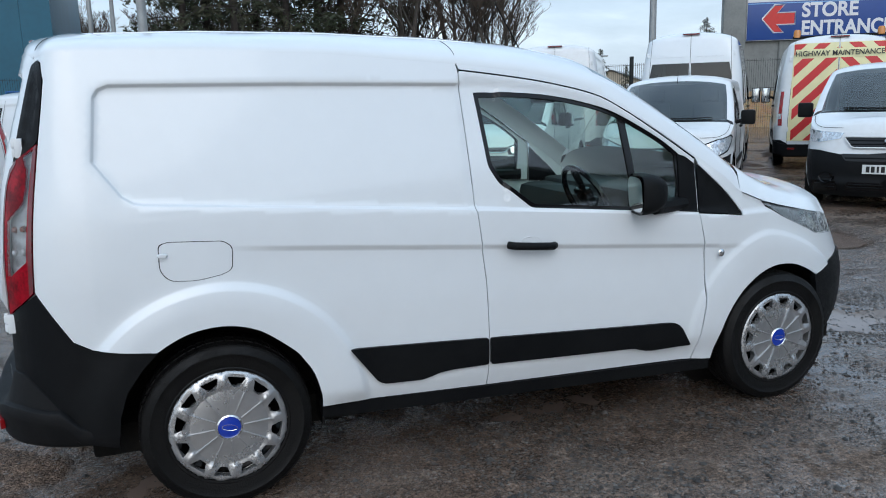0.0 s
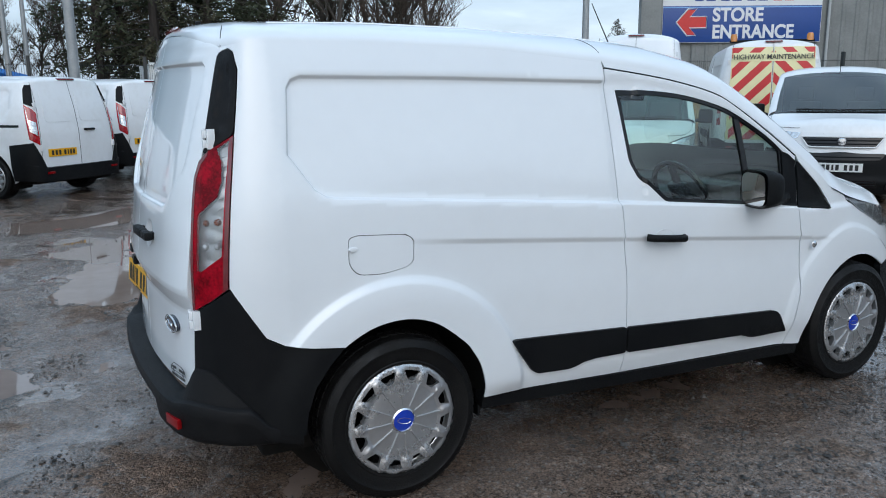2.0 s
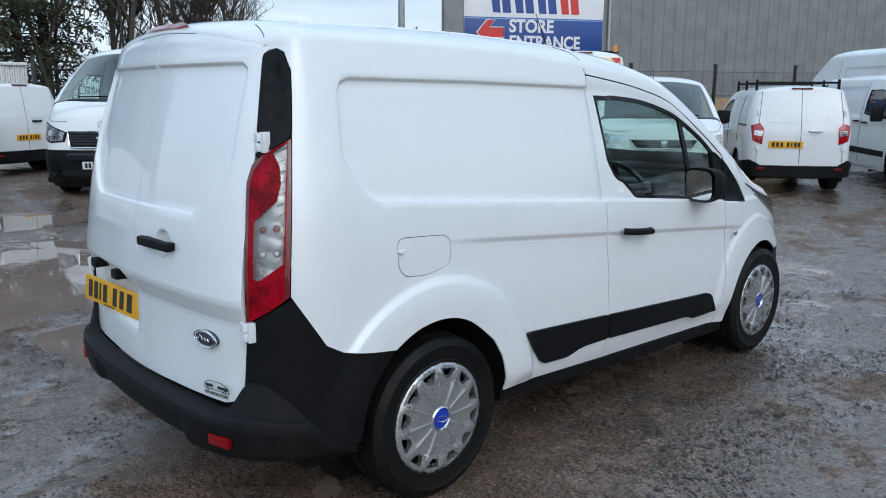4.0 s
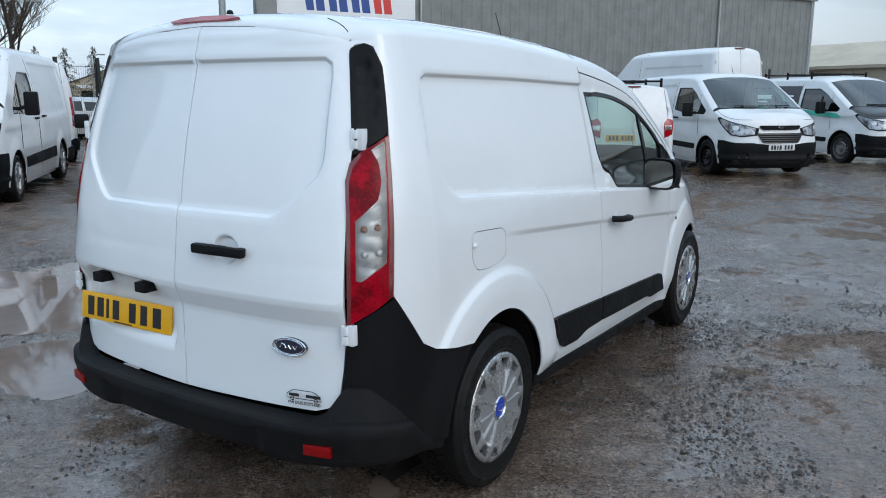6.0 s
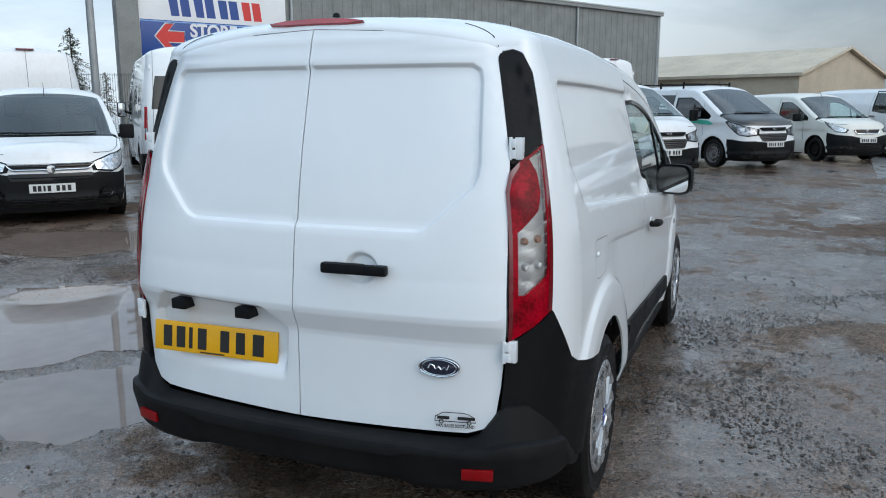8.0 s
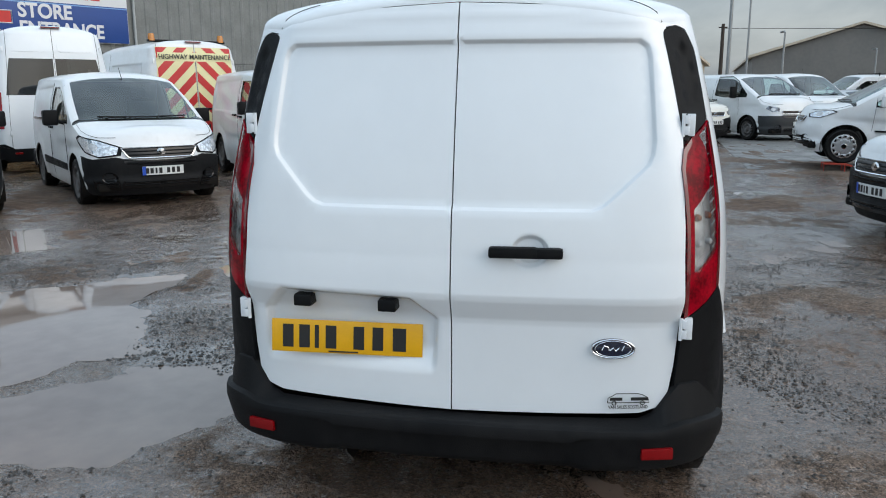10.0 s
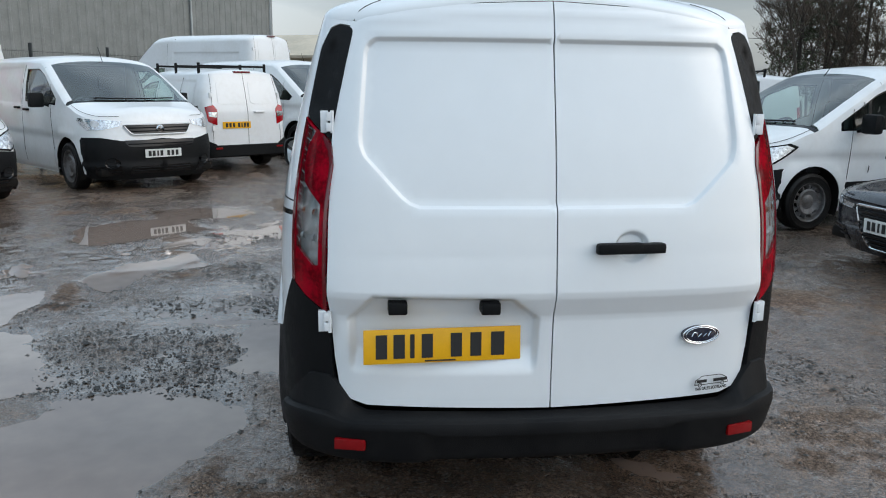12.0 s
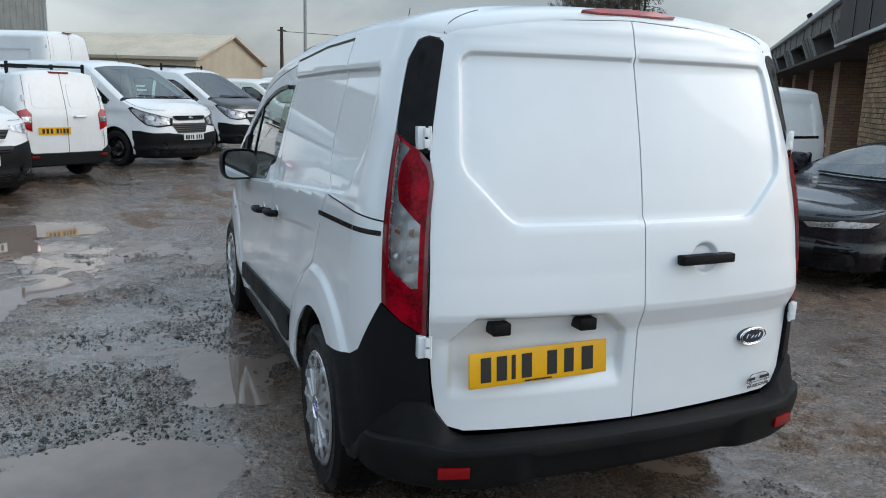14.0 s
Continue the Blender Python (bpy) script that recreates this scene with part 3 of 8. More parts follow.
RECESS = [(-.385, 1.35), (-.362, 1.575), (-.345, 1.60), (-.31, 1.614), (.3, 1.61), (1.2, 1.592), (1.2, 1.076), (-.23, 1.193), (-.262, 1.200), (-.30, 1.225)]
REAR_PANEL = [(.560, 1.662), (.583, 1.645), (.592, 1.62), (.611, 1.37), (.609, 1.335), (.598, 1.305), (.485, 1.182), (.46, 1.162), (.43, 1.151), (-.43, 1.151), (-.46, 1.162),
              (-.485, 1.182), (-.598, 1.29), (-.609, 1.32), (-.613, 1.36), (-.594, 1.61), (-.585, 1.645), (-.56, 1.662)]
PLATE_BAY = [(.650, .79), (.575, .866), (.135, .858), (.050, .790), (.060, .585), (.645, .585)]
WINDOW = [(1.096, 1.566), (1.185, 1.564), (1.433, 1.544), (1.649, 1.498), (1.785, 1.446), (1.966, 1.342), (2.072, 1.263), (2.078, 1.124), (2.067, 1.005),
          (1.867, 1.019), (1.309, 1.073), (1.17, 1.188), (1.128, 1.26)]
WINDOW = rounded(flowing(WINDOW[:7]) + WINDOW[7:], .018, 2)


def crease_z(u):
    return np.interp(u, [-.2, .07, 1.09, 2.2, 2.6], [1.045, 1.022, .935, .84, .80])


def hero_flank(A):
    u, z = A.T
    d = -0.017 * depth_in(RECESS, A, 0.012)
    belt = np.interp(u, [1.0, 2.3], [1.093, .975])
    door_top = np.interp(u, [1.03, 1.24, 1.44, 1.656, 1.79, 1.98, 2.15, 2.3], [1.648, 1.622, 1.590, 1.538, 1.474, 1.352, 1.235, 1.1])
    d -= 0.010 * step(-0.008, 0.008, z - belt) * step(1.0, 1.06, u) * step(0.0, 0.05, door_top - z)
    c = z - crease_z(u)
    dip = -0.010 * step(0.0, 0.022, -c) * (1 - step(0.04, 0.26, -c))
    d += dip * step(-0.05, 0.35, u) * (1 - step(2.25, 2.5, u))
    for cx, rr in ((0.0, 0.40), (2.662, 0.385)):
        q = np.hypot(u - cx, z - 0.325)
        flare = 0.014 if cx < 1 else 0.008
        d += flare * ((1 - step(rr + 0.130, rr + 0.170, q)) + (1 - step(rr + 0.06, rr + 0.20, q))) * step(0.28, 0.42, z)
    d -= 0.018 * (1 - step(0.28, 0.40, z)) * step(0.36, 0.5, u) * (1 - step(2.1, 2.25, u))
    return d


def hero_rear(A):
    y, z = A.T
    d = np.interp(z, [.48, .60, .785, .80, .865, .885, 1.0, 1.15], [-.006, -.010, -.012, -.010, .016, .018, .006, 0])
    d -= 0.016 * depth_in(REAR_PANEL, A, 0.012)
    d -= 0.034 * depth_in(PLATE_BAY, A, 0.024) * step(0.60, 0.70, z)
    e = np.hypot((y + .246) / .058, (z - 1.024) / .050)
    d -= 0.020 * (1 - step(0.75, 1.05, e))
    d += 0.004 * (1 - step(0.0, 0.03, np.abs(z - 1.70 - 0.05 * (1 - (y / .7) ** 2)))) * (1 - step(.56, .66, np.abs(y)))
    return d


def contour(poly, w, space=0.011):
    """Points along both sides of a pressed edge, to give it crisp shoulders."""
    pts = []
    p = resample(poly, space)
    for a, b in zip(p, p[1:] + p[:1]):
        t = Vector((b[0] - a[0], b[1] - a[1]))
        if t.length < 1e-9:
            continue
        n = Vector((-t.y, t.x)).normalized()
        for k in (-w, -w / 3, w / 3, w):
            pts.append((a[0] + n.x * k, a[1] + n.y * k))
    return pts


def rail_line(S, a, b, n=30, drop=0.0):
    return [(u, float(S.top(u)) - drop) for u in np.linspace(a, b, n)]


GAP_B = [(1.030, 1.640), (1.054, 1.090), (1.088, .780), (1.096, .530), (1.090, .310)]
DOOR_FRONT = [(2.150, 1.235), (2.168, .990), (2.203, .825), (2.212, .550), (2.163, .272)]
ARCH_R = [(.365, .345), (.362, .40), (.337, .492), (.30, .555), (.265, .599), (.162, .681), (.09, .714), (.02, .728), (-.05, .727), (-.121, .713), (-.18, .688), (-.232, .658)]
ARCH_R = flowing(ARCH_R, 4)
ARCH_F = [(2.275, .262), (2.29, .34), (2.318, .424), (2.36, .505), (2.423, .583), (2.49, .635), (2.554, .668), (2.63, .69), (2.71, .695), (2.80, .683), (2.879, .65), (2.945, .608)]
ARCH_F = flowing(ARCH_F, 4)
LAMP = [(-.592, 1.417), (-.611, 1.153), (-.625, .904), (-.69, .858), (-.774, .812), (-.768, 1.05), (-.765, 1.275), (-.748, 1.330), (-.708, 1.364)]
PILLAR = [(-.737, 1.694), (-.66, 1.706), (-.608, 1.692), (-.574, 1.635), (-.593, 1.421), (-.704, 1.370), (-.738, 1.352), (-.738, 1.45), (-.738, 1.58)]


def hero_van():
    van = base("panel_van", Matrix(), "white panel van with black bumpers standing in a muddy yard", "van")
    S = HERO
    RES = 0.020
    creases = [(cx + q * math.cos(a), .325 + q * math.sin(a)) for cx, rr in ((0.0, .40), (2.662, .385)) for q in (rr + .130, rr + .140, rr + .150, rr + .160, rr + .170) for a in np.linspace(.05, math.pi - .05, 130)]
    creases += [(u, float(crease_z(u)) + o) for u in np.arange(.0, 2.3, .02) for o in (.004, -.006, -.016, -.026)] + [(u, float(np.interp(u, [1.0, 2.3], [1.093, .975])) + o) for u in np.arange(1.03, 2.2, .02) for o in (-.012, -.004, .004, .012)]
    for side, surf, tag in ((-1, S.wall, "right"), (1, S.left, "left")):
        fl = side > 0
        kw = dict(flip=fl, disp=hero_flank)
        # quarter panel
        top = rail_line(S, -.735, 1.022, 50)
        rest = [(x - .0022, z) for x, z in GAP_B] + ARCH_R + [(-.354, .674), (-.443, .690), (-.504, .724), (-.579, .842), (-.620, .906), (-.606, 1.153), (-.587, 1.418), (-.567, 1.637), (-.606, 1.697), (-.66, 1.709), (-.722, 1.702)]
        flap = rounded([(-.196, 1.046), (-.165, 1.056), (.035, 1.044), (.066, 1.02), (.060, .935), (.025, .918), (-.07, .903), (-.165, .910), (-.198, .95)], 0.03)
        holes = [flap] if side < 0 else []
        ex = contour(RECESS, 0.0068) + creases
        if side < 0:
            part("quarter_panel", sheet(top + rest, surf, RES, holes, extra=ex, **kw), WHITE, van)
            f = part("fuel_flap", sheet([(-.0665 + (a + .0665) * .975, .98 + (b - .98) * .965) for a, b in flap], surf, 0.02, rim=.006, **kw), WHITE, van, "white fuel filler flap")
            part("finger_tab", moved(lathe([(0, -.007), (.009, -.006), (.012, 0)], 16), Matrix.Translation((-.183, -.888, 1.008)) @ Matrix.Diagonal((1.6, 1, .8, 1))), WHITE, f)
            part("flap_gap", sheet(flap, surf, 0.05, off=-.007, rim=0, **kw), UNDERSIDE, van)
        else:
            sd = 0.085
            cut = [(x + .004, z) for x, z in [(sd + .01, 1.69), (sd, 1.40), (sd - .03, 1.27), (sd - .12, 1.163), (sd - .07, 1.09), (sd - .04, 1.0), (sd + .06, .85)]]
            q = rail_line(S, -.735, sd + .006, 40) + [(x - .008, z) for x, z in cut] + [(.30, .72), (.345, .56)] + ARCH_R[1:] + rest[len(GAP_B) + len(ARCH_R):]
            part("quarter_panel", sheet(q, surf, RES, extra=ex, **kw), WHITE, van)
            d = rail_line(S, sd + .016, 1.022, 40, .012) + rest[:len(GAP_B)] + [(.375, .345), (.355, .56), (.308, .72)] + [(x, z) for x, z in reversed(cut)]
            part("sliding_door", sheet(d, surf, RES, extra=ex, **kw), WHITE, van)
            slot = part("door_rail", sheet(rounded([(-.60, 1.104), (-.60, 1.120), (.055, 1.094), (.055, 1.076)], .006), surf, 0.05, off=.001, rim=.01, **kw), GLOSS_BLACK, van, "black sliding door rail")
            part("rail_lip", sheet([(-.62, 1.147), (-.62, 1.152), (-.06, 1.168), (-.06, 1.163)], surf, 0.05, off=.001, rim=.004, **kw), PLASTIC, slot)
        # front door with its window
        door = flowing([(1.036, 1.648), (1.24, 1.622), (1.44, 1.590), (1.656, 1.538), (1.79, 1.474), (1.98, 1.352), (2.150, 1.235)]) + DOOR_FRONT[1:] + [(x + .0018, z) for x, z in reversed(GAP_B)]
        dr = part("front_door", sheet(door, surf, RES, [WINDOW], extra=creases, **kw), WHITE, van)
        inner = [(1.585 + (x - 1.585) * .955, 1.28 + (z - 1.28) * .93) for x, z in WINDOW]
        part("window_seal", sheet(WINDOW, surf, 0.03, [inner], off=-.002, rim=.012, **kw), GLOSS_BLACK, dr, "gloss black window surround")
        pane = part("window_pane", sheet(WINDOW, surf, 0.06, off=-.010, rim=0, **kw), GLASS, dr, "green tinted side window")
        pane.visible_shadow = False
        part("window_bar", sheet([(1.772, 1.452), (1.806, 1.436), (1.852, 1.022), (1.820, 1.024)], surf, 0.05, off=-.003, rim=.012, **kw), GLOSS_BLACK, dr)
        part("corner_trim", sheet([(2.066, 1.262), (2.10, 1.25), (2.148, 1.215), (2.160, 1.02), (2.163, .992), (2.060, 1.003)], surf, 0.04, off=.004, rim=.012, **kw), PLASTIC, dr, "black plastic mirror corner")
        part("wing_trim", sheet([(2.164, 1.21), (2.445, .962), (2.172, .990)], surf, 0.04, off=.004, rim=.012, **kw), PLASTIC, van, "black triangular wing trim")
        # roof rail and windscreen pillar
        strip = rail_line(S, 1.027, 2.46, 60) + [(2.44, .972), (2.17, 1.212), (2.165, 1.228)] + flowing([(1.036, 1.655), (1.24, 1.629), (1.44, 1.597), (1.656, 1.545), (1.79, 1.481), (1.985, 1.360), (2.155, 1.243)])[::-1]
        gap = surf(np.array(flowing([(1.036, 1.6515), (1.24, 1.6255), (1.44, 1.5935), (1.656, 1.5415), (1.79, 1.4775), (1.98, 1.356), (2.153, 1.239)])))
        part("door_seal", tube([(q[0], q[1] * .996, q[2] - .001) for q in gap], .0042, 6), GLOSS_BLACK, van, "black seal above the door")
        part("windscreen_pillar", sheet(strip, surf, 0.03, flip=fl, rim=.006), WHITE, van)
        # front wing, headlamp, bumper
        wing = [(2.172, .983), (2.448, .955)] + rail_line(S, 2.465, 2.70, 6) + [(2.735, .985), (2.87, .915), (3.06, .815), (3.30, .80), (3.30, .70), (2.945, .608)] + ARCH_F[::-1][1:] + [(2.170, .272), (2.219, .550), (2.210, .825)]
        part("front_wing", sheet(wing, surf, RES, extra=creases, **kw), WHITE, van)
        part("headlamp", sheet([(2.725, 1.003), (2.98, .952), (3.22, .905), (3.30, .83), (3.22, .795), (3.06, .812), (2.87, .92)], surf, 0.04, off=-.004, rim=.03, flip=fl), LAMP_CHROME, van, "clear headlamp with chrome reflector")
        lens = part("headlamp_lens", sheet([(2.725, 1.003), (2.98, .952), (3.22, .905), (3.30, .83), (3.22, .795), (3.06, .812), (2.87, .92)], surf, 0.04, off=.008, rim=.012, flip=fl), CLEAR_LENS, van)
        lens.visible_shadow = False
        part("nose_panel", sheet([(3.31, .70), (3.31, .80), (3.31, .872), (S.u1, .85), (S.u1, .66), (3.6, .68)], surf, 0.06, flip=fl, off=-.002), WHITE, van)
        part("front_bumper", sheet([(2.947, .602), (3.12, .66), (3.31, .69), (3.6, .67), (S.u1, .65), (S.u1, .19), (3.3, .17), (3.0, .19), (2.985, .30), (2.975, .45)], surf, 0.05, flip=fl, off=.006, rim=.03), PLASTIC, van, "black plastic front bumper")
        # sills, rubbing strips
        part("sill", sheet([(.368, .344), (1.09, .308), (2.165, .268), (2.275, .262), (2.275, .205), (1.09, .250), (.368, .285)], surf, 0.05, flip=fl, off=-.006, rim=.06), PLASTIC, van, "black plastic sill")
        mould = [(.483, .567), (1.088, .533), (1.088, .416), (.921, .418), (.860, .412), (.82, .400), (.783, .393), (.624, .401), (.595, .416)]
        mould2 = [(1.098, .532), (2.020, .480), (2.055, .472), (2.083, .449), (2.138, .356), (1.925, .356), (1.88, .362), (1.816, .383), (1.098, .415)]
        for p in (mould, mould2):
            part("rubbing_strip", sheet(rounded(p, .012, 3), surf, 0.04, disp=hero_flank, off=.014, rim=.018, flip=fl), PLASTIC, van, "black plastic rubbing strip")
        # rear lamp and the black trim above it
        hide = dict(flip=fl)
        part("corner_pillar", sheet(rounded(PILLAR, .022, 3), surf, 0.03, off=.002, rim=.02, disp=lambda A: -0.008 * depth_in([(-.69, 1.66), (-.615, 1.63), (-.63, 1.44), (-.69, 1.42)], A, .02), **hide), PLASTIC_GREY, van, "dark grey plastic trim above the rear lamp")
        lamp = part("rear_lamp", sheet(LAMP, surf, 0.010, off=-.020, rim=.05, disp=lambda A: .0035 * np.abs(np.sin(A[:, 1] * 60 + A[:, 0] * 14)) + .006 * np.sin(A[:, 0] * 34), **hide), LAMP_BOWL, van, "tall red and clear rear lamp")
        clear = [(-.668, 1.372), (-.609, 1.402), (-.624, 1.235), (-.640, 1.015), (-.722, .958), (-.742, .960), (-.738, 1.150), (-.657, 1.215), (-.640, 1.27), (-.643, 1.33)]
        part("red_lens", sheet(LAMP, surf, 0.022, [clear], off=.004, rim=.010, **hide), RED_FACETS, lamp, "faceted red lamp lens")
        cl = part("clear_lens", sheet(clear, surf, 0.025, off=.003, rim=.006, **hide), CLEAR_LENS, lamp)
        cl.visible_shadow = False
        for zz, tone in ((1.125, BULB_AMBER), (1.045, LAMP_BOWL)):
            for xx in (-.712, -.666):
                bulb = surf(np.array([(xx, zz + (xx + .69) * .1)]))[0]
                part("bulb", moved(lathe([(0, -.012), (.008, -.010), (.012, -.004), (.013, .006)], 14, "y"), Matrix.Translation((float(bulb[0]) + .010, float(bulb[1]) - .006 * side, float(bulb[2]))) @ Matrix.Rotation(radians(40 * side if side < 0 else 140), 4, "Z")), tone, lamp)
        grid = []
        for i in range(22):
            grid.append(tube([tuple(q) for q in surf(np.array([(-.738, 1.150 - i * .0088), (-.69, 1.182 - i * .0088), (-.636, 1.216 - i * .0088)])) + np.array([(.002, -.002 * side, 0)])], .0008, 3))
        for i in range(12):
            zz = 1.385 - i * .034
            grid.append(tube([tuple(q) for q in surf(np.array([(-.643 + .0016 * i - .028, zz - .016), (-.616 - .0016 * i, zz)])) + np.array([(.001, -.001 * side, 0)])], .0016, 4))
        part("lens_grid", join(*grid), LAMP_DARK, lamp)
        part("lens_edge", sheet([(-.5915, 1.414), (-.6095, 1.153), (-.6235, .906), (-.640, .896), (-.625, 1.153), (-.607, 1.407)], surf, 0.03, off=.0055, rim=.025, **hide), RED_DARK, lamp, "dark crimson edge of the lamp lens")
        part("lens_edge", sheet([(-.774, .812), (-.768, 1.05), (-.765, 1.275), (-.748, 1.330), (-.708, 1.364), (-.708, 1.350), (-.738, 1.316), (-.753, 1.270), (-.756, 1.05), (-.761, .819)], surf, 0.03, off=.0055, rim=.02, **hide), RED_DARK, lamp)
        # black rear corner
        corner = [(-.772, .806), (-.69, .853), (-.616, .899), (-.579, .838), (-.504, .720), (-.443, .686), (-.354, .670), (-.228, .656), (-.285, .60), (-.345, .52), (-.375, .43), (-.386, .35), (-.51, .37), (-.62, .45), (-.80, .48), (-.792, .60)]
        part("rear_corner", sheet(corner, surf, 0.03, flip=fl, off=.002, rim=.02, disp=lambda A: 0.02 * (1 - step(.43, .56, np.hypot(A[:, 0], A[:, 1] - .325)))), PLASTIC, van, "black plastic rear corner")
        # arch liners
        for cx, rr in ((0, .395), (2.662, .385)):
            pts = [(cx + rr * math.cos(a), side * y, .325 + rr * math.sin(a)) for a in np.linspace(-.10, math.pi + .10, 30) for y in ((.865 if cx < 1 else .80), .50)]
            part("arch_liner", (pts, [(2 * i, 2 * i + 1, 2 * i + 3, 2 * i + 2) for i in range(29)]), UNDERSIDE, van)
            disc = [(cx, side * .52, .325)] + [(cx + rr * math.cos(a), side * .52, .325 + rr * math.sin(a)) for a in np.linspace(0, 2 * math.pi, 30)]
            part("arch_back", (disc, [(0, i, i + 1) for i in range(1, 30)]), UNDERSIDE, van)
        # wheels
        for x in (0.0, 2.662):
            m = Matrix.Translation((x, side * .790, .325)) @ (Matrix() if side < 0 else Matrix.Rotation(math.pi, 4, "Z"))
            trim_wheel("wheel", .327, .205, van, m @ Matrix.Rotation(radians(7 if x else 12), 4, "Y"))
        # mud flap behind the front arch line, in front of the rear wheel
        part("mud_flap", box(.372, side * .72 - .10, .235, .384, side * .72 + .12, .34, .004), GLOSS_BLACK, van)
        # door handles
        hs = [(1.184, .926, 1.402, .906)] + ([(.83, .962, 1.03, .945)] if side > 0 else [])
        for x0, z0, x1, z1 in hs:
            y = side * .908
            cup = sheet([((x0 + x1) / 2 + .058 * math.cos(t), (z0 + z1) / 2 + .036 * math.sin(t)) for t in np.linspace(0, 2 * math.pi, 28)[:-1]], surf, 0.012, off=.003, rim=.004, flip=fl,
                        disp=lambda A: hero_flank(A) - .016 * (1 - step(.6, .95, np.hypot((A[:, 0] - (x0 + x1) / 2) / .058, (A[:, 1] - (z0 + z1) / 2) / .036))))
            hd = part("door_handle", tube([(x0, y - side * .012, z0), (x0 + .02, y + side * .012, z0 - .002), ((x0 + x1) / 2, y + side * .018, (z0 + z1) / 2), (x1 - .02, y + side * .012, z1 + .002), (x1, y - side * .012, z1)], .0165, 10), PLASTIC, van, "black door handle")
            part("handle_cup", cup, WHITE, hd)
        # mirror
        mz, mx, my = 1.105, 1.835, side * .948
        shell = []
        for t in np.linspace(0, 1, 8):
            k = math.sqrt(max(0.0, 1 - (t * .97) ** 2.6))
            shell.append([(mx - .055 + .135 * t, my + .106 * k * c, mz + .088 * k * s_ + .008 * t) for c, s_ in [(math.copysign(abs(math.cos(a)) ** .5, math.cos(a)), math.copysign(abs(math.sin(a)) ** .5, math.sin(a))) for a in np.linspace(0, 2 * math.pi, 29)[:-1]]])
        ct_, st_ = math.cos(radians(15)), math.sin(radians(15)) * side
        toed = lambda p: (mx + (p[0] - mx) * ct_ - (p[1] - my) * st_, my + (p[0] - mx) * st_ + (p[1] - my) * ct_, p[2])
        V = [toed(p) for r_ in shell for p in r_]
        F = [(i * 28 + k, i * 28 + (k + 1) % 28, (i + 1) * 28 + (k + 1) % 28, (i + 1) * 28 + k) for i in range(7) for k in range(28)] + [tuple(range(7 * 28, 8 * 28))]
        mir = part("door_mirror", (V, F), PLASTIC, van, "black plastic door mirror")
        part("mirror_back", ([toed((mx - .048, p[1], p[2])) for p in shell[0]], [tuple(range(27, -1, -1))]), GLOSS_BLACK, mir, smooth=False)
        part("mirror_glass", ([toed((mx - .058 + (p[2] - mz) * -.05, my + (p[1] - my) * .86, mz + (p[2] - mz) * .86)) for p in shell[0]], [tuple(range(27, -1, -1))]), MIRROR, mir, smooth=False)
        part("mirror_arm", join(tube([(2.10, side * .845, 1.035), (1.99, side * .885, 1.035), (mx + .05, side * .93, 1.04)], .034, 8)), PLASTIC, mir)
        # repeater
        p = surf(np.array([(2.289, .791)]))[0]
        part("side_repeater", moved(lathe([(0, -.006), (.012, -.005), (.018, 0)], 18), Matrix.Translation((p[0], p[1] + side * .014, p[2])) @ (Matrix() if side < 0 else Matrix.Rotation(math.pi, 4, "Z"))), LAMP_CHROME, van, "round clear side repeater")
    # roof, windscreen, bonnet
    A = cap_part(S, S.u0, 1.70, 0.0, 0.03, 18)
    part("roof", A, WHITE, van, "white roof")
    for k in (-1, 1):
        part("windscreen_frame", cap_grid(S, np.linspace(1.70, 2.44, 24), np.linspace(0, .10, 4), k), WHITE, van)
    foot = lambda k: 2.44 + .34 * (1 - (1 - k) ** 2)
    ws = part("windscreen", join(*[cap_between(S, lambda k: 1.70, foot, .10, 1.0, 20, 14, k) for k in (-1, 1)]), GLASS, van, "clear windscreen")
    ws.visible_shadow = False
    part("bonnet", join(*[cap_between(S, foot, lambda k: S.u1, 0.0, 1.0, 40, 16, k) for k in (-1, 1)]), WHITE, van, "white bonnet")
    seam = S.cap(np.array([(u, .03) for u in np.linspace(-.6, 1.65, 40)]), -1)
    for k in (-1, 1):
        gv = S.cap(np.array([(u, .30) for u in np.linspace(-.35, 1.2, 30)]), k)
        part("roof_groove", tube([tuple(p + np.array((0, 0, -.003))) for p in gv], .007, 6), WHITE, van)
    for k in (-1, 1):
        ln = S.cap(np.array([(1.026, kk) for kk in np.linspace(0, .25, 8)]), k)
        part("roof_joint", tube([tuple(p) for p in ln], .0018, 5), UNDERSIDE, van)
        ln = S.cap(np.array([(-.728 + .10 * kk, kk) for kk in np.linspace(0, .22, 8)]), k)
        part("roof_joint", tube([tuple(p) for p in ln], .0018, 5), UNDERSIDE, van)
    # rear doors
    edge = [(.66, .525), (.686, .56), (.702, .66), (.713, .79), (.711, 1.10), (.692, 1.437), (.664, 1.60), (.634, 1.708)]
    topd = [(.59, 1.724), (.50, 1.747), (.30, 1.770), (.0022, 1.783)]
    half = [(.0022, .490), (.35, .497), (.60, .505)] + edge + topd
    for k in (1, -1):
        poly = [(y * k, z) for y, z in half]
        ex = [p for p in contour(REAR_PANEL, .0068) if p[0] * k > .02]
        ex += [(y * k, z) for y in np.arange(.02, .70, .018) for z in (.779, .787, .798, .806, .858, .866, .880, .888) if not (k > 0 and inside(PLATE_BAY, [(y, z)])[0])]
        if k > 0:
            ex += contour(PLATE_BAY, .0125)
        else:
            ex += [(-.246 + .058 * q * math.cos(t), 1.024 + .050 * q * math.sin(t)) for q in (.55, .72, .80, .88, .96, 1.06, 1.2) for t in np.linspace(0, 2 * math.pi, 31)[:-1]]
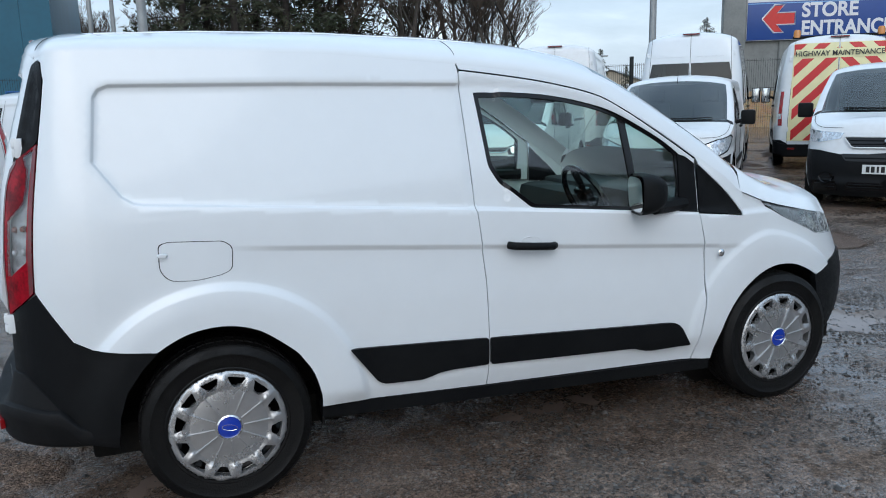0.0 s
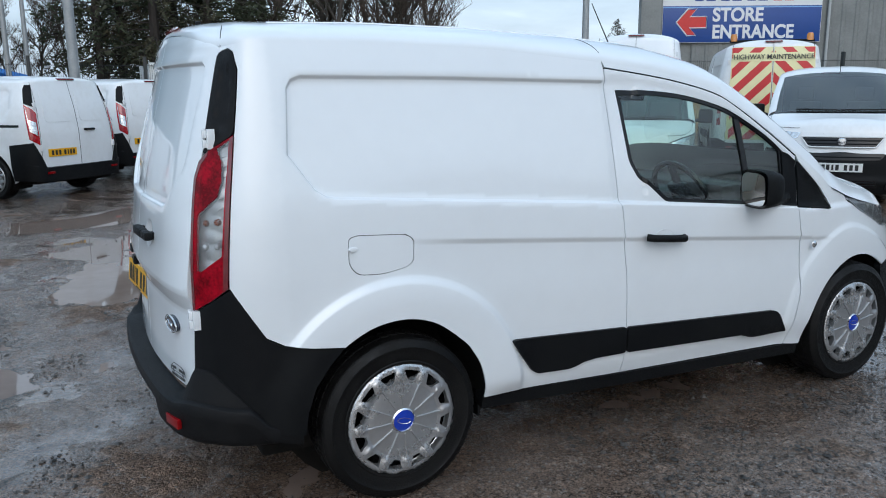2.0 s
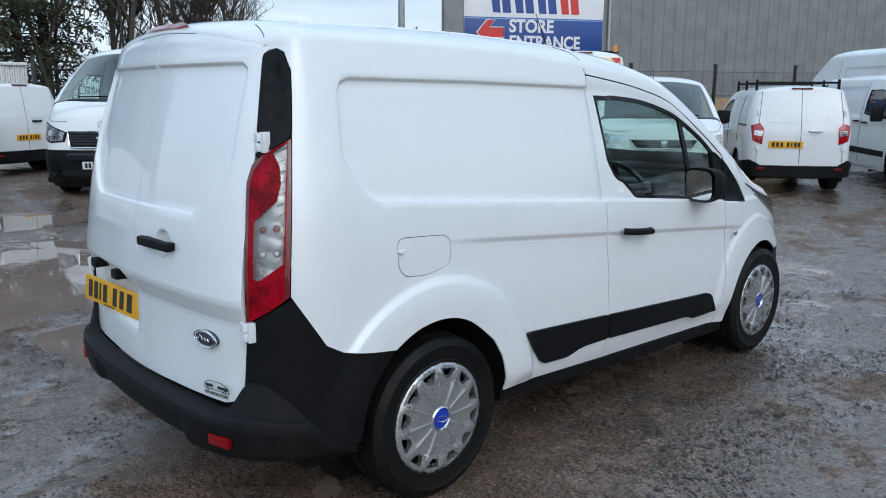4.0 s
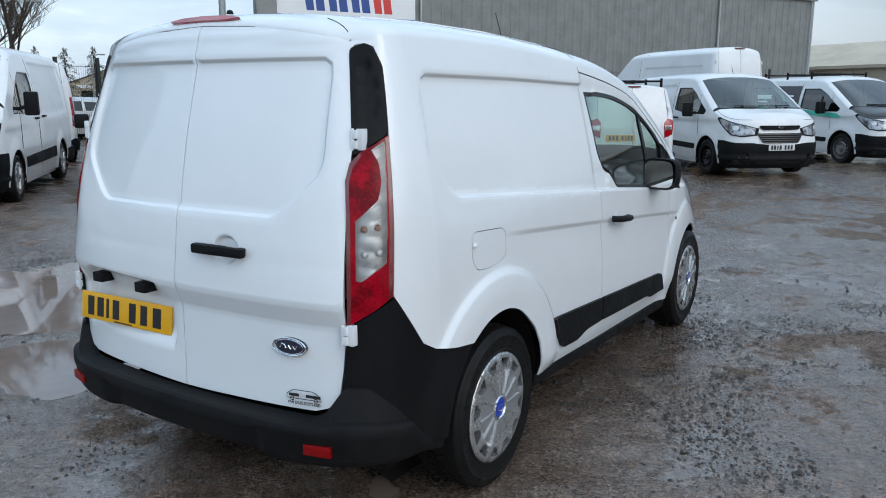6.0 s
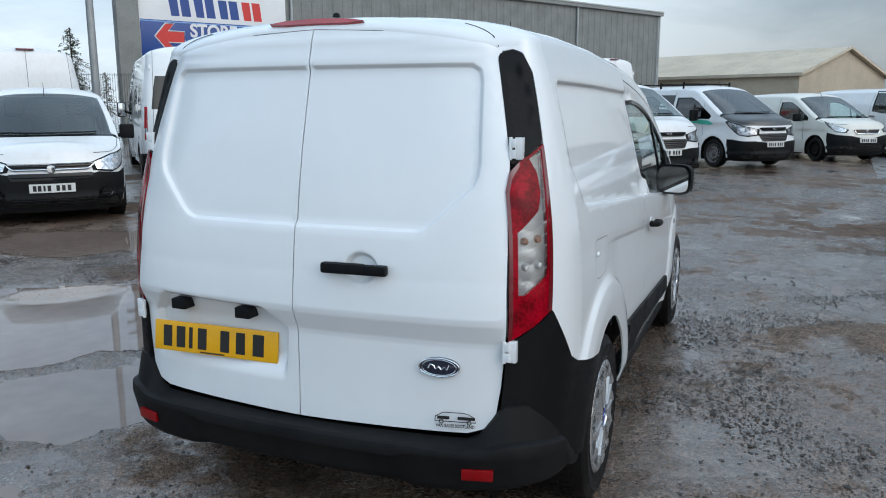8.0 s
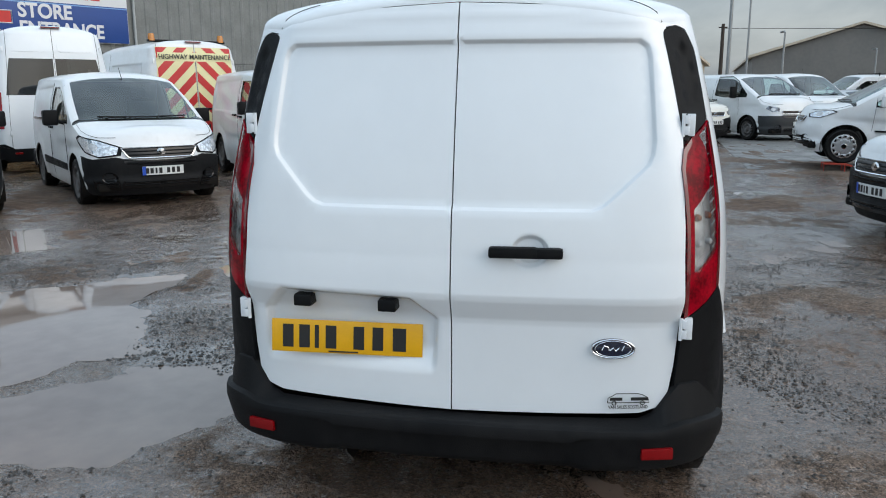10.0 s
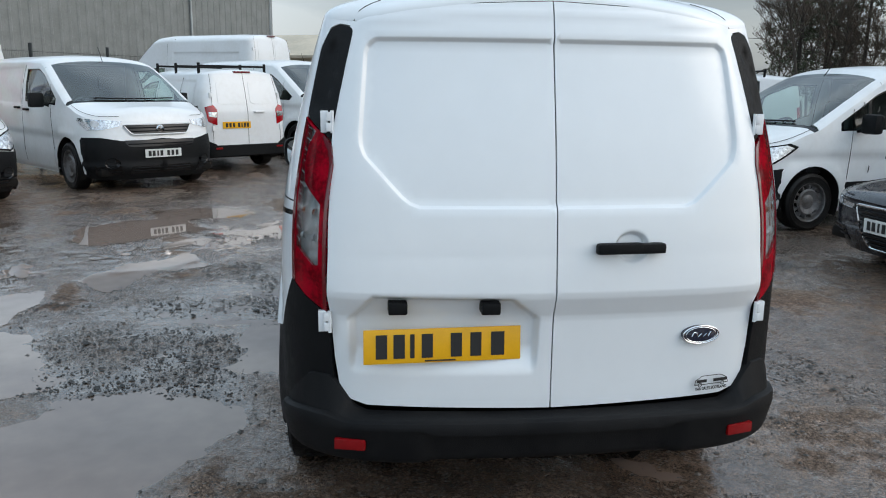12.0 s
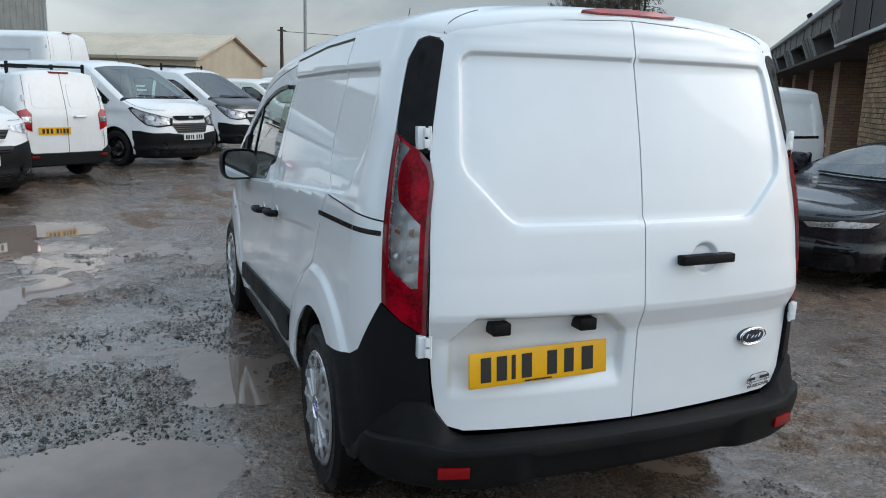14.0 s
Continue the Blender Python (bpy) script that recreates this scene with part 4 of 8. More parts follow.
        disp = hero_rear if k > 0 else (lambda A: hero_rear(A))
        d = part("rear_door", sheet(poly, S.rear, .022, disp=disp, extra=ex, rim=.02, flip=True), WHITE, van, "white rear door with the number plate bay" if k > 0 else "white rear door with a handle")
        for hy, hz in ((.712, 1.405), (.728, .783)):
            x = float(S.rear(np.array([(hy, hz)]))[0, 0])
            leaf = lambda x0, a, z0, x1, b, z1: box(x0, min(k * hy - k * a, k * hy - k * b), z0, x1, max(k * hy - k * a, k * hy - k * b), z1, .002)
            hg = part("hinge", join(leaf(x - .014, -.020, hz - .034, x + .012, .004, hz + .034), leaf(x - .026, -.002, hz - .030, x - .004, .013, hz - .003),
                                    leaf(x - .026, -.002, hz + .003, x - .004, .013, hz + .030)), WHITE, d, "white door hinge")
            part("hinge_pin", tube([(x - .020, k * (hy - .016), hz - .035), (x - .020, k * (hy - .016), hz + .035)], .006, 8), WHITE, hg)
    part("door_seal", sheet([(-.02, .50), (.02, .50), (.02, 1.77), (-.02, 1.77)], S.rear, .05, off=-.03, rim=0, flip=True), GLOSS_BLACK, van)
    # handle
    hm_ = Matrix.Translation((-.806, -.2345, 1.024)) @ Matrix.Rotation(radians(3.5), 4, "Z")
    part("rear_handle", join(moved(box(-.016, -.1135, -.0165, .014, .1135, .0165, .0085), hm_), moved(box(-.020, -.036, -.0175, .012, .112, .0175, .009), hm_ @ Matrix.Translation((.001, 0, .0015))),
                             *[moved(box(.0, y - .018, -.014, .04, y + .018, .014, .004), hm_) for y in (-.088, .088)]), PLASTIC, van, "black rear door handle")
    # number plate lamps
    for y in (.499, .207):
        x = float(S.rear(np.array([(y, .84)]))[0, 0])
        part("plate_lamp", box(x - .022, y - .030, .815, x + .04, y + .030, .854, .006), PLASTIC, van, "black number plate lamp")
    # number plate
    pm = Matrix.Translation((-.770, .354, .7105)) @ Matrix.Rotation(radians(-90 + 3.9), 4, "Z") @ Matrix.Rotation(radians(90 - 6), 4, "X") @ Matrix.Rotation(radians(-.7), 4, "Z")
    plate = part("number_plate", moved(box(-.2545, -.0548, -.004, .2545, .0548, .004, .002), pm), YELLOW_PLATE, van, "yellow rear number plate with black bars")
    bars = [(-.198, .036), (-.142, .036), (-.100, .014), (-.052, .036), (.042, .036), (.106, .036), (.178, .044)]
    for x, w in bars:
        part("plate_mark", moved(box(x - w / 2 + .0, -.0385, .0035, x + w / 2, .0385, .0055), pm), INK, plate)
    part("plate_maker_line", moved(box(-.06, -.051, .0035, .04, -.046, .005), pm), INK, plate)
    # oval badge
    by, bz = -.508, .720
    bx = float(S.rear(np.array([(by, bz)]))[0, 0]) + .010
    bm_ = Matrix.Translation((bx - .002, by, bz)) @ Matrix.Rotation(radians(7.5), 4, "Z")
    ov = part("badge", moved(lathe([(0, -.012), (.85, -.011), (1.0, -.004), (1.0, .01)], 40, "x"), bm_ @ Matrix.Diagonal((1, .066, .030, 1))), NAVY_BADGE, van, "dark blue oval badge with a silver rim")
    for rr_ in (1.0, .84):
        part("badge_rim", tube([tuple(bm_ @ Vector((-.011, .066 * rr_ * math.cos(t), .030 * rr_ * math.sin(t)))) for t in np.linspace(0, 2 * math.pi, 40)], .0026 if rr_ == 1 else .0012, 6, cap=False), CHROME, ov)
    part("badge_stroke", tube([tuple(bm_ @ Vector((-.013, -a, b))) for a, b in ((-.035, -.004), (-.028, .010), (-.016, .006), (-.012, -.006), (0, .004), (.008, -.006), (.018, .004), (.026, -.006), (.034, .010))], .0022, 5), CHROME, ov)
    # dealer sticker
    sm = Matrix.Translation((float(S.rear(np.array([(-.562, .548)]))[0, 0]) - .0030, -.562, .548)) @ Matrix.Rotation(radians(-90 + 12.0), 4, "Z") @ Matrix.Rotation(radians(90), 4, "X")
    st = writing("VAN SALES SCOTLAND", .0150, sm @ Matrix.Translation((0, -.019, .002)), INK, "sticker_lettering", van, .0006, squeeze=.80)
    st["label"] = "small black dealer sticker with lettering"
    outl = [(-.066, -.004), (-.064, .012), (-.052, .018), (-.040, .026), (.030, .026), (.044, .022), (.062, .012), (.066, -.004)]
    part("sticker_outline", tube([tuple(sm @ Vector((a, b, .002))) for a, b in outl + outl[:1]], .0013, 4, cap=False), INK, van)
    for a, b in ((-.046, .034), (.028, .050)):
        part("sticker_bar", moved(box(a - b / 2 + .005, .003, .001, a + b / 2 + .010, .013, .0022), sm), INK, van)
    for a in (-.045, .045):
        part("sticker_wheel", moved(lathe([(.005, 0), (.0065, .001), (.008, 0)], 16, "z"), sm @ Matrix.Translation((a, -.005, .002))), INK, van)
    # rear bumper
    us = np.concatenate([np.linspace(-.39, -.70, 16), np.linspace(-.72, S.u0, 40)])
    T = lambda u: np.interp(u, [S.u0, -1.3, -.90, -.86, -.825, -.785, -.708, -.618, -.57, -.51, -.388], [.480, .480, .486, .505, .550, .606, .606, .530, .476, .405, .366])
    O = lambda u: np.interp(u, [S.u0, -.9, -.70, -.50, -.39], [.066, .070, .052, .018, .008])
    for k in (-1, 1):
        prof_pts = []
        for u in us:
            t, o = float(T(u)), float(O(u))
            lip = min(t, .475 + max(0, t - .52) * .2)
            mid = float(np.interp(u, [S.u0, -1.12, -1.06, -.4], [.430, .430, .455, .42])) if u < -.8 else lip - .05
            lower_in = float(np.interp(u, [S.u0, -1.12, -1.06, -.4], [.022, .022, .0, .0]))
            zb = float(np.interp(u, [S.u0, -1.0, -.7, -.39], [.325, .325, .335, .312]))
            mz_ = min(mid, lip - .03)
            row = [(t, -.012), (t - .002, .002), (t - .005, .010), (lip + .001, o - .022), (lip - .001, o - .012), (lip - .006, o - .003), (lip - .014, o), (mz_ + .004, o + .002), (mz_, o + .001), (mz_ - .005, o - lower_in), (mz_ - .011, o - lower_in - .001), (zb + .03, o - lower_in - .012), (zb + .015, o - lower_in - .016), (zb + .004, o - lower_in - .024), (zb, o - lower_in - .04), (zb + .01, -.06)]
            P0 = S.wall(np.array([(u, z) for z, _ in row]), k)
            Pu = S.wall(np.array([(u + .004, .45)]), k)[0] - S.wall(np.array([(u - .004, .45)]), k)[0]
            n = np.array((-Pu[1], Pu[0], 0)) * k
            n = n / np.linalg.norm(n)
            prof_pts.append([tuple(p + n * e) for p, (_, e) in zip(P0, row)])
        m_ = len(prof_pts[0])
        V = [p for r_ in prof_pts for p in r_]
        F = [(i * m_ + j, i * m_ + j + 1, (i + 1) * m_ + j + 1, (i + 1) * m_ + j) for i in range(len(us) - 1) for j in range(m_ - 1)]
        if k > 0:
            F = [f[::-1] for f in F]
        part("rear_bumper", (V, F), PLASTIC_GREY, van, "dark grey plastic rear bumper with scuffs")
        y0 = k * .637
        q_ = S.rear(np.array([(y0 - .05, .40), (y0 + .05, .40)]))
        tn = math.atan2(-(q_[1, 0] - q_[0, 0]), .10)
        cq = q_.mean(0) + np.array((-math.cos(tn), -math.sin(tn) * 1, 0)) * .069
        part("reflector", moved(box(-.004, -.050, -.018, .012, .050, .018, .003), Matrix.Translation((cq[0], cq[1], .398)) @ Matrix.Rotation(tn, 4, "Z")), REFLECTOR_RED, van, "red bumper reflector")
    # high brake lamp
    bl = [(.180, 1.797), (.12, 1.806), (0, 1.810), (-.12, 1.806), (-.180, 1.797), (-.12, 1.791), (0, 1.792), (.12, 1.791)]
    part("high_brake_lamp", moved(sheet(bl, lambda A: np.stack([-.585 + .13 * A[:, 0] ** 2 + (A[:, 1] - 1.80) * .9, A[:, 0], A[:, 1]], 1), .03, rim=.03, flip=True), Matrix.Translation((-.024, 0, .012))), RED_LENS, van, "dark red high brake lamp")
    part("washer_jet", moved(lathe([(0, .016), (.010, .012), (.014, 0)], 12, "z"), Matrix.Translation((-.50, -.02, 1.835))), PLASTIC, van)
    # aerial
    part("aerial", join(tube([(1.71, 0, 1.735), (1.545, 0, 2.01)], .0038, 6, .6), tube([(1.72, 0, 1.73), (1.70, 0, 1.765)], .012, 8)), PLASTIC, van, "thin black roof aerial")
    # underbody, floor, bulkhead
    part("underbody", box(-.50, -.70, .20, 3.2, .70, .33, .02), UNDERSIDE, van)
    part("bulkhead", box(1.00, -.74, .30, 1.03, .74, 1.66, .01), BULKHEAD, van)
    part("dashboard", join(box(2.02, -.74, .70, 2.48, .74, 1.00, .06), box(2.20, -.72, .95, 2.55, .72, 1.03, .03), box(1.99, -.56, .92, 2.15, -.20, 1.075, .04)), TRIM_GREY, van, "dark grey dashboard")
    for y in (-.40, .40):
        seat = part("seat", join(box(1.20, y - .25, .62, 1.72, y + .25, .80, .05), moved(box(-.07, -.24, 0, .07, .24, .60, .05), Matrix.Translation((1.20, y, .74)) @ Matrix.Rotation(radians(-14), 4, "Y")),
                                 moved(box(-.05, -.13, .63, .05, .13, .82, .04), Matrix.Translation((1.20, y, .74)) @ Matrix.Rotation(radians(-14), 4, "Y"))), SEAT_CLOTH, van, "charcoal cloth seat")
    sw = Matrix.Translation((1.86, -.40, 1.02)) @ Matrix.Rotation(radians(62), 4, "Y")
    part("steering_wheel", join(moved(tube([(.185 * math.cos(t), .185 * math.sin(t), 0) for t in np.linspace(0, 2 * math.pi, 32)], .015, 8, cap=False), sw),
                                moved(box(-.17, -.02, -.012, .17, .02, .012, .005), sw), moved(box(-.07, -.06, -.03, .07, .06, .02, .02), sw), tube([tuple(sw @ Vector((0, 0, 0))), (2.15, -.40, .90)], .03, 8)), GLOSS_BLACK, van, "black steering wheel")
    part("rear_view_mirror", box(1.80, -.12, 1.50, 1.83, .12, 1.57, .012), GLOSS_BLACK, van)
    return van


hero_van()


# ---------------------------------------------------------------- other vans of the yard
def van_shape(d):
    hw, H, xr, xf, xt, xc, zc, zb = d["hw"], d["H"], -d["ro"], d["WB"] + d["fo"], d["xt"], d["xc"], d["zc"], d["zb"]
    t, bl = d.get("tumble", .85), d.get("belt", 1.05)
    rail_drop = d.get("drop", .12)
    rx = [(xr - 1.2, H - rail_drop + .04), (xr + .1, H - rail_drop), (xr + .6, H - rail_drop), (xt - .55, H - rail_drop - .005), (xt - .02, H - rail_drop - .035)]
    n = 6
    for i in range(1, n + 1):
        k = i / n
        rx.append((xt - .02 + (xc - .16 - xt + .02) * k, H - rail_drop - .035 + (zc - .05 - H + rail_drop + .035) * (k ** 1.10)))
    rx += [(xc, zc - .085), (xf - .5, (zc + zb) / 2 - .045), (xf - .15, zb - .03), (xf + 1.5, zb - .05)]
    cr = [(xr + .3, H - .02), (xr + .9, H), (xt - .4, H), (xt, H - .035)]
    for i in range(1, n + 1):
        k = i / n
        cr.append((xt + (xc - xt) * k, H - .035 + (zc - H + .035) * (k ** 1.10)))
    cr += [(xc + .15, zc - .03), ((xc + xf) / 2 + .05, (zc + zb) / 2 + .035), (xf - .30, zb + .035)]
    return Shape(
        width=[(.15, hw * .94), (.30, hw * .97), (.48, hw), (bl - .1, hw), (bl + .1, hw * .985), (bl + (H - bl) * .45, hw * (t + (1 - t) * .62)), (H - rail_drop, hw * t), (H, hw * t * .95)],
        rear=[(xr + .34, 1), (xr + .20, .99), (xr + .10, .965), (xr + .03, .92), (xr, .86), (xr - .015, .6), (xr - .025, .3), (xr - .03, 0)],
        front=[(xf - .85, 1), (xf - .50, .98), (xf - .30, .93), (xf - .18, .84), (xf - .10, .69), (xf - .045, .48), (xf - .012, .24), (xf, 0)],
        rail=rx, crown=cr, rlean=[(.4, 0), (1.0, 0), (H - .5, .05), (H, d.get("rlean", .13))],
        flean=[(.15, -.12), (.35, -.01), (.62, 0), (.75, -.03), (zb, -.10), (zb + .15, -.18), (zb + .5, -.3)],
        spine=(xr + .32, xf - .42), power=2.2)


def plate_on(S, surf, y0, z0, mat, parent, w=.26, h=.0555, off=.012, euro=False):
    """A number plate laid on a surface, with its characters as plain bars."""
    p = part("number_plate", sheet([(y0 - w, z0 - h), (y0 + w, z0 - h), (y0 + w, z0 + h), (y0 - w, z0 + h)], surf, .13, off=off, rim=.008, flip=surf == S.rear), mat, parent,
             "yellow number plate with dark bars" if mat is YELLOW_PLATE else "white number plate with dark bars")
    k = 1 if surf == S.rear else 1
    for i, x in enumerate((-.20, -.145, -.09, -.035, .06, .125, .19)):
        bw = .020 if i != 2 else .012
        part("plate_mark", sheet([(y0 + x - bw, z0 - .036), (y0 + x + bw, z0 - .036), (y0 + x + bw, z0 + .036), (y0 + x - bw, z0 + .036)], surf, .13, off=off + .003, rim=0, flip=surf == S.rear), INK, p)
    if euro:
        part("plate_band", sheet([(y0 - w, z0 - h), (y0 - w + .045, z0 - h), (y0 - w + .045, z0 + h), (y0 - w, z0 + h)], surf, .13, off=off + .003, rim=0), BLUE_INK, p)
    return p


def make_van(name, label, d, m, category="van", group="vans parked in the yard"):
    """A parked van from its measures: shape, openings, lamps, bumpers, wheels and cab."""
    van = base(name, m, label, category, group)
    S = van_shape(d)
    hw, H, WB, xr, xf, xt, xc, zc, zb, r = d["hw"], d["H"], d["WB"], -d["ro"], d["WB"] + d["fo"], d["xt"], d["xc"], d["zc"], d["zb"], d["r"]
    paint = d.get("paint", WHITE_DULL)
    ra, zs = r + .075, d.get("sill", .26)
    win, xb = d["window"], d["xb"]
    press, strip = d.get("press"), d.get("strip")

    def disp(A):
        q = np.zeros(len(A))
        if press:
            q -= .012 * depth_in(press, A, .04)
        cz = d.get("crease", .95) - .03 * A[:, 0] / WB
        c = cz - A[:, 1]
        q -= .012 * step(0, .05, c) * (1 - step(.08, .35, c)) * step(xr + .2, xr + .5, A[:, 0]) * (1 - step(xf - .7, xf - .4, A[:, 0]))
        for cx in (0, WB):
            q += .022 * (1 - step(ra + .02, ra + .17, np.hypot(A[:, 0] - cx, A[:, 1] - r)))
        return q

    def arch(cx):
        a0 = math.degrees(math.asin(min(1, max(-1, (zs - r) / ra))))
        return arc(cx, r, ra, 180 - a0, a0, 16)

    for side, surf in ((-1, S.wall), (1, S.left)):
        fl = side > 0
        outline = [(S.u0, zs + .10)] + [(xr + .25, zs + .06)] + arch(0) + arch(WB) + [(xf - .35, zs), (S.u1, zs)]
        outline += [(u, float(S.top(u))) for u in np.linspace(S.u1, S.u0, 60)]
        holes = [win] + list(d.get("side_windows", [])) + ([d["opening"]] if side > 0 and "opening" in d else [])
        if "rear_window" in d:
            y0, y1, z0, z1 = d["rear_window"]
            holes.append([(S.u0 + y0, z0), (S.u0 + y1, z0), (S.u0 + y1 - .05, z1), (S.u0 + y0, z1)])
        ex = contour(press, .016) if press else []
        part("body_side", sheet(outline, surf, .075, holes, disp, extra=ex[::2], flip=fl, rim=.01), paint, van)
        g = part("side_window", sheet(win, surf, .1, off=-.012, rim=0, flip=fl), GLASS_DARK if d.get("dark_glass") else GLASS, van, "tinted cab window")
        g.visible_shadow = False
        c = np.array(win).mean(0)
        part("window_seal", sheet([tuple(p) for p in win], surf, .08, [[tuple(c + (np.array(p) - c) * (.955, .93)) for p in win]], off=-.001, rim=.01, flip=fl), GLOSS_BLACK, van)
        xv = d.get("quarter_bar")
        if xv:
            part("window_bar", sheet([(xv - .02, max(p[1] for p in win) - .16), (xv + .03, max(p[1] for p in win) - .20), (xv + .05, min(p[1] for p in win)), (xv + .01, min(p[1] for p in win))], surf, .1, off=.001, flip=fl), GLOSS_BLACK, van)
        for sw in d.get("side_windows", []):
            part("side_glass", sheet(sw, surf, .1, off=-.006, rim=0, flip=fl), GLASS_DARK, van, "dark tinted side window")
        if "rear_window" in d:
            part("rear_glass", sheet(holes[-1], surf, .1, off=-.006, rim=0, flip=fl), GLASS_DARK, van, "dark rear window")
        # door gaps
        for x0, x1 in d["gaps"]:
            pts = surf(np.array([(x0 + (x1 - x0) * k, zs + .04 + (float(S.top(x1)) - zs - .08) * k) for k in np.linspace(0, 1, 14)]))
            part("door_gap", tube([tuple(p) for p in pts], .0035, 4), UNDERSIDE, van)
        if side in d.get("rail_sides", ()):
            x0, x1, z = d["rail"]
            part("door_rail", sheet([(x0, z - .018), (x1, z - .018), (x1, z + .018), (x0, z + .018)], surf, .2, off=.004, rim=.01, flip=fl), GLOSS_BLACK, van, "black sliding door rail")
        if strip:
            part("rubbing_strip", sheet(rounded(strip, .02, 2), surf, .12, off=.014, rim=.02, flip=fl), PLASTIC, van, "black rubbing strip")
        for x, z in d.get("handles", ()):
            p = surf(np.array([(x, z), (x + .2, z)]))
            part("door_handle", tube([tuple(p[0]), tuple(p[0] * .9 + p[1] * .1 + (0, side * .025, 0)), tuple(p[0] * .1 + p[1] * .9 + (0, side * .025, 0)), tuple(p[1])], .017, 8), PLASTIC if d.get("black_handles", True) else paint, van, "door handle")
        # front lamp and bumper half
        lamp = [(S.u1 - s_, z) for s_, z in d["headlamp"]]
        hl = part("headlamp", sheet(lamp, surf, .06, off=.006, rim=.03, flip=fl), d.get("lamp_mat", HEADLAMP), van, "clear headlamp")
        c = np.array(lamp).mean(0)
        part("lamp_bowl", sheet([(c[0] + .062 * math.cos(t), c[1] + .046 * math.sin(t)) for t in np.linspace(0, 6.28, 16)[:-1]], surf, .03, off=.009, rim=.01, flip=fl), LAMP_BOWL, hl)
        part("lamp_edge", sheet(lamp, surf, .06, [[tuple(c + (np.array(p) - c) * .86) for p in lamp]], off=.008, rim=.02, flip=fl), d.get("lamp_edge", LAMP_CHROME), hl)
        # rear lamp
        for k, poly in enumerate(d["rear_lamp"]):
            part("rear_lamp", sheet([(xr + a + d.get("lamp_in", 0), z) for a, z in poly], surf, .06, off=.008 + .004 * k, rim=.02, flip=fl), (RED_LENS, LAMP_CHROME, PLASTIC)[k], van, ("red rear lamp", "clear rear lamp window", "black lamp trim")[k])
        # wheel arches, wheels
        for cx in (0, WB):
            pts = [(cx + ra * math.cos(a), side * y, r + ra * math.sin(a)) for a in np.linspace(-.4, math.pi + .4, 18) for y in (hw, .55)]
            part("arch_liner", (pts, [(2 * i, 2 * i + 1, 2 * i + 3, 2 * i + 2) for i in range(17)]), UNDERSIDE, van)
            wm = Matrix.Translation((cx, side * (hw - .105), r)) @ (Matrix() if side < 0 else Matrix.Rotation(math.pi, 4, "Z")) @ Matrix.Rotation(cx + side, 4, "Y")
            if d.get("trim"):
                trim_wheel("wheel", r, .205, van, wm, False)
            else:
                steel_wheel("wheel", r, .205, van, wm, rim_mat=d.get("rim"))
        # mirror
        mx, mz = d["mirror"]
        my = side * (hw + .15)
        mh = .105 * d.get("mirror_tall", 1)
        mr = part("door_mirror", join(box(mx - .05, my - .10, mz - mh, mx + .07, my + .10, mz + mh, .035), tube([(mx + .03, side * (hw * .93), mz - .09), (mx + .01, my - side * .06, mz - .04)], .03, 6)), d.get("mirror_paint", PLASTIC), van, "door mirror")
        part("mirror_glass", box(mx - .056, my - .082, mz - mh + .02, mx - .048, my + .082, mz + mh - .02, .004), MIRROR, mr)
        part("sill", sheet([(ra + .01, zs), (WB - ra - .01, zs), (WB - ra - .01, zs - .06), (ra + .01, zs - .06)], surf, .2, off=-.02, rim=.1, flip=fl), d.get("sill_mat", paint), van)
    # roof, screen, bonnet
    ue, xs = xc - .16, xt + .14
    part("roof", cap_part(S, S.u0, xs, 0, .1, 10), paint, van)
    fr = np.linspace(xs, ue, 14)
    for k in (-1, 1):
        part("windscreen_pillar", cap_grid(S, fr, np.linspace(0, .11, 4), k), paint, van)
    foot = lambda k: ue + .17 * (1 - (1 - k) ** 2)
    ws = part("windscreen", join(*[cap_between(S, lambda k: xs, foot, .11, 1.0, 12, 9, k) for k in (-1, 1)]), GLASS_DARK if d.get("dark_glass") else GLASS, van, "windscreen")
    ws.visible_shadow = False
    part("cowl", join(*[cap_between(S, foot, lambda k: foot(k) + .06, 0, 1.0, 3, 10, k) for k in (-1, 1)]), GLOSS_BLACK, van, "black cowl below the windscreen")
    part("bonnet", join(*[cap_between(S, lambda k: foot(k) + .06, lambda k: S.u1, 0, 1.0, 20, 12, k) for k in (-1, 1)]), d.get("bonnet_paint", paint), van, "bonnet")
    for k in (-1, 1):
        edge = S.cap(np.array([(u, .045) for u in np.linspace(ue + .09, S.u1 - .55, 16)]), k)
        part("bonnet_gap", tube([tuple(p) for p in edge], .0028, 4), UNDERSIDE, van)
        vent = [(k * hw * a, z) for a, z in ((.56, .26), (.86, .28), (.88, .40), (.60, .44))]
        part("bumper_vent", sheet(vent, S.nose, .06, off=.021, rim=.01), GLOSS_BLACK, van)
        for z in (.30, .34, .38):
            pts = S.nose(np.array([(k * hw * a, z) for a in (.60, .70, .80, .86)])) + (.030, 0, 0)
            part("vent_bar", tube([tuple(p) for p in pts], .007, 4), PLASTIC, van)
    for y0, y1 in ((-.55, .05), (.0, .58)):
        pts = []
        for y in np.linspace(y0, y1, 7):
            kk = 1 - abs(y) / (hw * .95)
            A = S.cap(np.array([(foot(kk) - .03, kk)]), -1 if y < 0 else 1)[0]
            pts.append(tuple(A + np.array((0, 0, .02))))
        part("wiper", tube(pts, .010, 5), PLASTIC, van)
    # front face
    bz = d["bumper_top"]
    ub = WB + ra + .005
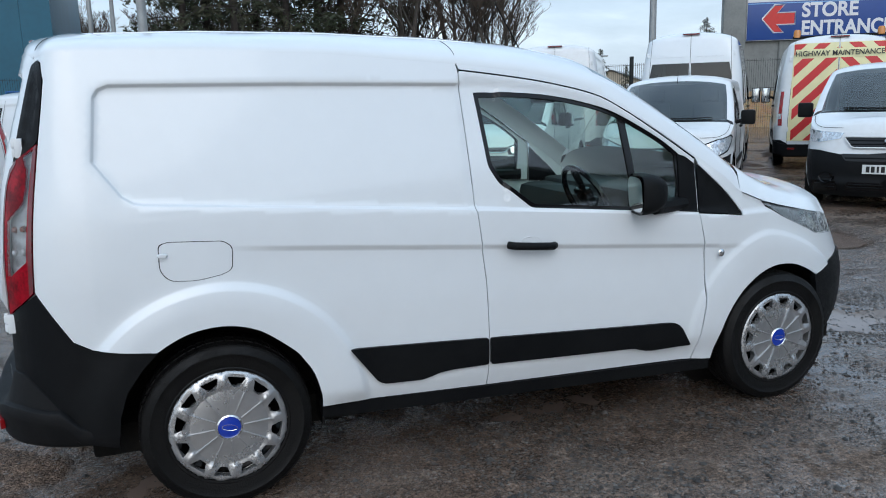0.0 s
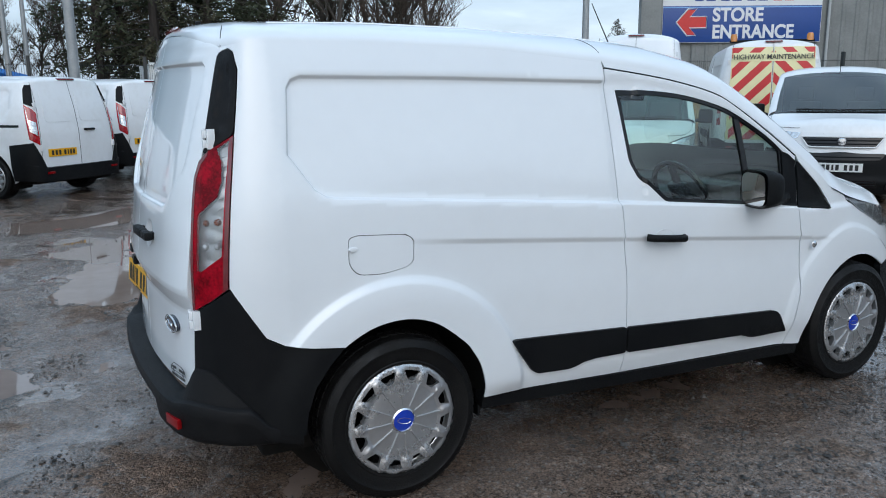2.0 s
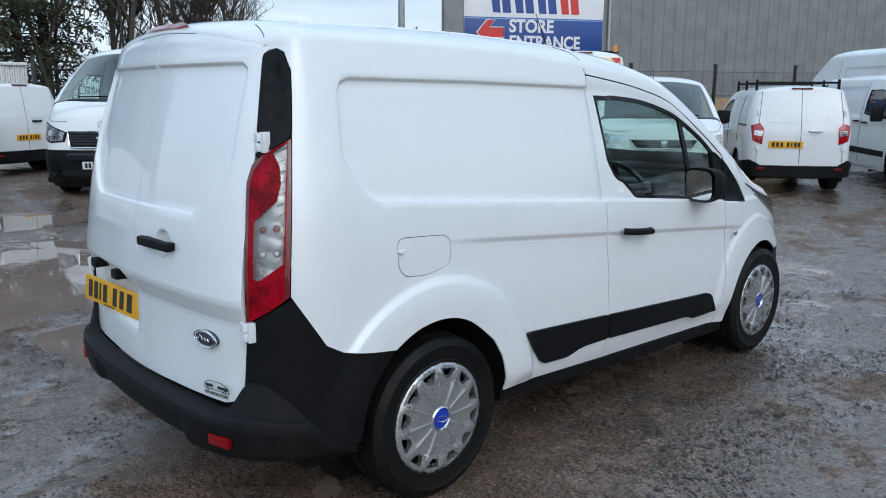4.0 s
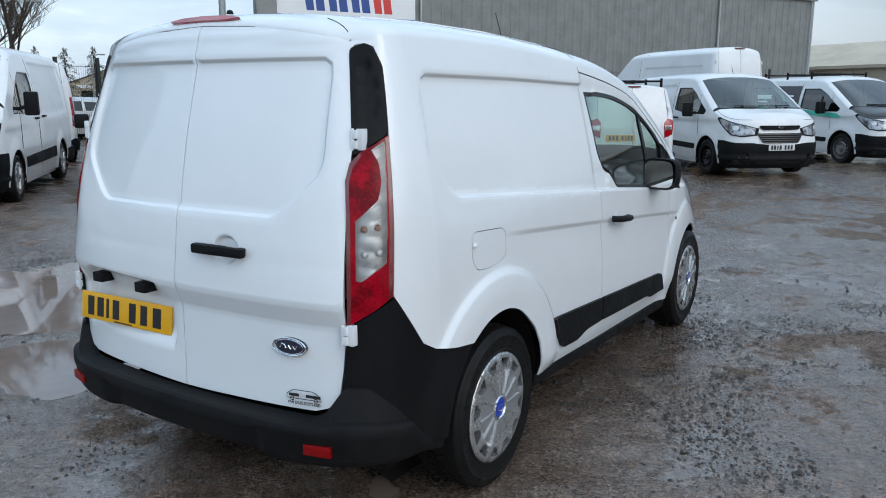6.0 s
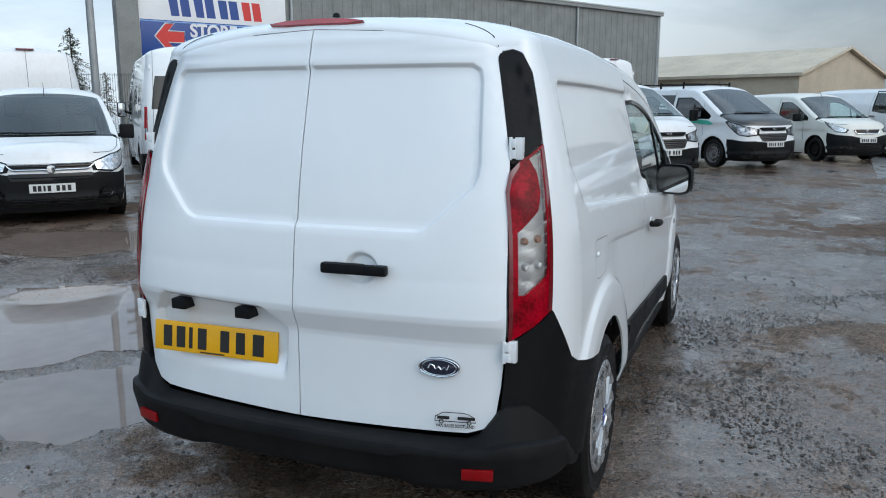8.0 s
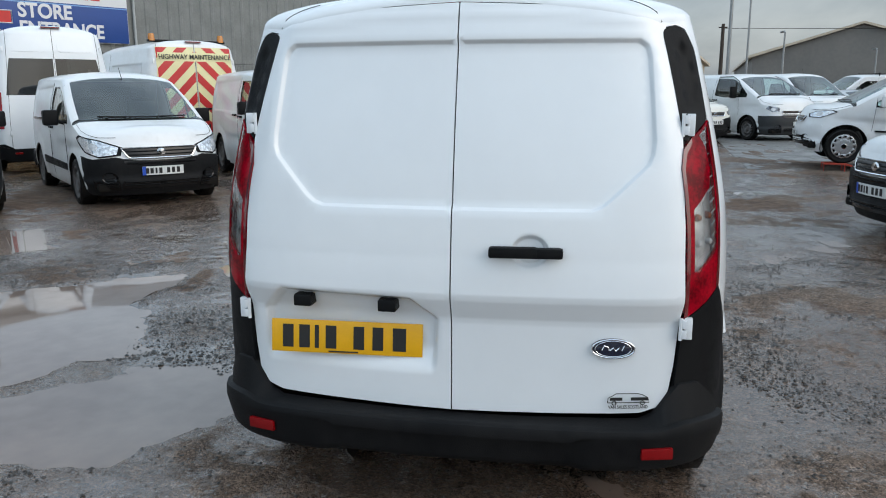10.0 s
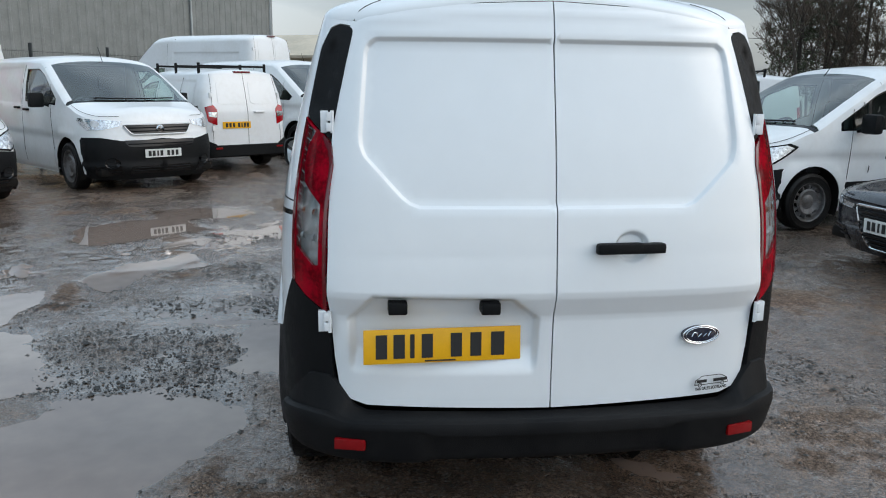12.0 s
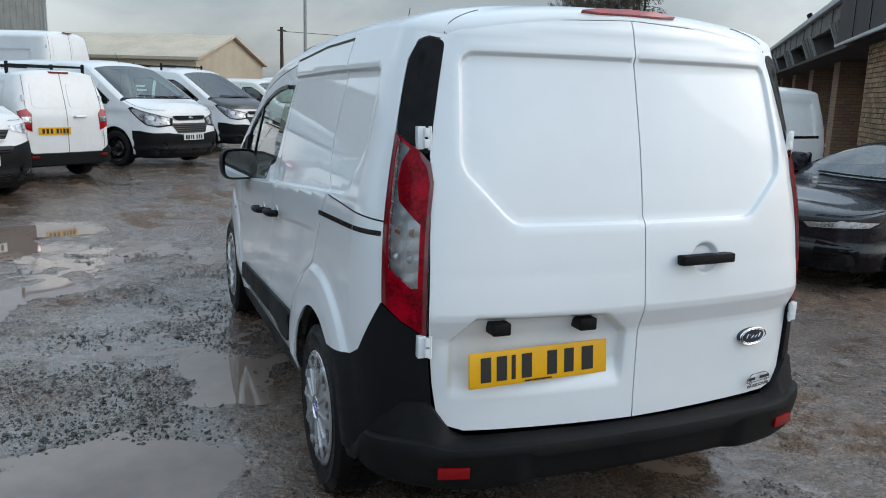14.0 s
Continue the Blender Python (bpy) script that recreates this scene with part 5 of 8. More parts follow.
    for k, surf in ((-1, S.wall), (1, S.left)):
        pts = [(ub, zs - .02), (ub + .01, bz + d.get("bumper_rise", .0))] + [(S.u1 - s_, z) for s_, z in d.get("bumper_edge", [(.8, bz), (.4, bz)])] + [(S.u1, bz), (S.u1, .19), (xf - .3, .19)]
        part("front_bumper", sheet(pts, surf, .08, off=.016, rim=.03, flip=k > 0, disp=lambda A: .02 * (1 - step(.0, .05, np.abs(A[:, 1] - .36)))), d.get("bumper_mat", PLASTIC_GREY), van, "dark plastic front bumper")
    for y0, y1, z0, z1, mt, nm in d["grilles"]:
        gr = part(nm, sheet(rounded([(-y1, z1), (-y0, z0), (y0, z0), (y1, z1)], .03, 2), S.nose, .08, off=.020, rim=.02), mt, van)
        nb = max(2, int((z1 - z0) / .035))
        for i in range(1, nb):
            z = z0 + (z1 - z0) * i / nb
            y = y0 + (y1 - y0) * i / nb - .02
            pts = S.nose(np.array([(t, z) for t in np.linspace(-y, y, 13)])) + (.026, 0, 0)
            part("grille_bar", tube([tuple(p) for p in pts], .008, 5), PLASTIC, gr)
        if nm == "grille":
            lp = S.nose(np.array(resample(rounded([(-y1, z1), (-y0, z0), (y0, z0), (y1, z1)], .03, 2), .06))) + (.026, 0, 0)
            part("grille_rim", tube([tuple(p) for p in lp] + [tuple(lp[0])], .010, 5, cap=False), d.get("grille_rim", CHROME), gr)
    by, bzz = d.get("badge", (0, None)) if isinstance(d.get("badge"), tuple) else (0, None)
    if bzz:
        p = S.nose(np.array([(0, bzz)]))[0]
        part("badge", moved(lathe([(0, .02), (.8, .018), (1.0, .0)], 20, "x"), Matrix.Translation(tuple(p + (.022, 0, 0))) @ Matrix.Diagonal((1, .06, d.get("badge_h", .05), 1))), CHROME, van, "chrome maker's badge")
    plate_on(S, S.nose, 0, d.get("plate_z", .48), WHITE_PLATE, van, euro=d.get("euro", False), off=.042)
    for y in (-1, 1) if d.get("fog", True) else ():
        fg = S.nose(np.array([(y * hw * .70, .42)]))[0]
        part("fog_recess", moved(lathe([(0, .0), (.8, .004), (1, .02)], 16, "x"), Matrix.Translation(tuple(fg + (.012, 0, 0))) @ Matrix.Rotation(y * radians(30), 4, "Z") @ Matrix.Diagonal((1, .10, .07, 1))), GLOSS_BLACK, van, "dark fog lamp recess")
    # rear face
    dz = d.get("door_bottom", .50)
    for y in (0,):
        pts = S.rear(np.array([(0, z) for z in np.linspace(dz, H - .07, 16)])) + (-.002, 0, 0)
        part("door_gap", tube([tuple(p) for p in pts], .0038, 4), UNDERSIDE, van)
    for k in (-1, 1):
        pts = S.rear(np.array([(k * hw * .80 * (1 - .10 * max(0, (z - 1) / (H - 1))), z) for z in np.linspace(dz, H - .10, 14)])) + (-.002, 0, 0)
        part("door_gap", tube([tuple(p) for p in pts], .0030, 4), UNDERSIDE, van)
        for z in (dz + .28, H - .45):
            p = S.rear(np.array([(k * hw * .80, z)]))[0]
            part("hinge", box(p[0] - .03, p[1] - .02, z - .045, p[0] + .02, p[1] + .02, z + .045, .006), paint, van)
        w0, w1 = sorted((k * .07, k * hw * .66))
        part("door_pressing", sheet(rounded([(w0, d.get("press_low", 1.1)), (w1, d.get("press_low", 1.1) + .0), (w1 * .96, H - .22), (w0, H - .20)], .07), S.rear, .09, off=.006, rim=.01, flip=True), paint, van)
    pts = S.rear(np.array([(y, dz - .01) for y in np.linspace(-hw * .80, hw * .80, 12)])) + (-.002, 0, 0)
    part("door_gap", tube([tuple(p) for p in pts], .0038, 4), UNDERSIDE, van)
    bt = d.get("rear_bumper_top", dz - .01)
    part("rear_bumper", sheet([(-hw * .97, bt + .06), (-hw * .80, bt), (hw * .80, bt), (hw * .97, bt + .06), (hw * .97, .32), (hw * .8, .28), (-hw * .8, .28), (-hw * .97, .32)], S.rear, .09, off=.055, rim=.08, flip=True), d.get("bumper_mat", PLASTIC_GREY), van, "dark plastic rear bumper")
    for k, surf in ((-1, S.wall), (1, S.left)):
        a = S.u0 + hw * .86
        part("bumper_end", sheet([(xr - .12, .30), (-ra - .01, .30), (-ra - .005, bt + d.get("rear_black", .05)), (xr + .02, bt + d.get("rear_black", .05) + .04), (xr - .12, bt + .02)], surf, .08, off=.03, rim=.05, flip=k > 0), d.get("bumper_mat", PLASTIC_GREY), van)
        p = S.rear(np.array([(k * hw * .72, .42)]))[0]
        part("reflector", box(p[0] - .075, p[1] - .06, .40, p[0] - .05, p[1] + .06, .43, .004), REFLECTOR_RED, van)
    plate_on(S, S.rear, d.get("rear_plate_y", .0), d.get("rear_plate_z", .74), YELLOW_PLATE, van, off=.012)
    p = S.rear(np.array([(-.22, d.get("rear_handle_z", 1.0))]))[0]
    part("rear_handle", tube([tuple(p + (-.002, .10, 0)), tuple(p + (-.03, .08, 0)), tuple(p + (-.03, -.08, 0)), tuple(p + (-.002, -.10, 0))], .018, 8), PLASTIC if d.get("black_handles", True) else paint, van, "rear door handle")
    bl = S.rear(np.array([(0, H - .07)]))[0]
    part("high_brake_lamp", box(bl[0] - .012, -.16, H - .075, bl[0] + .05, .16, H - .045, .008), RED_DARK, van)
    # cab and underside
    part("underbody", box(xr + .1, -hw * .86, .24, xf - .15, hw * .86, .34, .03), UNDERSIDE, van)
    part("bulkhead", box(xb - .03, -hw * .80, .30, xb, hw * .80, H - .14, .01), d.get("bulkhead", TRIM_GREY), van)
    part("dashboard", join(box(xc - .75, -hw * .86, .60, xc - .15, hw * .86, zc - .09, .08), box(xc - .55, -hw * .80, zc - .14, xc - .12, hw * .80, zc - .05, .04)), TRIM_GREY, van)
    low_ = min(1.0, (H - .12) / 1.62)
    for y in (-.42, .42):
        m2 = Matrix.Diagonal((1, 1, low_, 1)) @ Matrix.Translation((xb + .18, y, .75)) @ Matrix.Rotation(radians(-12), 4, "Y")
        part("seat", join(moved(box(xb + .15, y - .24, .55, xb + .68, y + .24, .78, .05), Matrix.Diagonal((1, 1, low_, 1))), moved(box(-.07, -.24, 0, .07, .24, .62, .05), m2), moved(box(-.05, -.13, .65, .05, .13, .85, .04), m2)), SEAT_CLOTH, van)
    sw = Matrix.Translation((xc - .80, -.40, zc - .12)) @ Matrix.Rotation(radians(58), 4, "Y")
    part("steering_wheel", join(moved(tube([(.185 * math.cos(t), .185 * math.sin(t), 0) for t in np.linspace(0, 2 * math.pi, 20)], .014, 6, cap=False), sw), moved(box(-.17, -.02, -.01, .17, .02, .01, .004), sw)), GLOSS_BLACK, van)
    if d.get("aerial"):
        x, lean_, ln_ = d["aerial"]
        part("aerial", tube([(x, 0, float(np.interp(x, *S.crown)) - .01), (x + lean_, 0, float(np.interp(x, *S.crown)) + ln_)], .006, 5, .6), PLASTIC, van)
    if d.get("rack"):
        zt = H + .02
        for x in d["rack"]:
            rk = part("roof_bar", join(box(x - .03, -hw * .80, zt, x + .03, hw * .80, zt + .035, .01), *[box(x - .02, k * hw * .78 - .02, H - .10, x + .02, k * hw * .78 + .02, zt + .07, .008) for k in (-1, 1)]), PLASTIC, van, "black roof rack bar with end stops")
    van["shape_length"] = xf - xr
    return van


def placed(ax, ay, lx, ly, heading):
    """The pose that puts the local point (lx, ly) of a thing with that heading at (ax, ay)."""
    m = Matrix.Rotation(radians(heading), 4, "Z")
    p = m @ Vector((lx, ly, 0))
    return Matrix.Translation((ax - p.x, ay - p.y, 0)) @ m


PARTNER = dict(WB=2.73, fo=.88, ro=.77, hw=.905, H=1.80, lamp_mat=LAMP_CHROME, r=.318, xt=1.66, xc=2.86, zc=1.13, zb=.90, xb=1.02, belt=1.02, tumble=.84,
               window=[(1.18, 1.58), (1.58, 1.58), (1.90, 1.46), (2.40, 1.17), (2.40, 1.08), (1.40, 1.10), (1.16, 1.18)], quarter_bar=1.98,
               gaps=[(1.08, 1.10), (2.28, 2.22)], rail=(-.45, .55, 1.10), rail_sides=(-1, 1), handles=((1.14, 1.0), (.80, 1.02)), crease=.88,
               press=[(-.35, 1.14), (-.33, 1.55), (1.0, 1.58), (1.04, 1.12), (-.1, 1.12)], strip=[(.45, .55), (2.28, .53), (2.30, .44), (.48, .44)],
               headlamp=[(.46, .80), (.50, .70), (.76, .67), (1.00, .74), (1.26, .92), (1.10, .955), (.74, .90)],
               rear_lamp=[[(.00, .82), (.10, .82), (.13, 1.18), (.02, 1.22)], [(.01, .92), (.09, .92), (.095, 1.00), (.01, 1.00)]],
               mirror=(2.14, 1.16), bumper_top=.60, bumper_rise=.06, bumper_edge=[(1.12, .69), (.86, .655), (.56, .68), (.48, .66)], bumper_mat=PLASTIC_GREY,
               grilles=[(.40, .49, .665, .795, GLOSS_BLACK, "grille"), (.44, .48, .585, .635, GLOSS_BLACK, "lower_grille"), (.50, .48, .28, .40, GLOSS_BLACK, "air_intake")],
               badge=(0, .735), plate_z=.50, lamp_edge=PLASTIC, euro=True, aerial=(1.85, -.16, .18))
EXPERT = dict(WB=3.10, fo=.90, ro=.85, hw=.955, H=1.90, lamp_mat=LAMP_CHROME, r=.335, xt=2.06, xc=3.26, zc=1.23, zb=1.02, xb=1.25, belt=1.10, tumble=.86,
              window=[(1.52, 1.68), (2.00, 1.68), (2.28, 1.58), (2.76, 1.26), (2.74, 1.17), (1.54, 1.20)], gaps=[(1.38, 1.42), (2.62, 2.54)], handles=((1.50, 1.08), (1.12, 1.10)), crease=.80,
              press=[(-.45, 1.18), (-.42, 1.66), (1.3, 1.70), (1.32, 1.16)], headlamp=[(.50, .98), (.54, .91), (.80, .86), (.98, .86), (1.18, .98), (1.14, 1.02), (.80, 1.00)],
              rear_lamp=[[(.00, .80), (.11, .80), (.12, 1.22), (.02, 1.26)]], mirror=(2.46, 1.24), bumper_top=.74, bumper_rise=-.02, bumper_edge=[(1.10, .76), (.80, .76), (.45, .70)], bumper_mat=PLASTIC,
              grilles=[(.40, .50, .80, .935, GLOSS_BLACK, "grille"), (.46, .52, .63, .72, GLOSS_BLACK, "lower_grille"), (.46, .42, .27, .38, GLOSS_BLACK, "air_intake")],
              grille_rim=WHITE_DULL, badge=(0, .87), badge_h=.055, plate_z=.54, aerial=(2.2, -.14, .22))
CUSTOM = dict(WB=2.933, fo=1.00, ro=1.03, hw=.985, H=2.01, r=.345, xt=2.04, xc=3.22, zc=1.29, zb=1.06, xb=1.18, belt=1.12, tumble=.84,
              window=[(1.44, 1.70), (1.98, 1.70), (2.26, 1.58), (2.80, 1.24), (2.72, 1.17), (1.9, 1.18), (1.42, 1.24)], quarter_bar=2.12, dark_glass=False,
              gaps=[(1.30, 1.34), (2.56, 2.48)], handles=((1.42, 1.08), (1.05, 1.10)), crease=1.10, press=[(-.55, 1.22), (-.52, 1.72), (1.24, 1.74), (1.26, 1.2)],
              strip=[(.5, .62), (2.45, .58), (2.45, .48), (.5, .50)], headlamp=[(.42, .93), (.45, .80), (.74, .765), (.94, .80), (1.32, 1.11), (1.20, 1.135), (.80, 1.02)],
              lamp_edge=PLASTIC, rear_lamp=[[(.00, .85), (.10, .85), (.09, 1.45), (.03, 1.50)]], mirror=(2.34, 1.26), mirror_tall=1.35, bumper_top=.60, bumper_rise=.10, bumper_edge=[(1.10, .70), (.85, .66), (.56, .66)],
              bumper_mat=PLASTIC, grilles=[(.36, .42, .915, .975, PLASTIC, "grille"), (.36, .47, .66, .84, GLOSS_BLACK, "lower_grille"), (.44, .42, .27, .40, GLOSS_BLACK, "air_intake")],
              badge=(0, .945), badge_h=.032, plate_z=.58, grille_rim=PLASTIC, aerial=(2.02, -.10, .18))
TRANSIT = dict(WB=3.30, fo=1.02, ro=1.20, hw=1.03, H=2.36, r=.345, xt=2.52, xc=3.78, zc=1.42, zb=1.10, xb=1.45, belt=1.20, tumble=.84, drop=.20,
               window=[(1.78, 1.90), (2.40, 1.90), (2.70, 1.76), (3.20, 1.36), (3.18, 1.27), (2.2, 1.26), (1.78, 1.32)], quarter_bar=2.62, gaps=[(1.66, 1.70), (2.92, 2.84)],
               handles=((1.72, 1.18), (1.20, 1.20)), crease=1.12, press=[(-.7, 1.25), (-.65, 2.05), (1.5, 2.05), (1.52, 1.22)], strip=[(.55, .66), (2.75, .62), (2.75, .46), (.55, .48)],
               headlamp=[(.52, 1.00), (.56, .86), (.84, .84), (1.06, .92), (1.16, 1.16), (.94, 1.14)], lamp_edge=PLASTIC, rear_lamp=[[(.00, .85), (.10, .85), (.10, 1.50), (.02, 1.50)], [(.01, .98), (.09, .98), (.09, 1.08), (.01, 1.08)]],
               mirror=(2.78, 1.42), mirror_tall=1.7, bumper_top=.74, bumper_rise=.0, bumper_mat=PLASTIC, grilles=[(.46, .50, .78, 1.02, GLOSS_BLACK, "grille"), (.5, .52, .56, .70, GLOSS_BLACK, "lower_grille")],
               badge=(0, .92), badge_h=.04, plate_z=.52, aerial=(2.3, -.12, .22), press_low=1.25, rear_handle_z=1.15, rear_plate_z=.80)
CONNECT = dict(WB=2.662, fo=.89, ro=.80, hw=.895, H=1.84, r=.325, xt=1.62, xc=2.75, zc=1.12, zb=.93, xb=1.0, belt=1.05, tumble=.83, window=[(1.10, 1.57), (1.43, 1.55), (1.66, 1.50), (2.07, 1.26), (2.07, 1.01), (1.31, 1.07), (1.13, 1.26)], quarter_bar=1.82,
               gaps=[(1.09, 1.03), (2.19, 2.14), (.10, .08)], rail=(-.58, .06, 1.10), rail_sides=(1,), handles=((1.19, .93), (.85, .95)), crease=.95, press=RECESS, strip=[(.48, .56), (2.05, .48), (2.12, .38), (.62, .41)],
               headlamp=[(.60, .88), (.72, .80), (1.0, .82), (1.30, 1.0), (1.1, .98), (.8, .93)], rear_lamp=[[(.03, .82), (.17, .91), (.215, 1.41), (.10, 1.35), (.04, 1.28)], [(.05, .96), (.15, 1.02), (.19, 1.40), (.16, 1.20), (.06, 1.15)], [(.07, 1.375), (.21, 1.425), (.225, 1.63), (.18, 1.69), (.08, 1.69)]],
               mirror=(2.05, 1.06), bumper_top=.62, bumper_mat=PLASTIC, grilles=[(.4, .45, .74, .82, GLOSS_BLACK, "grille"), (.42, .5, .34, .56, GLOSS_BLACK, "lower_grille")], plate_z=.45, rear_black=.33, rear_plate_y=.35, rear_plate_z=.70, press_low=1.15, rear_handle_z=1.02, rlean=.18, trim=True, lamp_in=-.10)
COURIER = dict(CONNECT, WB=2.489, fo=.83, ro=.80, hw=.815, H=1.75, r=.315, xt=1.45, xc=2.55, zc=1.10, rear_lamp=[[(-.03, .80), (.12, .86), (.17, 1.10), (.03, 1.14), (-.04, 1.06)], [(-.02, .93), (.10, .95), (.11, 1.02), (-.03, 1.02)]], rear_plate_y=.22, rear_plate_z=.80, rear_handle_z=1.02, lamp_in=-.12,
               black_handles=False, press=[(-.40, 1.10), (-.38, 1.52), (.95, 1.54), (.98, 1.08)], gaps=[(1.02, .98), (2.05, 2.0), (.12, .1)], rail_sides=(1,), trim=False, window=[(1.05, 1.52), (1.35, 1.50), (1.58, 1.44), (1.95, 1.22), (1.95, 1.02), (1.22, 1.06), (1.06, 1.22)], quarter_bar=None, rear_black=.05,
               door_bottom=.47, rack=(-.35, .5, 1.25), handles=((1.10, .95), (.80, .97)))
COMBO = dict(PARTNER, lamp_edge=PLASTIC, WB=2.755, fo=.90, ro=.75, H=1.84, zc=1.16, xc=2.84, xt=1.64, zb=.98, headlamp=[(.52, .86), (.60, .78), (.84, .80), (1.05, .94), (1.18, 1.06), (.92, 1.0)], bumper_edge=[(1.10, .78), (.80, .72), (.50, .70)], strip=None, paint=CREAM_WHITE,
             grilles=[(.34, .40, .76, .86, GLOSS_BLACK, "grille"), (.40, .46, .30, .52, GLOSS_BLACK, "air_intake")], badge=(0, .81), euro=False, plate_z=.58, rim=UNDERSIDE, rail_sides=(), press=None)
CADDY = dict(PARTNER, WB=2.682, fo=.74, ro=.85, H=1.83, hw=.895, r=.32, xt=1.55, xc=2.74, zc=1.10, zb=.93, xb=1.0, window=[(1.14, 1.56), (1.52, 1.56), (1.82, 1.46), (2.26, 1.14), (2.26, 1.05), (1.14, 1.06)], gaps=[(1.02, 1.02), (2.28, 2.25)],
             opening=[(.10, 1.66), (.98, 1.66), (.98, .42), (.48, .42), (.40, .70), (.10, .78)], strip=[(1.08, .66), (2.22, .64), (2.22, .61), (1.08, .63)], mirror_paint=WHITE_DULL, black_handles=False, rail_sides=(), handles=((1.14, .98),),
             headlamp=[(.50, .86), (.56, .80), (.84, .80), (1.12, .93), (1.0, .96), (.7, .92)], bumper_mat=WHITE_DULL, bumper_edge=[(.9, .70), (.5, .66)], grilles=[(.42, .46, .72, .82, GLOSS_BLACK, "grille"), (.50, .55, .30, .46, GLOSS_BLACK, "air_intake")], trim=True, euro=False, rack=(.0, .8, 1.5), press=None, quarter_bar=1.95)
MINIBUS = dict(TRANSIT, H=2.72, WB=3.75, paint=WHITE, drop=.22, rear_window=(.02, .86, 1.45, 2.10), side_windows=[[(-.75, 1.35), (.35, 1.35), (.35, 1.95), (-.72, 1.95)], [(.5, 1.35), (1.55, 1.35), (1.55, 1.95), (.5, 1.95)]], press=None, press_low=2.22,
               xc=4.23, xt=2.70, xb=1.9, window=[(2.23, 1.90), (2.65, 1.90), (2.97, 1.76), (3.51, 1.34), (3.49, 1.26), (2.23, 1.32)], gaps=[(2.1, 2.15), (3.4, 3.3)], quarter_bar=2.9, mirror=(3.2, 1.42), strip=None, handles=((2.2, 1.18),), aerial=None)
HIGHROOF = dict(TRANSIT, H=2.68, WB=3.75, drop=.22, xc=4.23, xt=2.70, xb=1.9, window=MINIBUS["window"], gaps=MINIBUS["gaps"], quarter_bar=2.9, mirror=(3.2, 1.42), strip=None, aerial=None, press=[(-.7, 1.25), (-.65, 2.35), (1.9, 2.35), (1.92, 1.22)])

HIGHWAY_SPEC = dict(TRANSIT, H=2.55, aerial=None)
BONNET_FILM = material("dark_grey_bonnet_film", (.045, .047, .050), .34, coat=.3, vary=.12, scale=4.0)
SK_SPEC = dict(CUSTOM, rack=(-.3, .6, 1.5), dark_glass=True, bonnet_paint=BONNET_FILM, side_windows=[[(.10, 1.28), (1.26, 1.27), (1.26, 1.68), (.12, 1.70)], [(-.75, 1.30), (-.02, 1.29), (.0, 1.69), (-.70, 1.68)]], press=None)
make_van("small_van", "white small van facing out with dark bumper and chrome chevron grille", dict(PARTNER, euro=False, grilles=[(.44, .52, .73, .80, GLOSS_BLACK, "grille"), (.46, .50, .59, .68, GLOSS_BLACK, "lower_grille"), (.50, .48, .26, .38, GLOSS_BLACK, "air_intake")]), placed(4.35, 6.95, 3.61, 0, 229))
make_van("small_van", "white small van with wet grey bumper beside a puddle", PARTNER, placed(6.27, 5.10, 3.61, 0, 226))
make_van("panel_van", "white mid-size van with black lower bumper and steel wheels", EXPERT, placed(8.40, 4.51, 3.10, -.90, 219))
make_van("small_van", "white small van seen from behind with a roof rack", COURIER, placed(10.88, 2.38, -.83, 0, 37))
make_van("panel_van", "white van with black alloy wheels and flat front tyre", dict(CUSTOM, rim=GLOSS_BLACK), placed(13.4, 1.66, 2.933, -.90, 222))
teal_van = make_van("panel_van", "white van with a teal stripe, grey bonnet and roof bars", SK_SPEC, placed(17.5, -.3, 2.933, -.90, 226))
make_van("small_van", "cream white small van with dark lower bumper", COMBO, placed(20.7, -2.71, 2.755, -.85, 217))
OLD_TRANSIT = dict(TRANSIT, H=1.98, drop=.14, press=None, strip=None, aerial=None, lamp_edge=None, zc=1.30, zb=1.02, headlamp=[(.60, .98), (.64, .84), (.90, .84), (1.08, .96), (.96, 1.04)], bumper_mat=TRIM_GREY, grilles=[(.56, .60, .80, .88, GLOSS_BLACK, "grille"), (.56, .60, .68, .76, GLOSS_BLACK, "lower_grille"), (.52, .56, .30, .42, GLOSS_BLACK, "air_intake")], badge=(0, .84))
make_van("panel_van", "old white van with grey grille and bumper", OLD_TRANSIT, placed(21.5, -6.43, 4.32, 0, 212))
make_van("panel_van", "white van with black bumper and swept headlamps", dict(CUSTOM, press=None, strip=None, H=2.06), placed(25.4, -8.6, 3.933, 0, 205))
make_van("panel_van", "white works van with a roof rack before the warehouse", dict(TRANSIT, H=2.25, drop=.14, press=None, strip=None, aerial=None, rack=(-.6, .6, 1.6)), placed(43.0, -14.6, 2.0, 0, 110))
make_van("minibus", "white high roof minibus with dark tinted rear windows", MINIBUS, placed(10.0, 9.3, -1.2, 0, 47), "minibus")
highway = make_van("maintenance_van", "white maintenance van with red and yellow chevron doors", HIGHWAY_SPEC, placed(12.0, 7.55, -1.2, 0, 48))
make_van("high_roof_van", "white high roof van standing behind other vans", HIGHROOF, placed(8.5, 12.1, -1.2, 0, 55))
make_van("high_roof_van", "tall white high roof van seen from behind", dict(HIGHROOF, H=2.9), placed(20.9, 2.8, -1.2, 0, 56))
make_van("panel_van", "white medium roof van with black side strips", dict(TRANSIT, trim=True), placed(3.64, 9.23, 3.3, .93, 228))
make_van("small_van", "white small panel van with black rear bumper", CONNECT, placed(-1.05, 10.6, 0, 0, 133))
make_van("small_van", "white small panel van with red rear lamps", CONNECT, placed(.62, 13.0, 0, 0, 122))
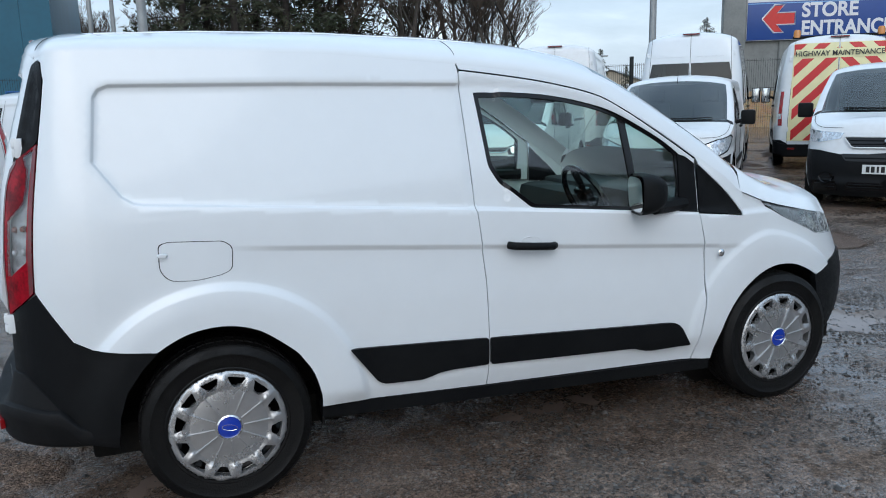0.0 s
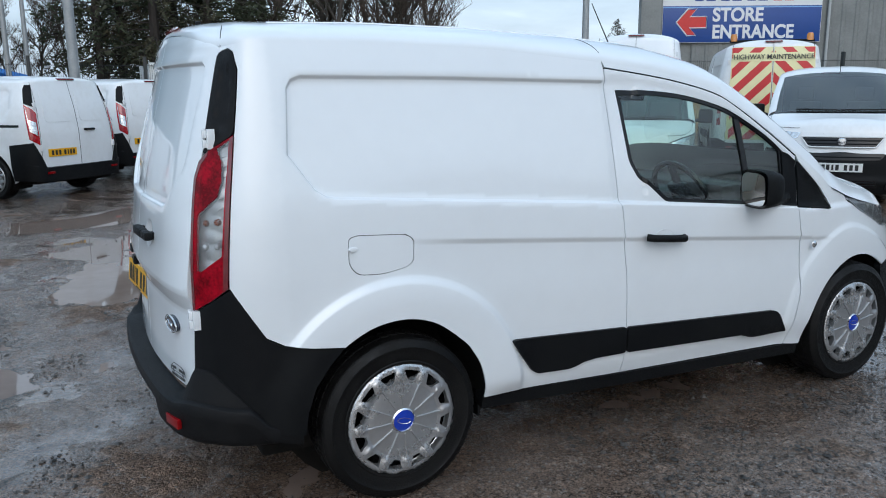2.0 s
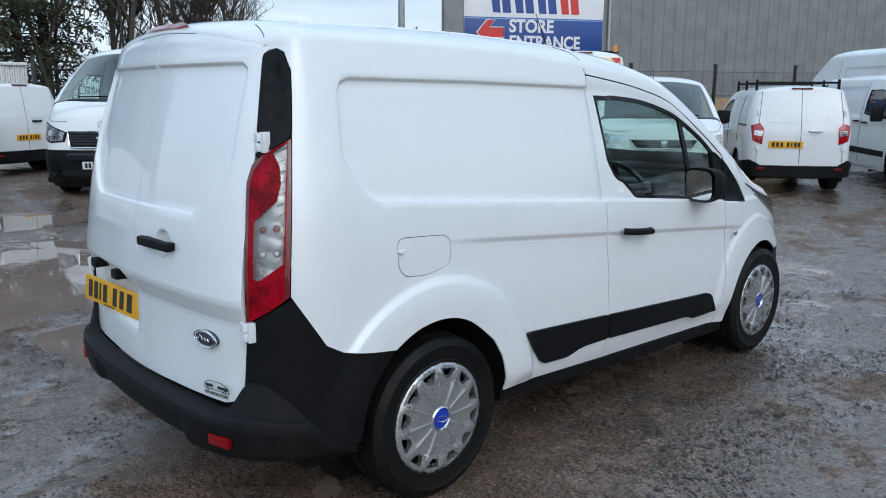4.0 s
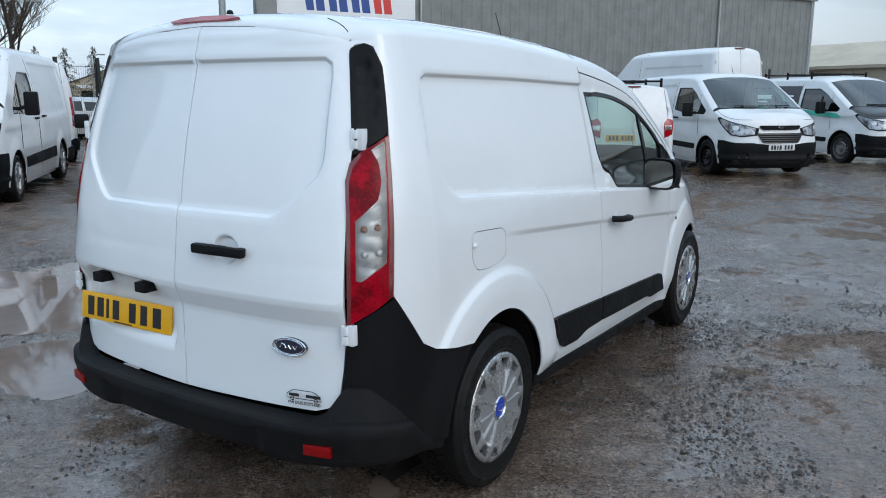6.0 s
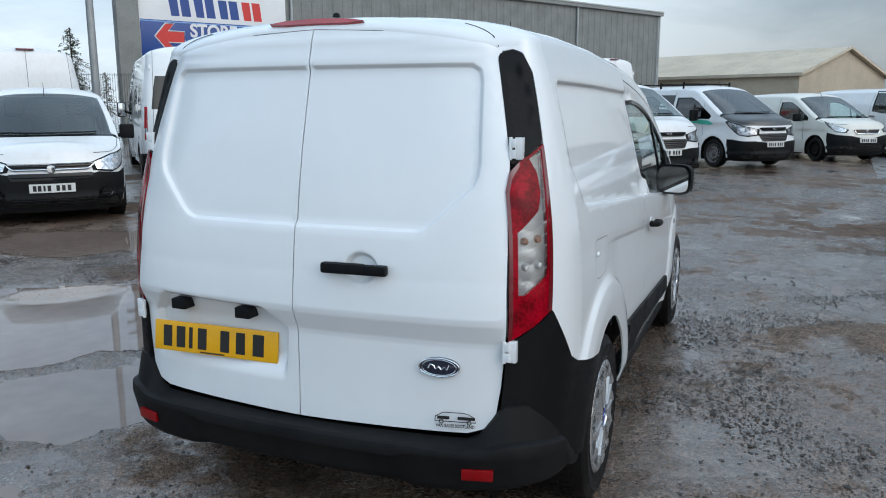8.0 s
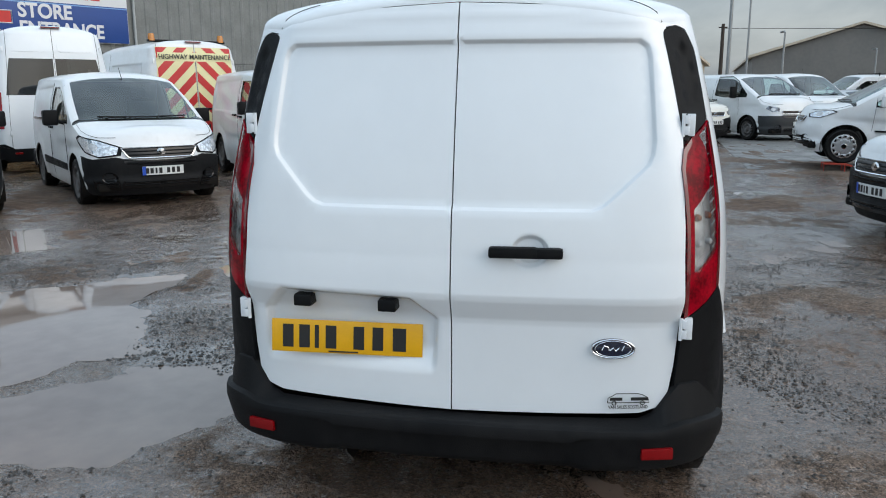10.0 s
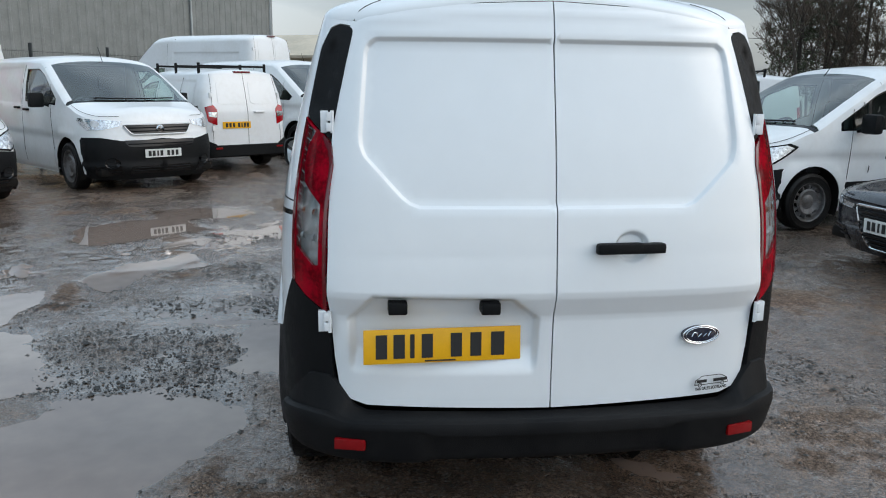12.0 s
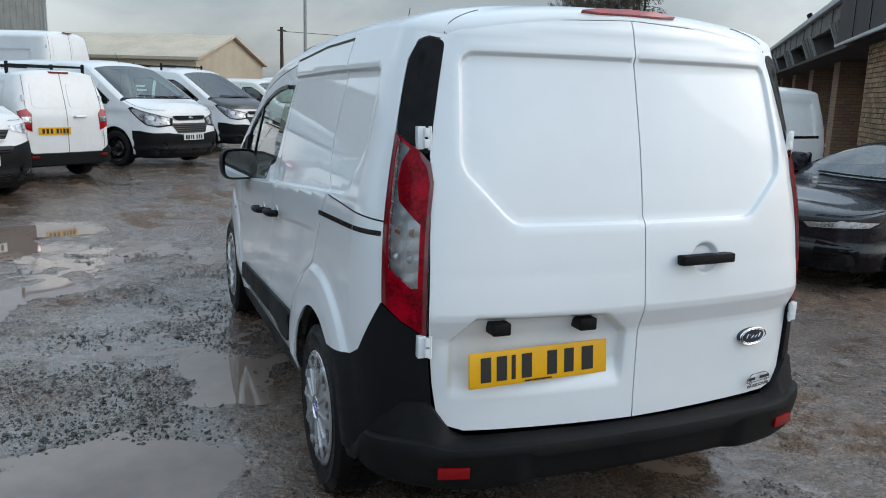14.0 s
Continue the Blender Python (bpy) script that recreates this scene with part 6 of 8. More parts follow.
make_van("small_van", "white small van seen from behind near the fence", dict(PARTNER, rear_handle_z=1.05), placed(2.3, 14.6, 0, 0, 112))
make_van("small_van", "white small van at the end of the row", CONNECT, placed(-3.0, 7.8, 0, 0, 130))
make_van("small_van", "white small van with steel wheels and marked door", PARTNER, placed(4.76, -4.30, 2.73, .87, 102))
make_van("small_van", "white small van with its sliding door open", CADDY, placed(12.35, -4.96, 2.68, .87, 84) @ Matrix.Rotation(radians(-3.4), 4, "Y"))
make_van("panel_van", "white van with tall red rear lamps by the fence", dict(TRANSIT, strip=None), placed(7.9, 14.4, -1.2, -.9, 62))
ESTATE = dict(PARTNER, H=1.48, xt=1.55, zc=1.0, zb=.80, belt=.95, drop=.09, paint=SILVER, press=None, strip=None, rail_sides=(), dark_glass=True, side_windows=[[(-.35, 1.28), (.45, 1.32), (.45, 1.0), (-.45, 1.0)]], crease=.8,
              window=[(.55, 1.34), (1.40, 1.33), (1.75, 1.25), (2.25, 1.0), (.55, 1.0)], quarter_bar=None, headlamp=[(.46, .72), (.50, .62), (.76, .60), (1.00, .66), (1.20, .80), (.74, .78)], grilles=[(.40, .46, .60, .70, GLOSS_BLACK, "grille")], badge=None, bumper_top=.5, bumper_edge=[(.9, .55)], bumper_mat=SILVER, mirror=(2.0, 1.0), rear_lamp=[[(.0, .75), (.15, .75), (.15, 1.0), (.02, 1.02)]], euro=False, aerial=None, press_low=.9, trim=True, plate_z=.45)
for x, y, h_ in ((13.5, 24.5, 170), (16.5, 25.6, 150)):
    make_van("parked_car", "silver estate car parked beyond the fence", ESTATE, placed(x, y, 1.3, 0, h_), "car", "cars beyond the fence")
make_van("parked_car", "silver hatchback parked among the vans", ESTATE, placed(32.6, -11.1, 1.3, 0, 204), "car")
make_van("parked_car", "black estate car parked among the vans", dict(ESTATE, paint=DARK_PAINT, bumper_mat=DARK_PAINT), placed(36.6, -13.7, 1.3, 0, 215), "car")


# ---------------------------------------------------------------- ground and water
PUDDLES = [
    ([(0, 2.45), (.4, 2.25), (.62, 1.9), (.7, 1.55), (.5, 1.25), (.2, 1.2), (-.2, 1.32), (-.42, 1.5), (-.6, 1.9), (-.6, 2.3), (-.3, 2.55)], .045),
    ([(-1.15, 3.2), (-.8, 2.75), (-.2, 2.95), (.4, 2.6), (1.0, 2.32), (1.8, 2.78), (2.75, 2.88), (2.2, 3.6), (1.7, 4.4), (.9, 4.6), (.3, 4.5), (-.7, 4.4)], .045),
    ([(3.8, 6.9), (4.7, 5.7), (3.6, 4.7), (3.0, 5.2), (2.8, 6.2)], .04),
    ([(-.35, -.40), (-.12, -.85), (-.45, -1.0), (-.85, -.80), (-.85, -.45)], .014),
    ([(5.3, 3.6), (5.9, 2.7), (5.2, 2.4), (4.6, 3.2)], .03),
    ([(3.1, 2.7), (4.0, 2.2), (3.5, 1.9), (2.8, 2.4)], .03),
    ([(6.6, 2.8), (6.8, 2.2), (6.0, 2.0), (5.9, 2.7)], .03),
    ([(1.75, 1.25), (1.7, .95), (1.05, .95), (1.1, 1.3)], .028),
    ([(-1.7, 7.3), (1.0, 8.3), (1.6, 7.5), (-1.0, 6.6)], .035),
    ([(-2.2, 1.2), (-1.6, 2.6), (-1.2, 2.2), (-1.3, 1.2), (-1.7, .7)], .024),
    ([(-1.5, .05), (-1.4, 1.2), (-.80, 1.45), (-.50, .75), (-.68, .22), (-1.0, .0)], .016),
    ([(8.0, -2.2), (9.8, -2.4), (11, -3.2), (9, -3.3)], .02),
]
WATER_LEVEL = -.012


def layered(X, Y, scale, seed):
    """Smooth value noise on arrays."""
    r = np.random.RandomState(seed)
    T = r.rand(64, 64)
    u, v = X / scale, Y / scale
    i, j = np.floor(u).astype(int), np.floor(v).astype(int)
    f, g = u - i, v - j
    f, g = f * f * (3 - 2 * f), g * g * (3 - 2 * g)
    a, b, c, d = T[i % 64, j % 64], T[(i + 1) % 64, j % 64], T[i % 64, (j + 1) % 64], T[(i + 1) % 64, (j + 1) % 64]
    return (a * (1 - f) + b * f) * (1 - g) + (c * (1 - f) + d * f) * g - .5


def ground_height(X, Y):
    X, Y = np.asarray(X, float), np.asarray(Y, float)
    near = 1 - step(14, 26, np.hypot(X - 3, Y - 1))
    wx, wy = X + .35 * layered(X, Y, .8, 11), Y + .35 * layered(X, Y, .8, 12)
    wx, wy = wx + .12 * layered(X, Y, .2, 13), wy + .12 * layered(X, Y, .2, 14)
    h = .004 + .030 * layered(X, Y, 2.4, 1) + .018 * layered(X, Y, .7, 2) + .012 * layered(X, Y, .24, 3) + .008 * layered(X, Y, .09, 4)
    h += .012 * np.maximum(layered(X, Y, .055, 5), 0) + .022 * np.maximum(layered(wx, wy, .45, 6) - .12, 0) * (1 + 2 * layered(X, Y, .07, 7))
    h -= .007 * step(.9, 1.8, Y) * (1 - step(5, 8, Y))
    P = np.stack([wx, wy], 1)
    for poly, d in PUDDLES:
        q = np.array(poly)
        m = (np.abs(X - q[:, 0].mean()) < 4) & (np.abs(Y - q[:, 1].mean()) < 4)
        if m.any():
            h[m] -= d * depth_in(poly, P[m], .45)
    # flat standing under the tyres
    for cx, cy in ((0, -.79), (2.66, -.79), (0, .79), (2.66, .79)):
        k = np.exp(-((X - cx) / .22) ** 2 - ((Y - cy) / .16) ** 2)
        h = h * (1 - k) - .002 * k
    return h * near


def axis(lo, hi, fine_lo, fine_hi, fine):
    a = list(np.arange(fine_lo, fine_hi, fine))
    s, x = fine, fine_hi
    while x < hi:
        a.append(x)
        s = min(s * 1.05, 60)
        x += s
    a.append(hi)
    s, x, b = fine, fine_lo, []
    while x > lo:
        s = min(s * 1.05, 60)
        x -= s
        b.append(max(x, lo))
    return np.array(b[::-1] + a)


def ground_material():
    m = bpy.data.materials.new("wet_muddy_gravel")
    m.use_nodes = True
    n, l = m.node_tree.nodes, m.node_tree.links
    b = n["Principled BSDF"]
    tc = n.new("ShaderNodeTexCoord")

    def noise_node(scale, detail=6.0, rough=.6):
        t = n.new("ShaderNodeTexNoise")
        t.inputs["Scale"].default_value, t.inputs["Detail"].default_value, t.inputs["Roughness"].default_value = scale, detail, rough
        l.new(tc.outputs["Object"], t.inputs["Vector"])
        return t.outputs["Fac"]

    def span(value, a, b_, lo=0.0, hi=1.0):
        r = n.new("ShaderNodeMapRange")
        r.interpolation_type = "SMOOTHSTEP"
        for k, v in zip(("From Min", "From Max", "To Min", "To Max"), (a, b_, lo, hi)):
            r.inputs[k].default_value = v
        l.new(value, r.inputs["Value"])
        return r.outputs[0]

    def mix(fac, a, b_):
        x = n.new("ShaderNodeMix")
        x.data_type = "RGBA"
        l.new(fac, x.inputs["Factor"])
        for k, v in (("A", a), ("B", b_)):
            if isinstance(v, tuple):
                x.inputs[k].default_value = (*v, 1)
            else:
                l.new(v, x.inputs[k])
        return x.outputs["Result"]

    def cells(scale):
        v = n.new("ShaderNodeTexVoronoi")
        v.inputs["Scale"].default_value = scale
        l.new(tc.outputs["Object"], v.inputs["Vector"])
        return v

    def calc(op, a, b_, c=None):
        x = n.new("ShaderNodeMath")
        x.operation = op
        for i, v in enumerate((a, b_, c)):
            if v is None:
                continue
            if isinstance(v, (int, float)):
                x.inputs[i].default_value = v
            else:
                l.new(v, x.inputs[i])
        return x.outputs[0]

    coarse, grit, sand = cells(38), cells(88), cells(210)
    big, mid, ragged, fine = noise_node(.45), noise_node(1.7, 8, .68), noise_node(9, 8, .72), noise_node(34, 5)
    place = n.new("ShaderNodeSeparateXYZ")
    l.new(tc.outputs["Object"], place.inputs[0])
    # grains of three sizes stand out of the mud
    h1 = calc("MULTIPLY_ADD", coarse.outputs["Distance"], -.9, calc("MULTIPLY", fine, .8))
    h2 = calc("MULTIPLY_ADD", grit.outputs["Distance"], -.7, h1)
    h3 = calc("MULTIPLY_ADD", sand.outputs["Distance"], -.45, h2)
    # water: a thin film between the grains in ragged patches, smooth in the hollows
    low = calc("MULTIPLY_ADD", place.outputs["Z"], -9.0, calc("MULTIPLY_ADD", ragged, .24, calc("MULTIPLY_ADD", mid, .72, calc("MULTIPLY", big, .35))))
    damp, pool = span(low, .47, .62), span(low, .63, .78)
    film = calc("MAXIMUM", calc("MULTIPLY", damp, span(h3, -.62, -.30, 1.0, .45)), pool)
    earth = mix(span(mid, .40, .62), (.182, .122, .088), (.122, .080, .058))
    earth = mix(span(big, .42, .60), earth, (.205, .154, .121))
    earth = mix(calc("MULTIPLY", span(low, .44, .70), .60), earth, (.072, .046, .033))
    tint = n.new("ShaderNodeSeparateColor")
    l.new(grit.outputs["Color"], tint.inputs[0])
    tint2 = n.new("ShaderNodeSeparateColor")
    l.new(sand.outputs["Color"], tint2.inputs[0])
    tint3 = n.new("ShaderNodeSeparateColor")
    l.new(coarse.outputs["Color"], tint3.inputs[0])
    grey = calc("MULTIPLY", span(tint.outputs[0], .0, 1.0, .66, 1.30), span(tint2.outputs[0], .0, 1.0, .62, 1.40))
    grey = calc("MULTIPLY", grey, calc("MULTIPLY", span(tint3.outputs[0], .0, 1.0, .90, 1.1), span(ragged, .35, .65, .74, 1.26)))
    pale = span(tint.outputs[1], .945, .965, 0.0, .65)
    speck = n.new("ShaderNodeMix")
    speck.data_type, speck.blend_type = "RGBA", "MULTIPLY"
    speck.inputs["Factor"].default_value = 1.0
    l.new(earth, speck.inputs["A"])
    l.new(grey, speck.inputs["B"])
    l.new(mix(pale, speck.outputs["Result"], (.24, .23, .215)), b.inputs["Base Color"])
    l.new(calc("ADD", span(film, 0, 1, .70, .05), calc("MULTIPLY", fine, .10)), b.inputs["Roughness"])
    l.new(span(film, 0, 1, .14, .70), b.inputs["Specular IOR Level"])
    # the water film lies smooth over the grains
    l.new(calc("MULTIPLY", film, .46), b.inputs["Coat Weight"])
    b.inputs["Coat Roughness"].default_value, b.inputs["Coat IOR"].default_value = .09, 1.36
    skin = n.new("ShaderNodeBump")
    skin.inputs["Distance"].default_value, skin.inputs["Strength"].default_value = .004, .55
    l.new(calc("MULTIPLY_ADD", fine, 1.0, h2), skin.inputs["Height"])
    l.new(skin.outputs[0], b.inputs["Coat Normal"])
    bump = n.new("ShaderNodeBump")
    bump.inputs["Distance"].default_value = .013
    l.new(calc("MULTIPLY", span(damp, 0, 1, 1.0, .36), span(pool, 0, 1, 1.0, .08)), bump.inputs["Strength"])
    l.new(h3, bump.inputs["Height"])
    l.new(bump.outputs[0], b.inputs["Normal"])
    return m


gx, gy = axis(-420, 420, -2.6, 4.6, .03), axis(-420, 420, -3.6, 4.4, .03)
GX, GY = np.meshgrid(gx, gy, indexing="ij")
GZ = ground_height(GX.ravel(), GY.ravel())
ny_ = len(gy)
gi = np.arange((len(gx) - 1) * (ny_ - 1))
g0 = (gi // (ny_ - 1)) * ny_ + gi % (ny_ - 1)
gfaces = np.stack([g0, g0 + ny_, g0 + ny_ + 1, g0 + 1], 1).tolist()
ground = link_mesh("ground", np.stack([GX.ravel(), GY.ravel(), GZ], 1).tolist(), gfaces, ground_material())
tagged(ground, "wet muddy yard of grey gravel with ruts", "ground", kind="structure")
WATER = material("muddy_puddle_water", (.245, .182, .150), .03, spec=.5, vary=.22, scale=.8, bump=.02, bump_scale=5.0)
water = link_mesh("water", [(-9, -9, WATER_LEVEL), (17, -9, WATER_LEVEL), (17, 14, WATER_LEVEL), (-9, 14, WATER_LEVEL)], [(0, 1, 2, 3)], WATER)
tagged(water, "brown muddy puddles lying in the yard", "water", kind="structure")

# loose stones
STONE = material("wet_grey_stone", (.026, .023, .021), .36, color2=(.070, .062, .055), scale=30.0, rough2=.6)
n_, l_ = STONE.node_tree.nodes, STONE.node_tree.links
island, shade_ = n_.new("ShaderNodeNewGeometry"), n_.new("ShaderNodeHueSaturation")
spread_ = n_.new("ShaderNodeMapRange")
spread_.inputs["To Min"].default_value, spread_.inputs["To Max"].default_value = .35, 1.7
l_.new(island.outputs["Random Per Island"], spread_.inputs["Value"])
l_.new(spread_.outputs[0], shade_.inputs["Value"])
l_.new(n_["Principled BSDF"].inputs["Base Color"].links[0].from_socket, shade_.inputs["Color"])
l_.new(shade_.outputs["Color"], n_["Principled BSDF"].inputs["Base Color"])
rs = np.random.RandomState(5)
ICO = np.array([(0, 0, .8), (.9, 0, .1), (.28, .85, .1), (-.73, .53, .1), (-.73, -.53, .1), (.28, -.85, .1), (0, 0, -.4)])
ICF = np.array([(0, 1, 2), (0, 2, 3), (0, 3, 4), (0, 4, 5), (0, 5, 1), (6, 2, 1), (6, 3, 2), (6, 4, 3), (6, 5, 4), (6, 1, 5)])[:5]
cand = np.concatenate([np.stack([rs.uniform(-3.2, 5, 330000), rs.uniform(-4.2, 5, 330000)], 1), np.stack([rs.uniform(-3.2, 13, 110000), rs.uniform(-6, 9, 110000)], 1)])
dens = layered(cand[:, 0], cand[:, 1], .38, 21) + .7 * layered(cand[:, 0], cand[:, 1], 1.3, 22) + .4 * layered(cand[:, 0], cand[:, 1], .12, 23)
zc_ = ground_height(cand[:, 0], cand[:, 1])
edge_ = np.exp(-((zc_ - WATER_LEVEL - .008) / .010) ** 2)
pick = (rs.rand(len(cand)) < np.clip(dens * 1.5 - .06 + .22 * edge_, .035, .8)) & (zc_ > WATER_LEVEL - .007)
cand, zc_ = cand[pick][:120000], zc_[pick][:120000]
ns_ = len(cand)
size = np.clip(rs.lognormal(-5.50, .55, ns_), .0020, .019)
ang = rs.uniform(0, 6.28, ns_)
Q = ICO[None] * (size[:, None] * np.stack([rs.uniform(.7, 1.4, ns_), rs.uniform(.7, 1.2, ns_), rs.uniform(.55, .95, ns_)], 1))[:, None, :] * rs.uniform(.75, 1.25, (ns_, 7, 1))
ca_, sa_ = np.cos(ang)[:, None], np.sin(ang)[:, None]
sv = np.stack([cand[:, :1] + Q[:, :, 0] * ca_ - Q[:, :, 1] * sa_, cand[:, 1:] + Q[:, :, 0] * sa_ + Q[:, :, 1] * ca_, (zc_ + size * .2)[:, None] + Q[:, :, 2]], 2).reshape(-1, 3).tolist()
sf = (ICF[None] + 7 * np.arange(ns_)[:, None, None]).reshape(-1, 3).tolist()
tagged(link_mesh("loose_stones", sv, sf, STONE, smooth=False), "small dark wet stones scattered over the mud", "gravel", kind="stuff")
TWIG = material("dark_wet_twig", (.02, .016, .013), .5, vary=.3)
tw = [(-1.42, -1.32), (-1.34, -1.24), (-1.28, -1.21), (-1.20, -1.12), (-1.10, -1.08)]
tagged(part("twig", tube([(x, y, float(ground_height(np.array([x]), np.array([y]))[0]) + .008 + .012 * i) for i, (x, y) in enumerate(tw)], .004, 5, .5), TWIG), "thin dark broken twig lying on mud", "twig")

# ---------------------------------------------------------------- grey clad store building
CLAD = material("grey_profiled_steel_cladding", (.215, .225, .218), .45, metal=.15, color2=(.175, .184, .178), scale=1.2, rough2=.6)
CLAD_TRIM = material("pale_grey_trim", (.42, .44, .44), .45, vary=.1, scale=2.0)
ROOF_EDGE = material("grey_roof_edge", (.24, .25, .25), .5, vary=.15)


def brick_material(name, c1, c2, mortar, scale=1.0):
    m = bpy.data.materials.new(name)
    m.use_nodes = True
    n, l = m.node_tree.nodes, m.node_tree.links
    b = n["Principled BSDF"]
    tc = n.new("ShaderNodeTexCoord")
    t = n.new("ShaderNodeTexBrick")
    t.inputs["Color1"].default_value, t.inputs["Color2"].default_value, t.inputs["Mortar"].default_value = (*c1, 1), (*c2, 1), (*mortar, 1)
    t.inputs["Scale"].default_value = 1.0
    t.inputs["Brick Width"].default_value, t.inputs["Row Height"].default_value, t.inputs["Mortar Size"].default_value = .225, .075, .006
    l.new(tc.outputs["UV"], t.inputs["Vector"])
    ns = n.new("ShaderNodeTexNoise")
    ns.inputs["Scale"].default_value = 3.0
    l.new(tc.outputs["Object"], ns.inputs["Vector"])
    mx = n.new("ShaderNodeMix")
    mx.data_type, mx.blend_type = "RGBA", "MULTIPLY"
    mx.inputs["Factor"].default_value = .5
    l.new(t.outputs["Color"], mx.inputs["A"])
    l.new(ns.outputs["Color"], mx.inputs["B"])
    hs = n.new("ShaderNodeHueSaturation")
    hs.inputs["Value"].default_value = 1.5
    l.new(mx.outputs["Result"], hs.inputs["Color"])
    l.new(hs.outputs[0], b.inputs["Base Color"])
    b.inputs["Roughness"].default_value = .85
    bp = n.new("ShaderNodeBump")
    bp.inputs["Strength"].default_value, bp.inputs["Distance"].default_value = .6, .01
    bp.invert = True
    l.new(t.outputs["Fac"], bp.inputs["Height"])
    l.new(bp.outputs[0], b.inputs["Normal"])
    return m


def uv_box(ob):
    """Wall coordinates in metres along the face and up it, for brickwork."""
    me = ob.data
    uv = me.uv_layers.new(name="UVMap")
    for f in me.polygons:
        nx, ny = abs(f.normal.x), abs(f.normal.y)
        for li in f.loop_indices:
            c = me.vertices[me.loops[li].vertex_index].co
            uv.data[li].uv = (c.x if ny >= nx else c.y, c.z)


BRICK_BUFF = brick_material("buff_brick", (.40, .26, .13), (.33, .20, .10), (.30, .27, .23))
BRICK_BROWN = brick_material("weathered_brown_brick", (.20, .115, .072), (.26, .16, .10), (.085, .076, .068))
store = base("store_building", Matrix(), "grey steel-clad store building with a large sign", "building")
WA, WB_ = Vector((55.6, 6.1, 0)), Vector((22.3, 24.08, 0))
along = (WB_ - WA).normalized()
WLEN = (WB_ - WA).length
store.matrix_world = Matrix.Translation(WA) @ Matrix.Rotation(math.atan2(along.y, along.x), 4, "Z")
# local: x along the front from the near corner, +y towards the yard
HB = 7.65
npan = 13
pw = WLEN / npan
for i in range(npan - 1):
    prof = []
    x = i * pw
    nr = 5
    for k in range(nr):
        x0 = x + pw * k / nr
        w = pw / nr
        prof += [(x0, .0), (x0 + w * .62, .0), (x0 + w * .70, .035), (x0 + w * .92, .035)]
    prof.append((x + pw, 0))
    V = [(a, c, 1.55) for a, c in prof] + [(a, c, HB) for a, c in prof]
    n_ = len(prof)
    part("cladding_panel", (V, [(k + 1, k, n_ + k, n_ + k + 1) for k in range(n_ - 1)]), CLAD, store, smooth=False)
uv_box(part("brick_plinth", box(0, -.3, -.2, WLEN - 1.0, .05, 1.5), BRICK_BUFF, store, "buff brick base wall", smooth=False))
# the far end wall runs back at a slant behind the sign
XE = WLEN - .75
core = [(.02, -.05), (XE, -.05), (XE - 9.5, -20), (.02, -20)]
part("core", ([(x, y, 0) for x, y in core] + [(x, y, HB - .05) for x, y in core], [(3, 2, 1, 0), (4, 5, 6, 7), (0, 1, 5, 4), (1, 2, 6, 5), (2, 3, 7, 6), (3, 0, 4, 7)]), CLAD, store, smooth=False)
part("eaves_trim", box(-.25, -.2, HB - .05, WLEN - .55, .22, HB + .16, .02), ROOF_EDGE, store, "grey eaves gutter")
part("gutter_line", box(-.25, .05, HB + .16, WLEN - .55, .26, HB + .26, .02), CLAD_TRIM, store)
part("roof", ([(-.2, .1, HB + .2), (WLEN - .6, .1, HB + .2), (XE - 4.7, -10, HB + 1.0), (-.2, -10, HB + 1.0), (XE - 9.4, -20, HB + .2), (-.2, -20, HB + .2)], [(0, 1, 2, 3), (3, 2, 4, 5)]), ROOF_EDGE, store, smooth=False)
for x in (-.06, 8.7, 29.1):
    part("downpipe", tube([(x + (.0 if x > 0 else .1), .12, .1), (x + (.0 if x > 0 else .1), .12, HB)], .06, 8), CLAD_TRIM, store)
part("corner_trim", box(-.08, -.3, 1.5, .16, .1, HB + .1, .01), CLAD_TRIM, store)
# wall returning at the far end with its entrance pier
part("end_pier", box(WLEN - 1.5, -.2, 0, WLEN - .6, .3, HB + 1.9, .02), CLAD, store)
for k in range(3):
    part("wall_lamp", box(WLEN - .6, .1, HB + .6 - k * .5, WLEN - .15, .22, HB + .7 - k * .5, .02), PLASTIC, store)
SIGN_BLUE = material("sign_blue_panel", (.012, .060, .260), .35, vary=.08, scale=1.0)
SIGN_WHITE = material("sign_white_panel", (.74, .75, .76), .4, vary=.05, scale=1.0)
SIGN_RED = material("sign_red", (.62, .035, .03), .4, vary=.08)
PALE_BLUE = material("pale_blue_rule", (.20, .40, .70), .4, vary=.05)
s0, s1 = WLEN - 8.40, WLEN - 1.55
sign = part("sign_board", box(s0, .06, 3.56, s1, .17, 7.2, .01), SIGN_WHITE, store, "large white and blue sign board")
blue = part("sign_panel", box(s0 + .02, .171, 3.58, s1 - .02, .185, 5.10, .004), SIGN_BLUE, sign, "blue lower sign panel")
part("sign_rule", box(s0 + .02, .186, 5.02, s1 - .02, .190, 5.06), PALE_BLUE, blue)
tm = lambda x, z: Matrix.Translation((x, .19, z)) @ Matrix.Rotation(math.pi, 4, "Z") @ Matrix.Rotation(math.pi / 2, 4, "X")
writing("STORE", .78, tm(s1 - 2.16, 4.70), SIGN_WHITE, "sign_lettering", sign, .01, "LEFT", bold=.030, width=2.18)
writing("ENTRANCE", .78, tm(s1 - 2.16, 3.99), SIGN_WHITE, "sign_lettering", sign, .01, "LEFT", bold=.030, width=3.50)
ax_ = s1 - 1.28
arrow = [(.64, 0), (.18, .52), (-.18, .52), (.09, .22), (-.60, .22), (-.60, -.22), (.09, -.22), (-.18, -.52), (.18, -.52)]
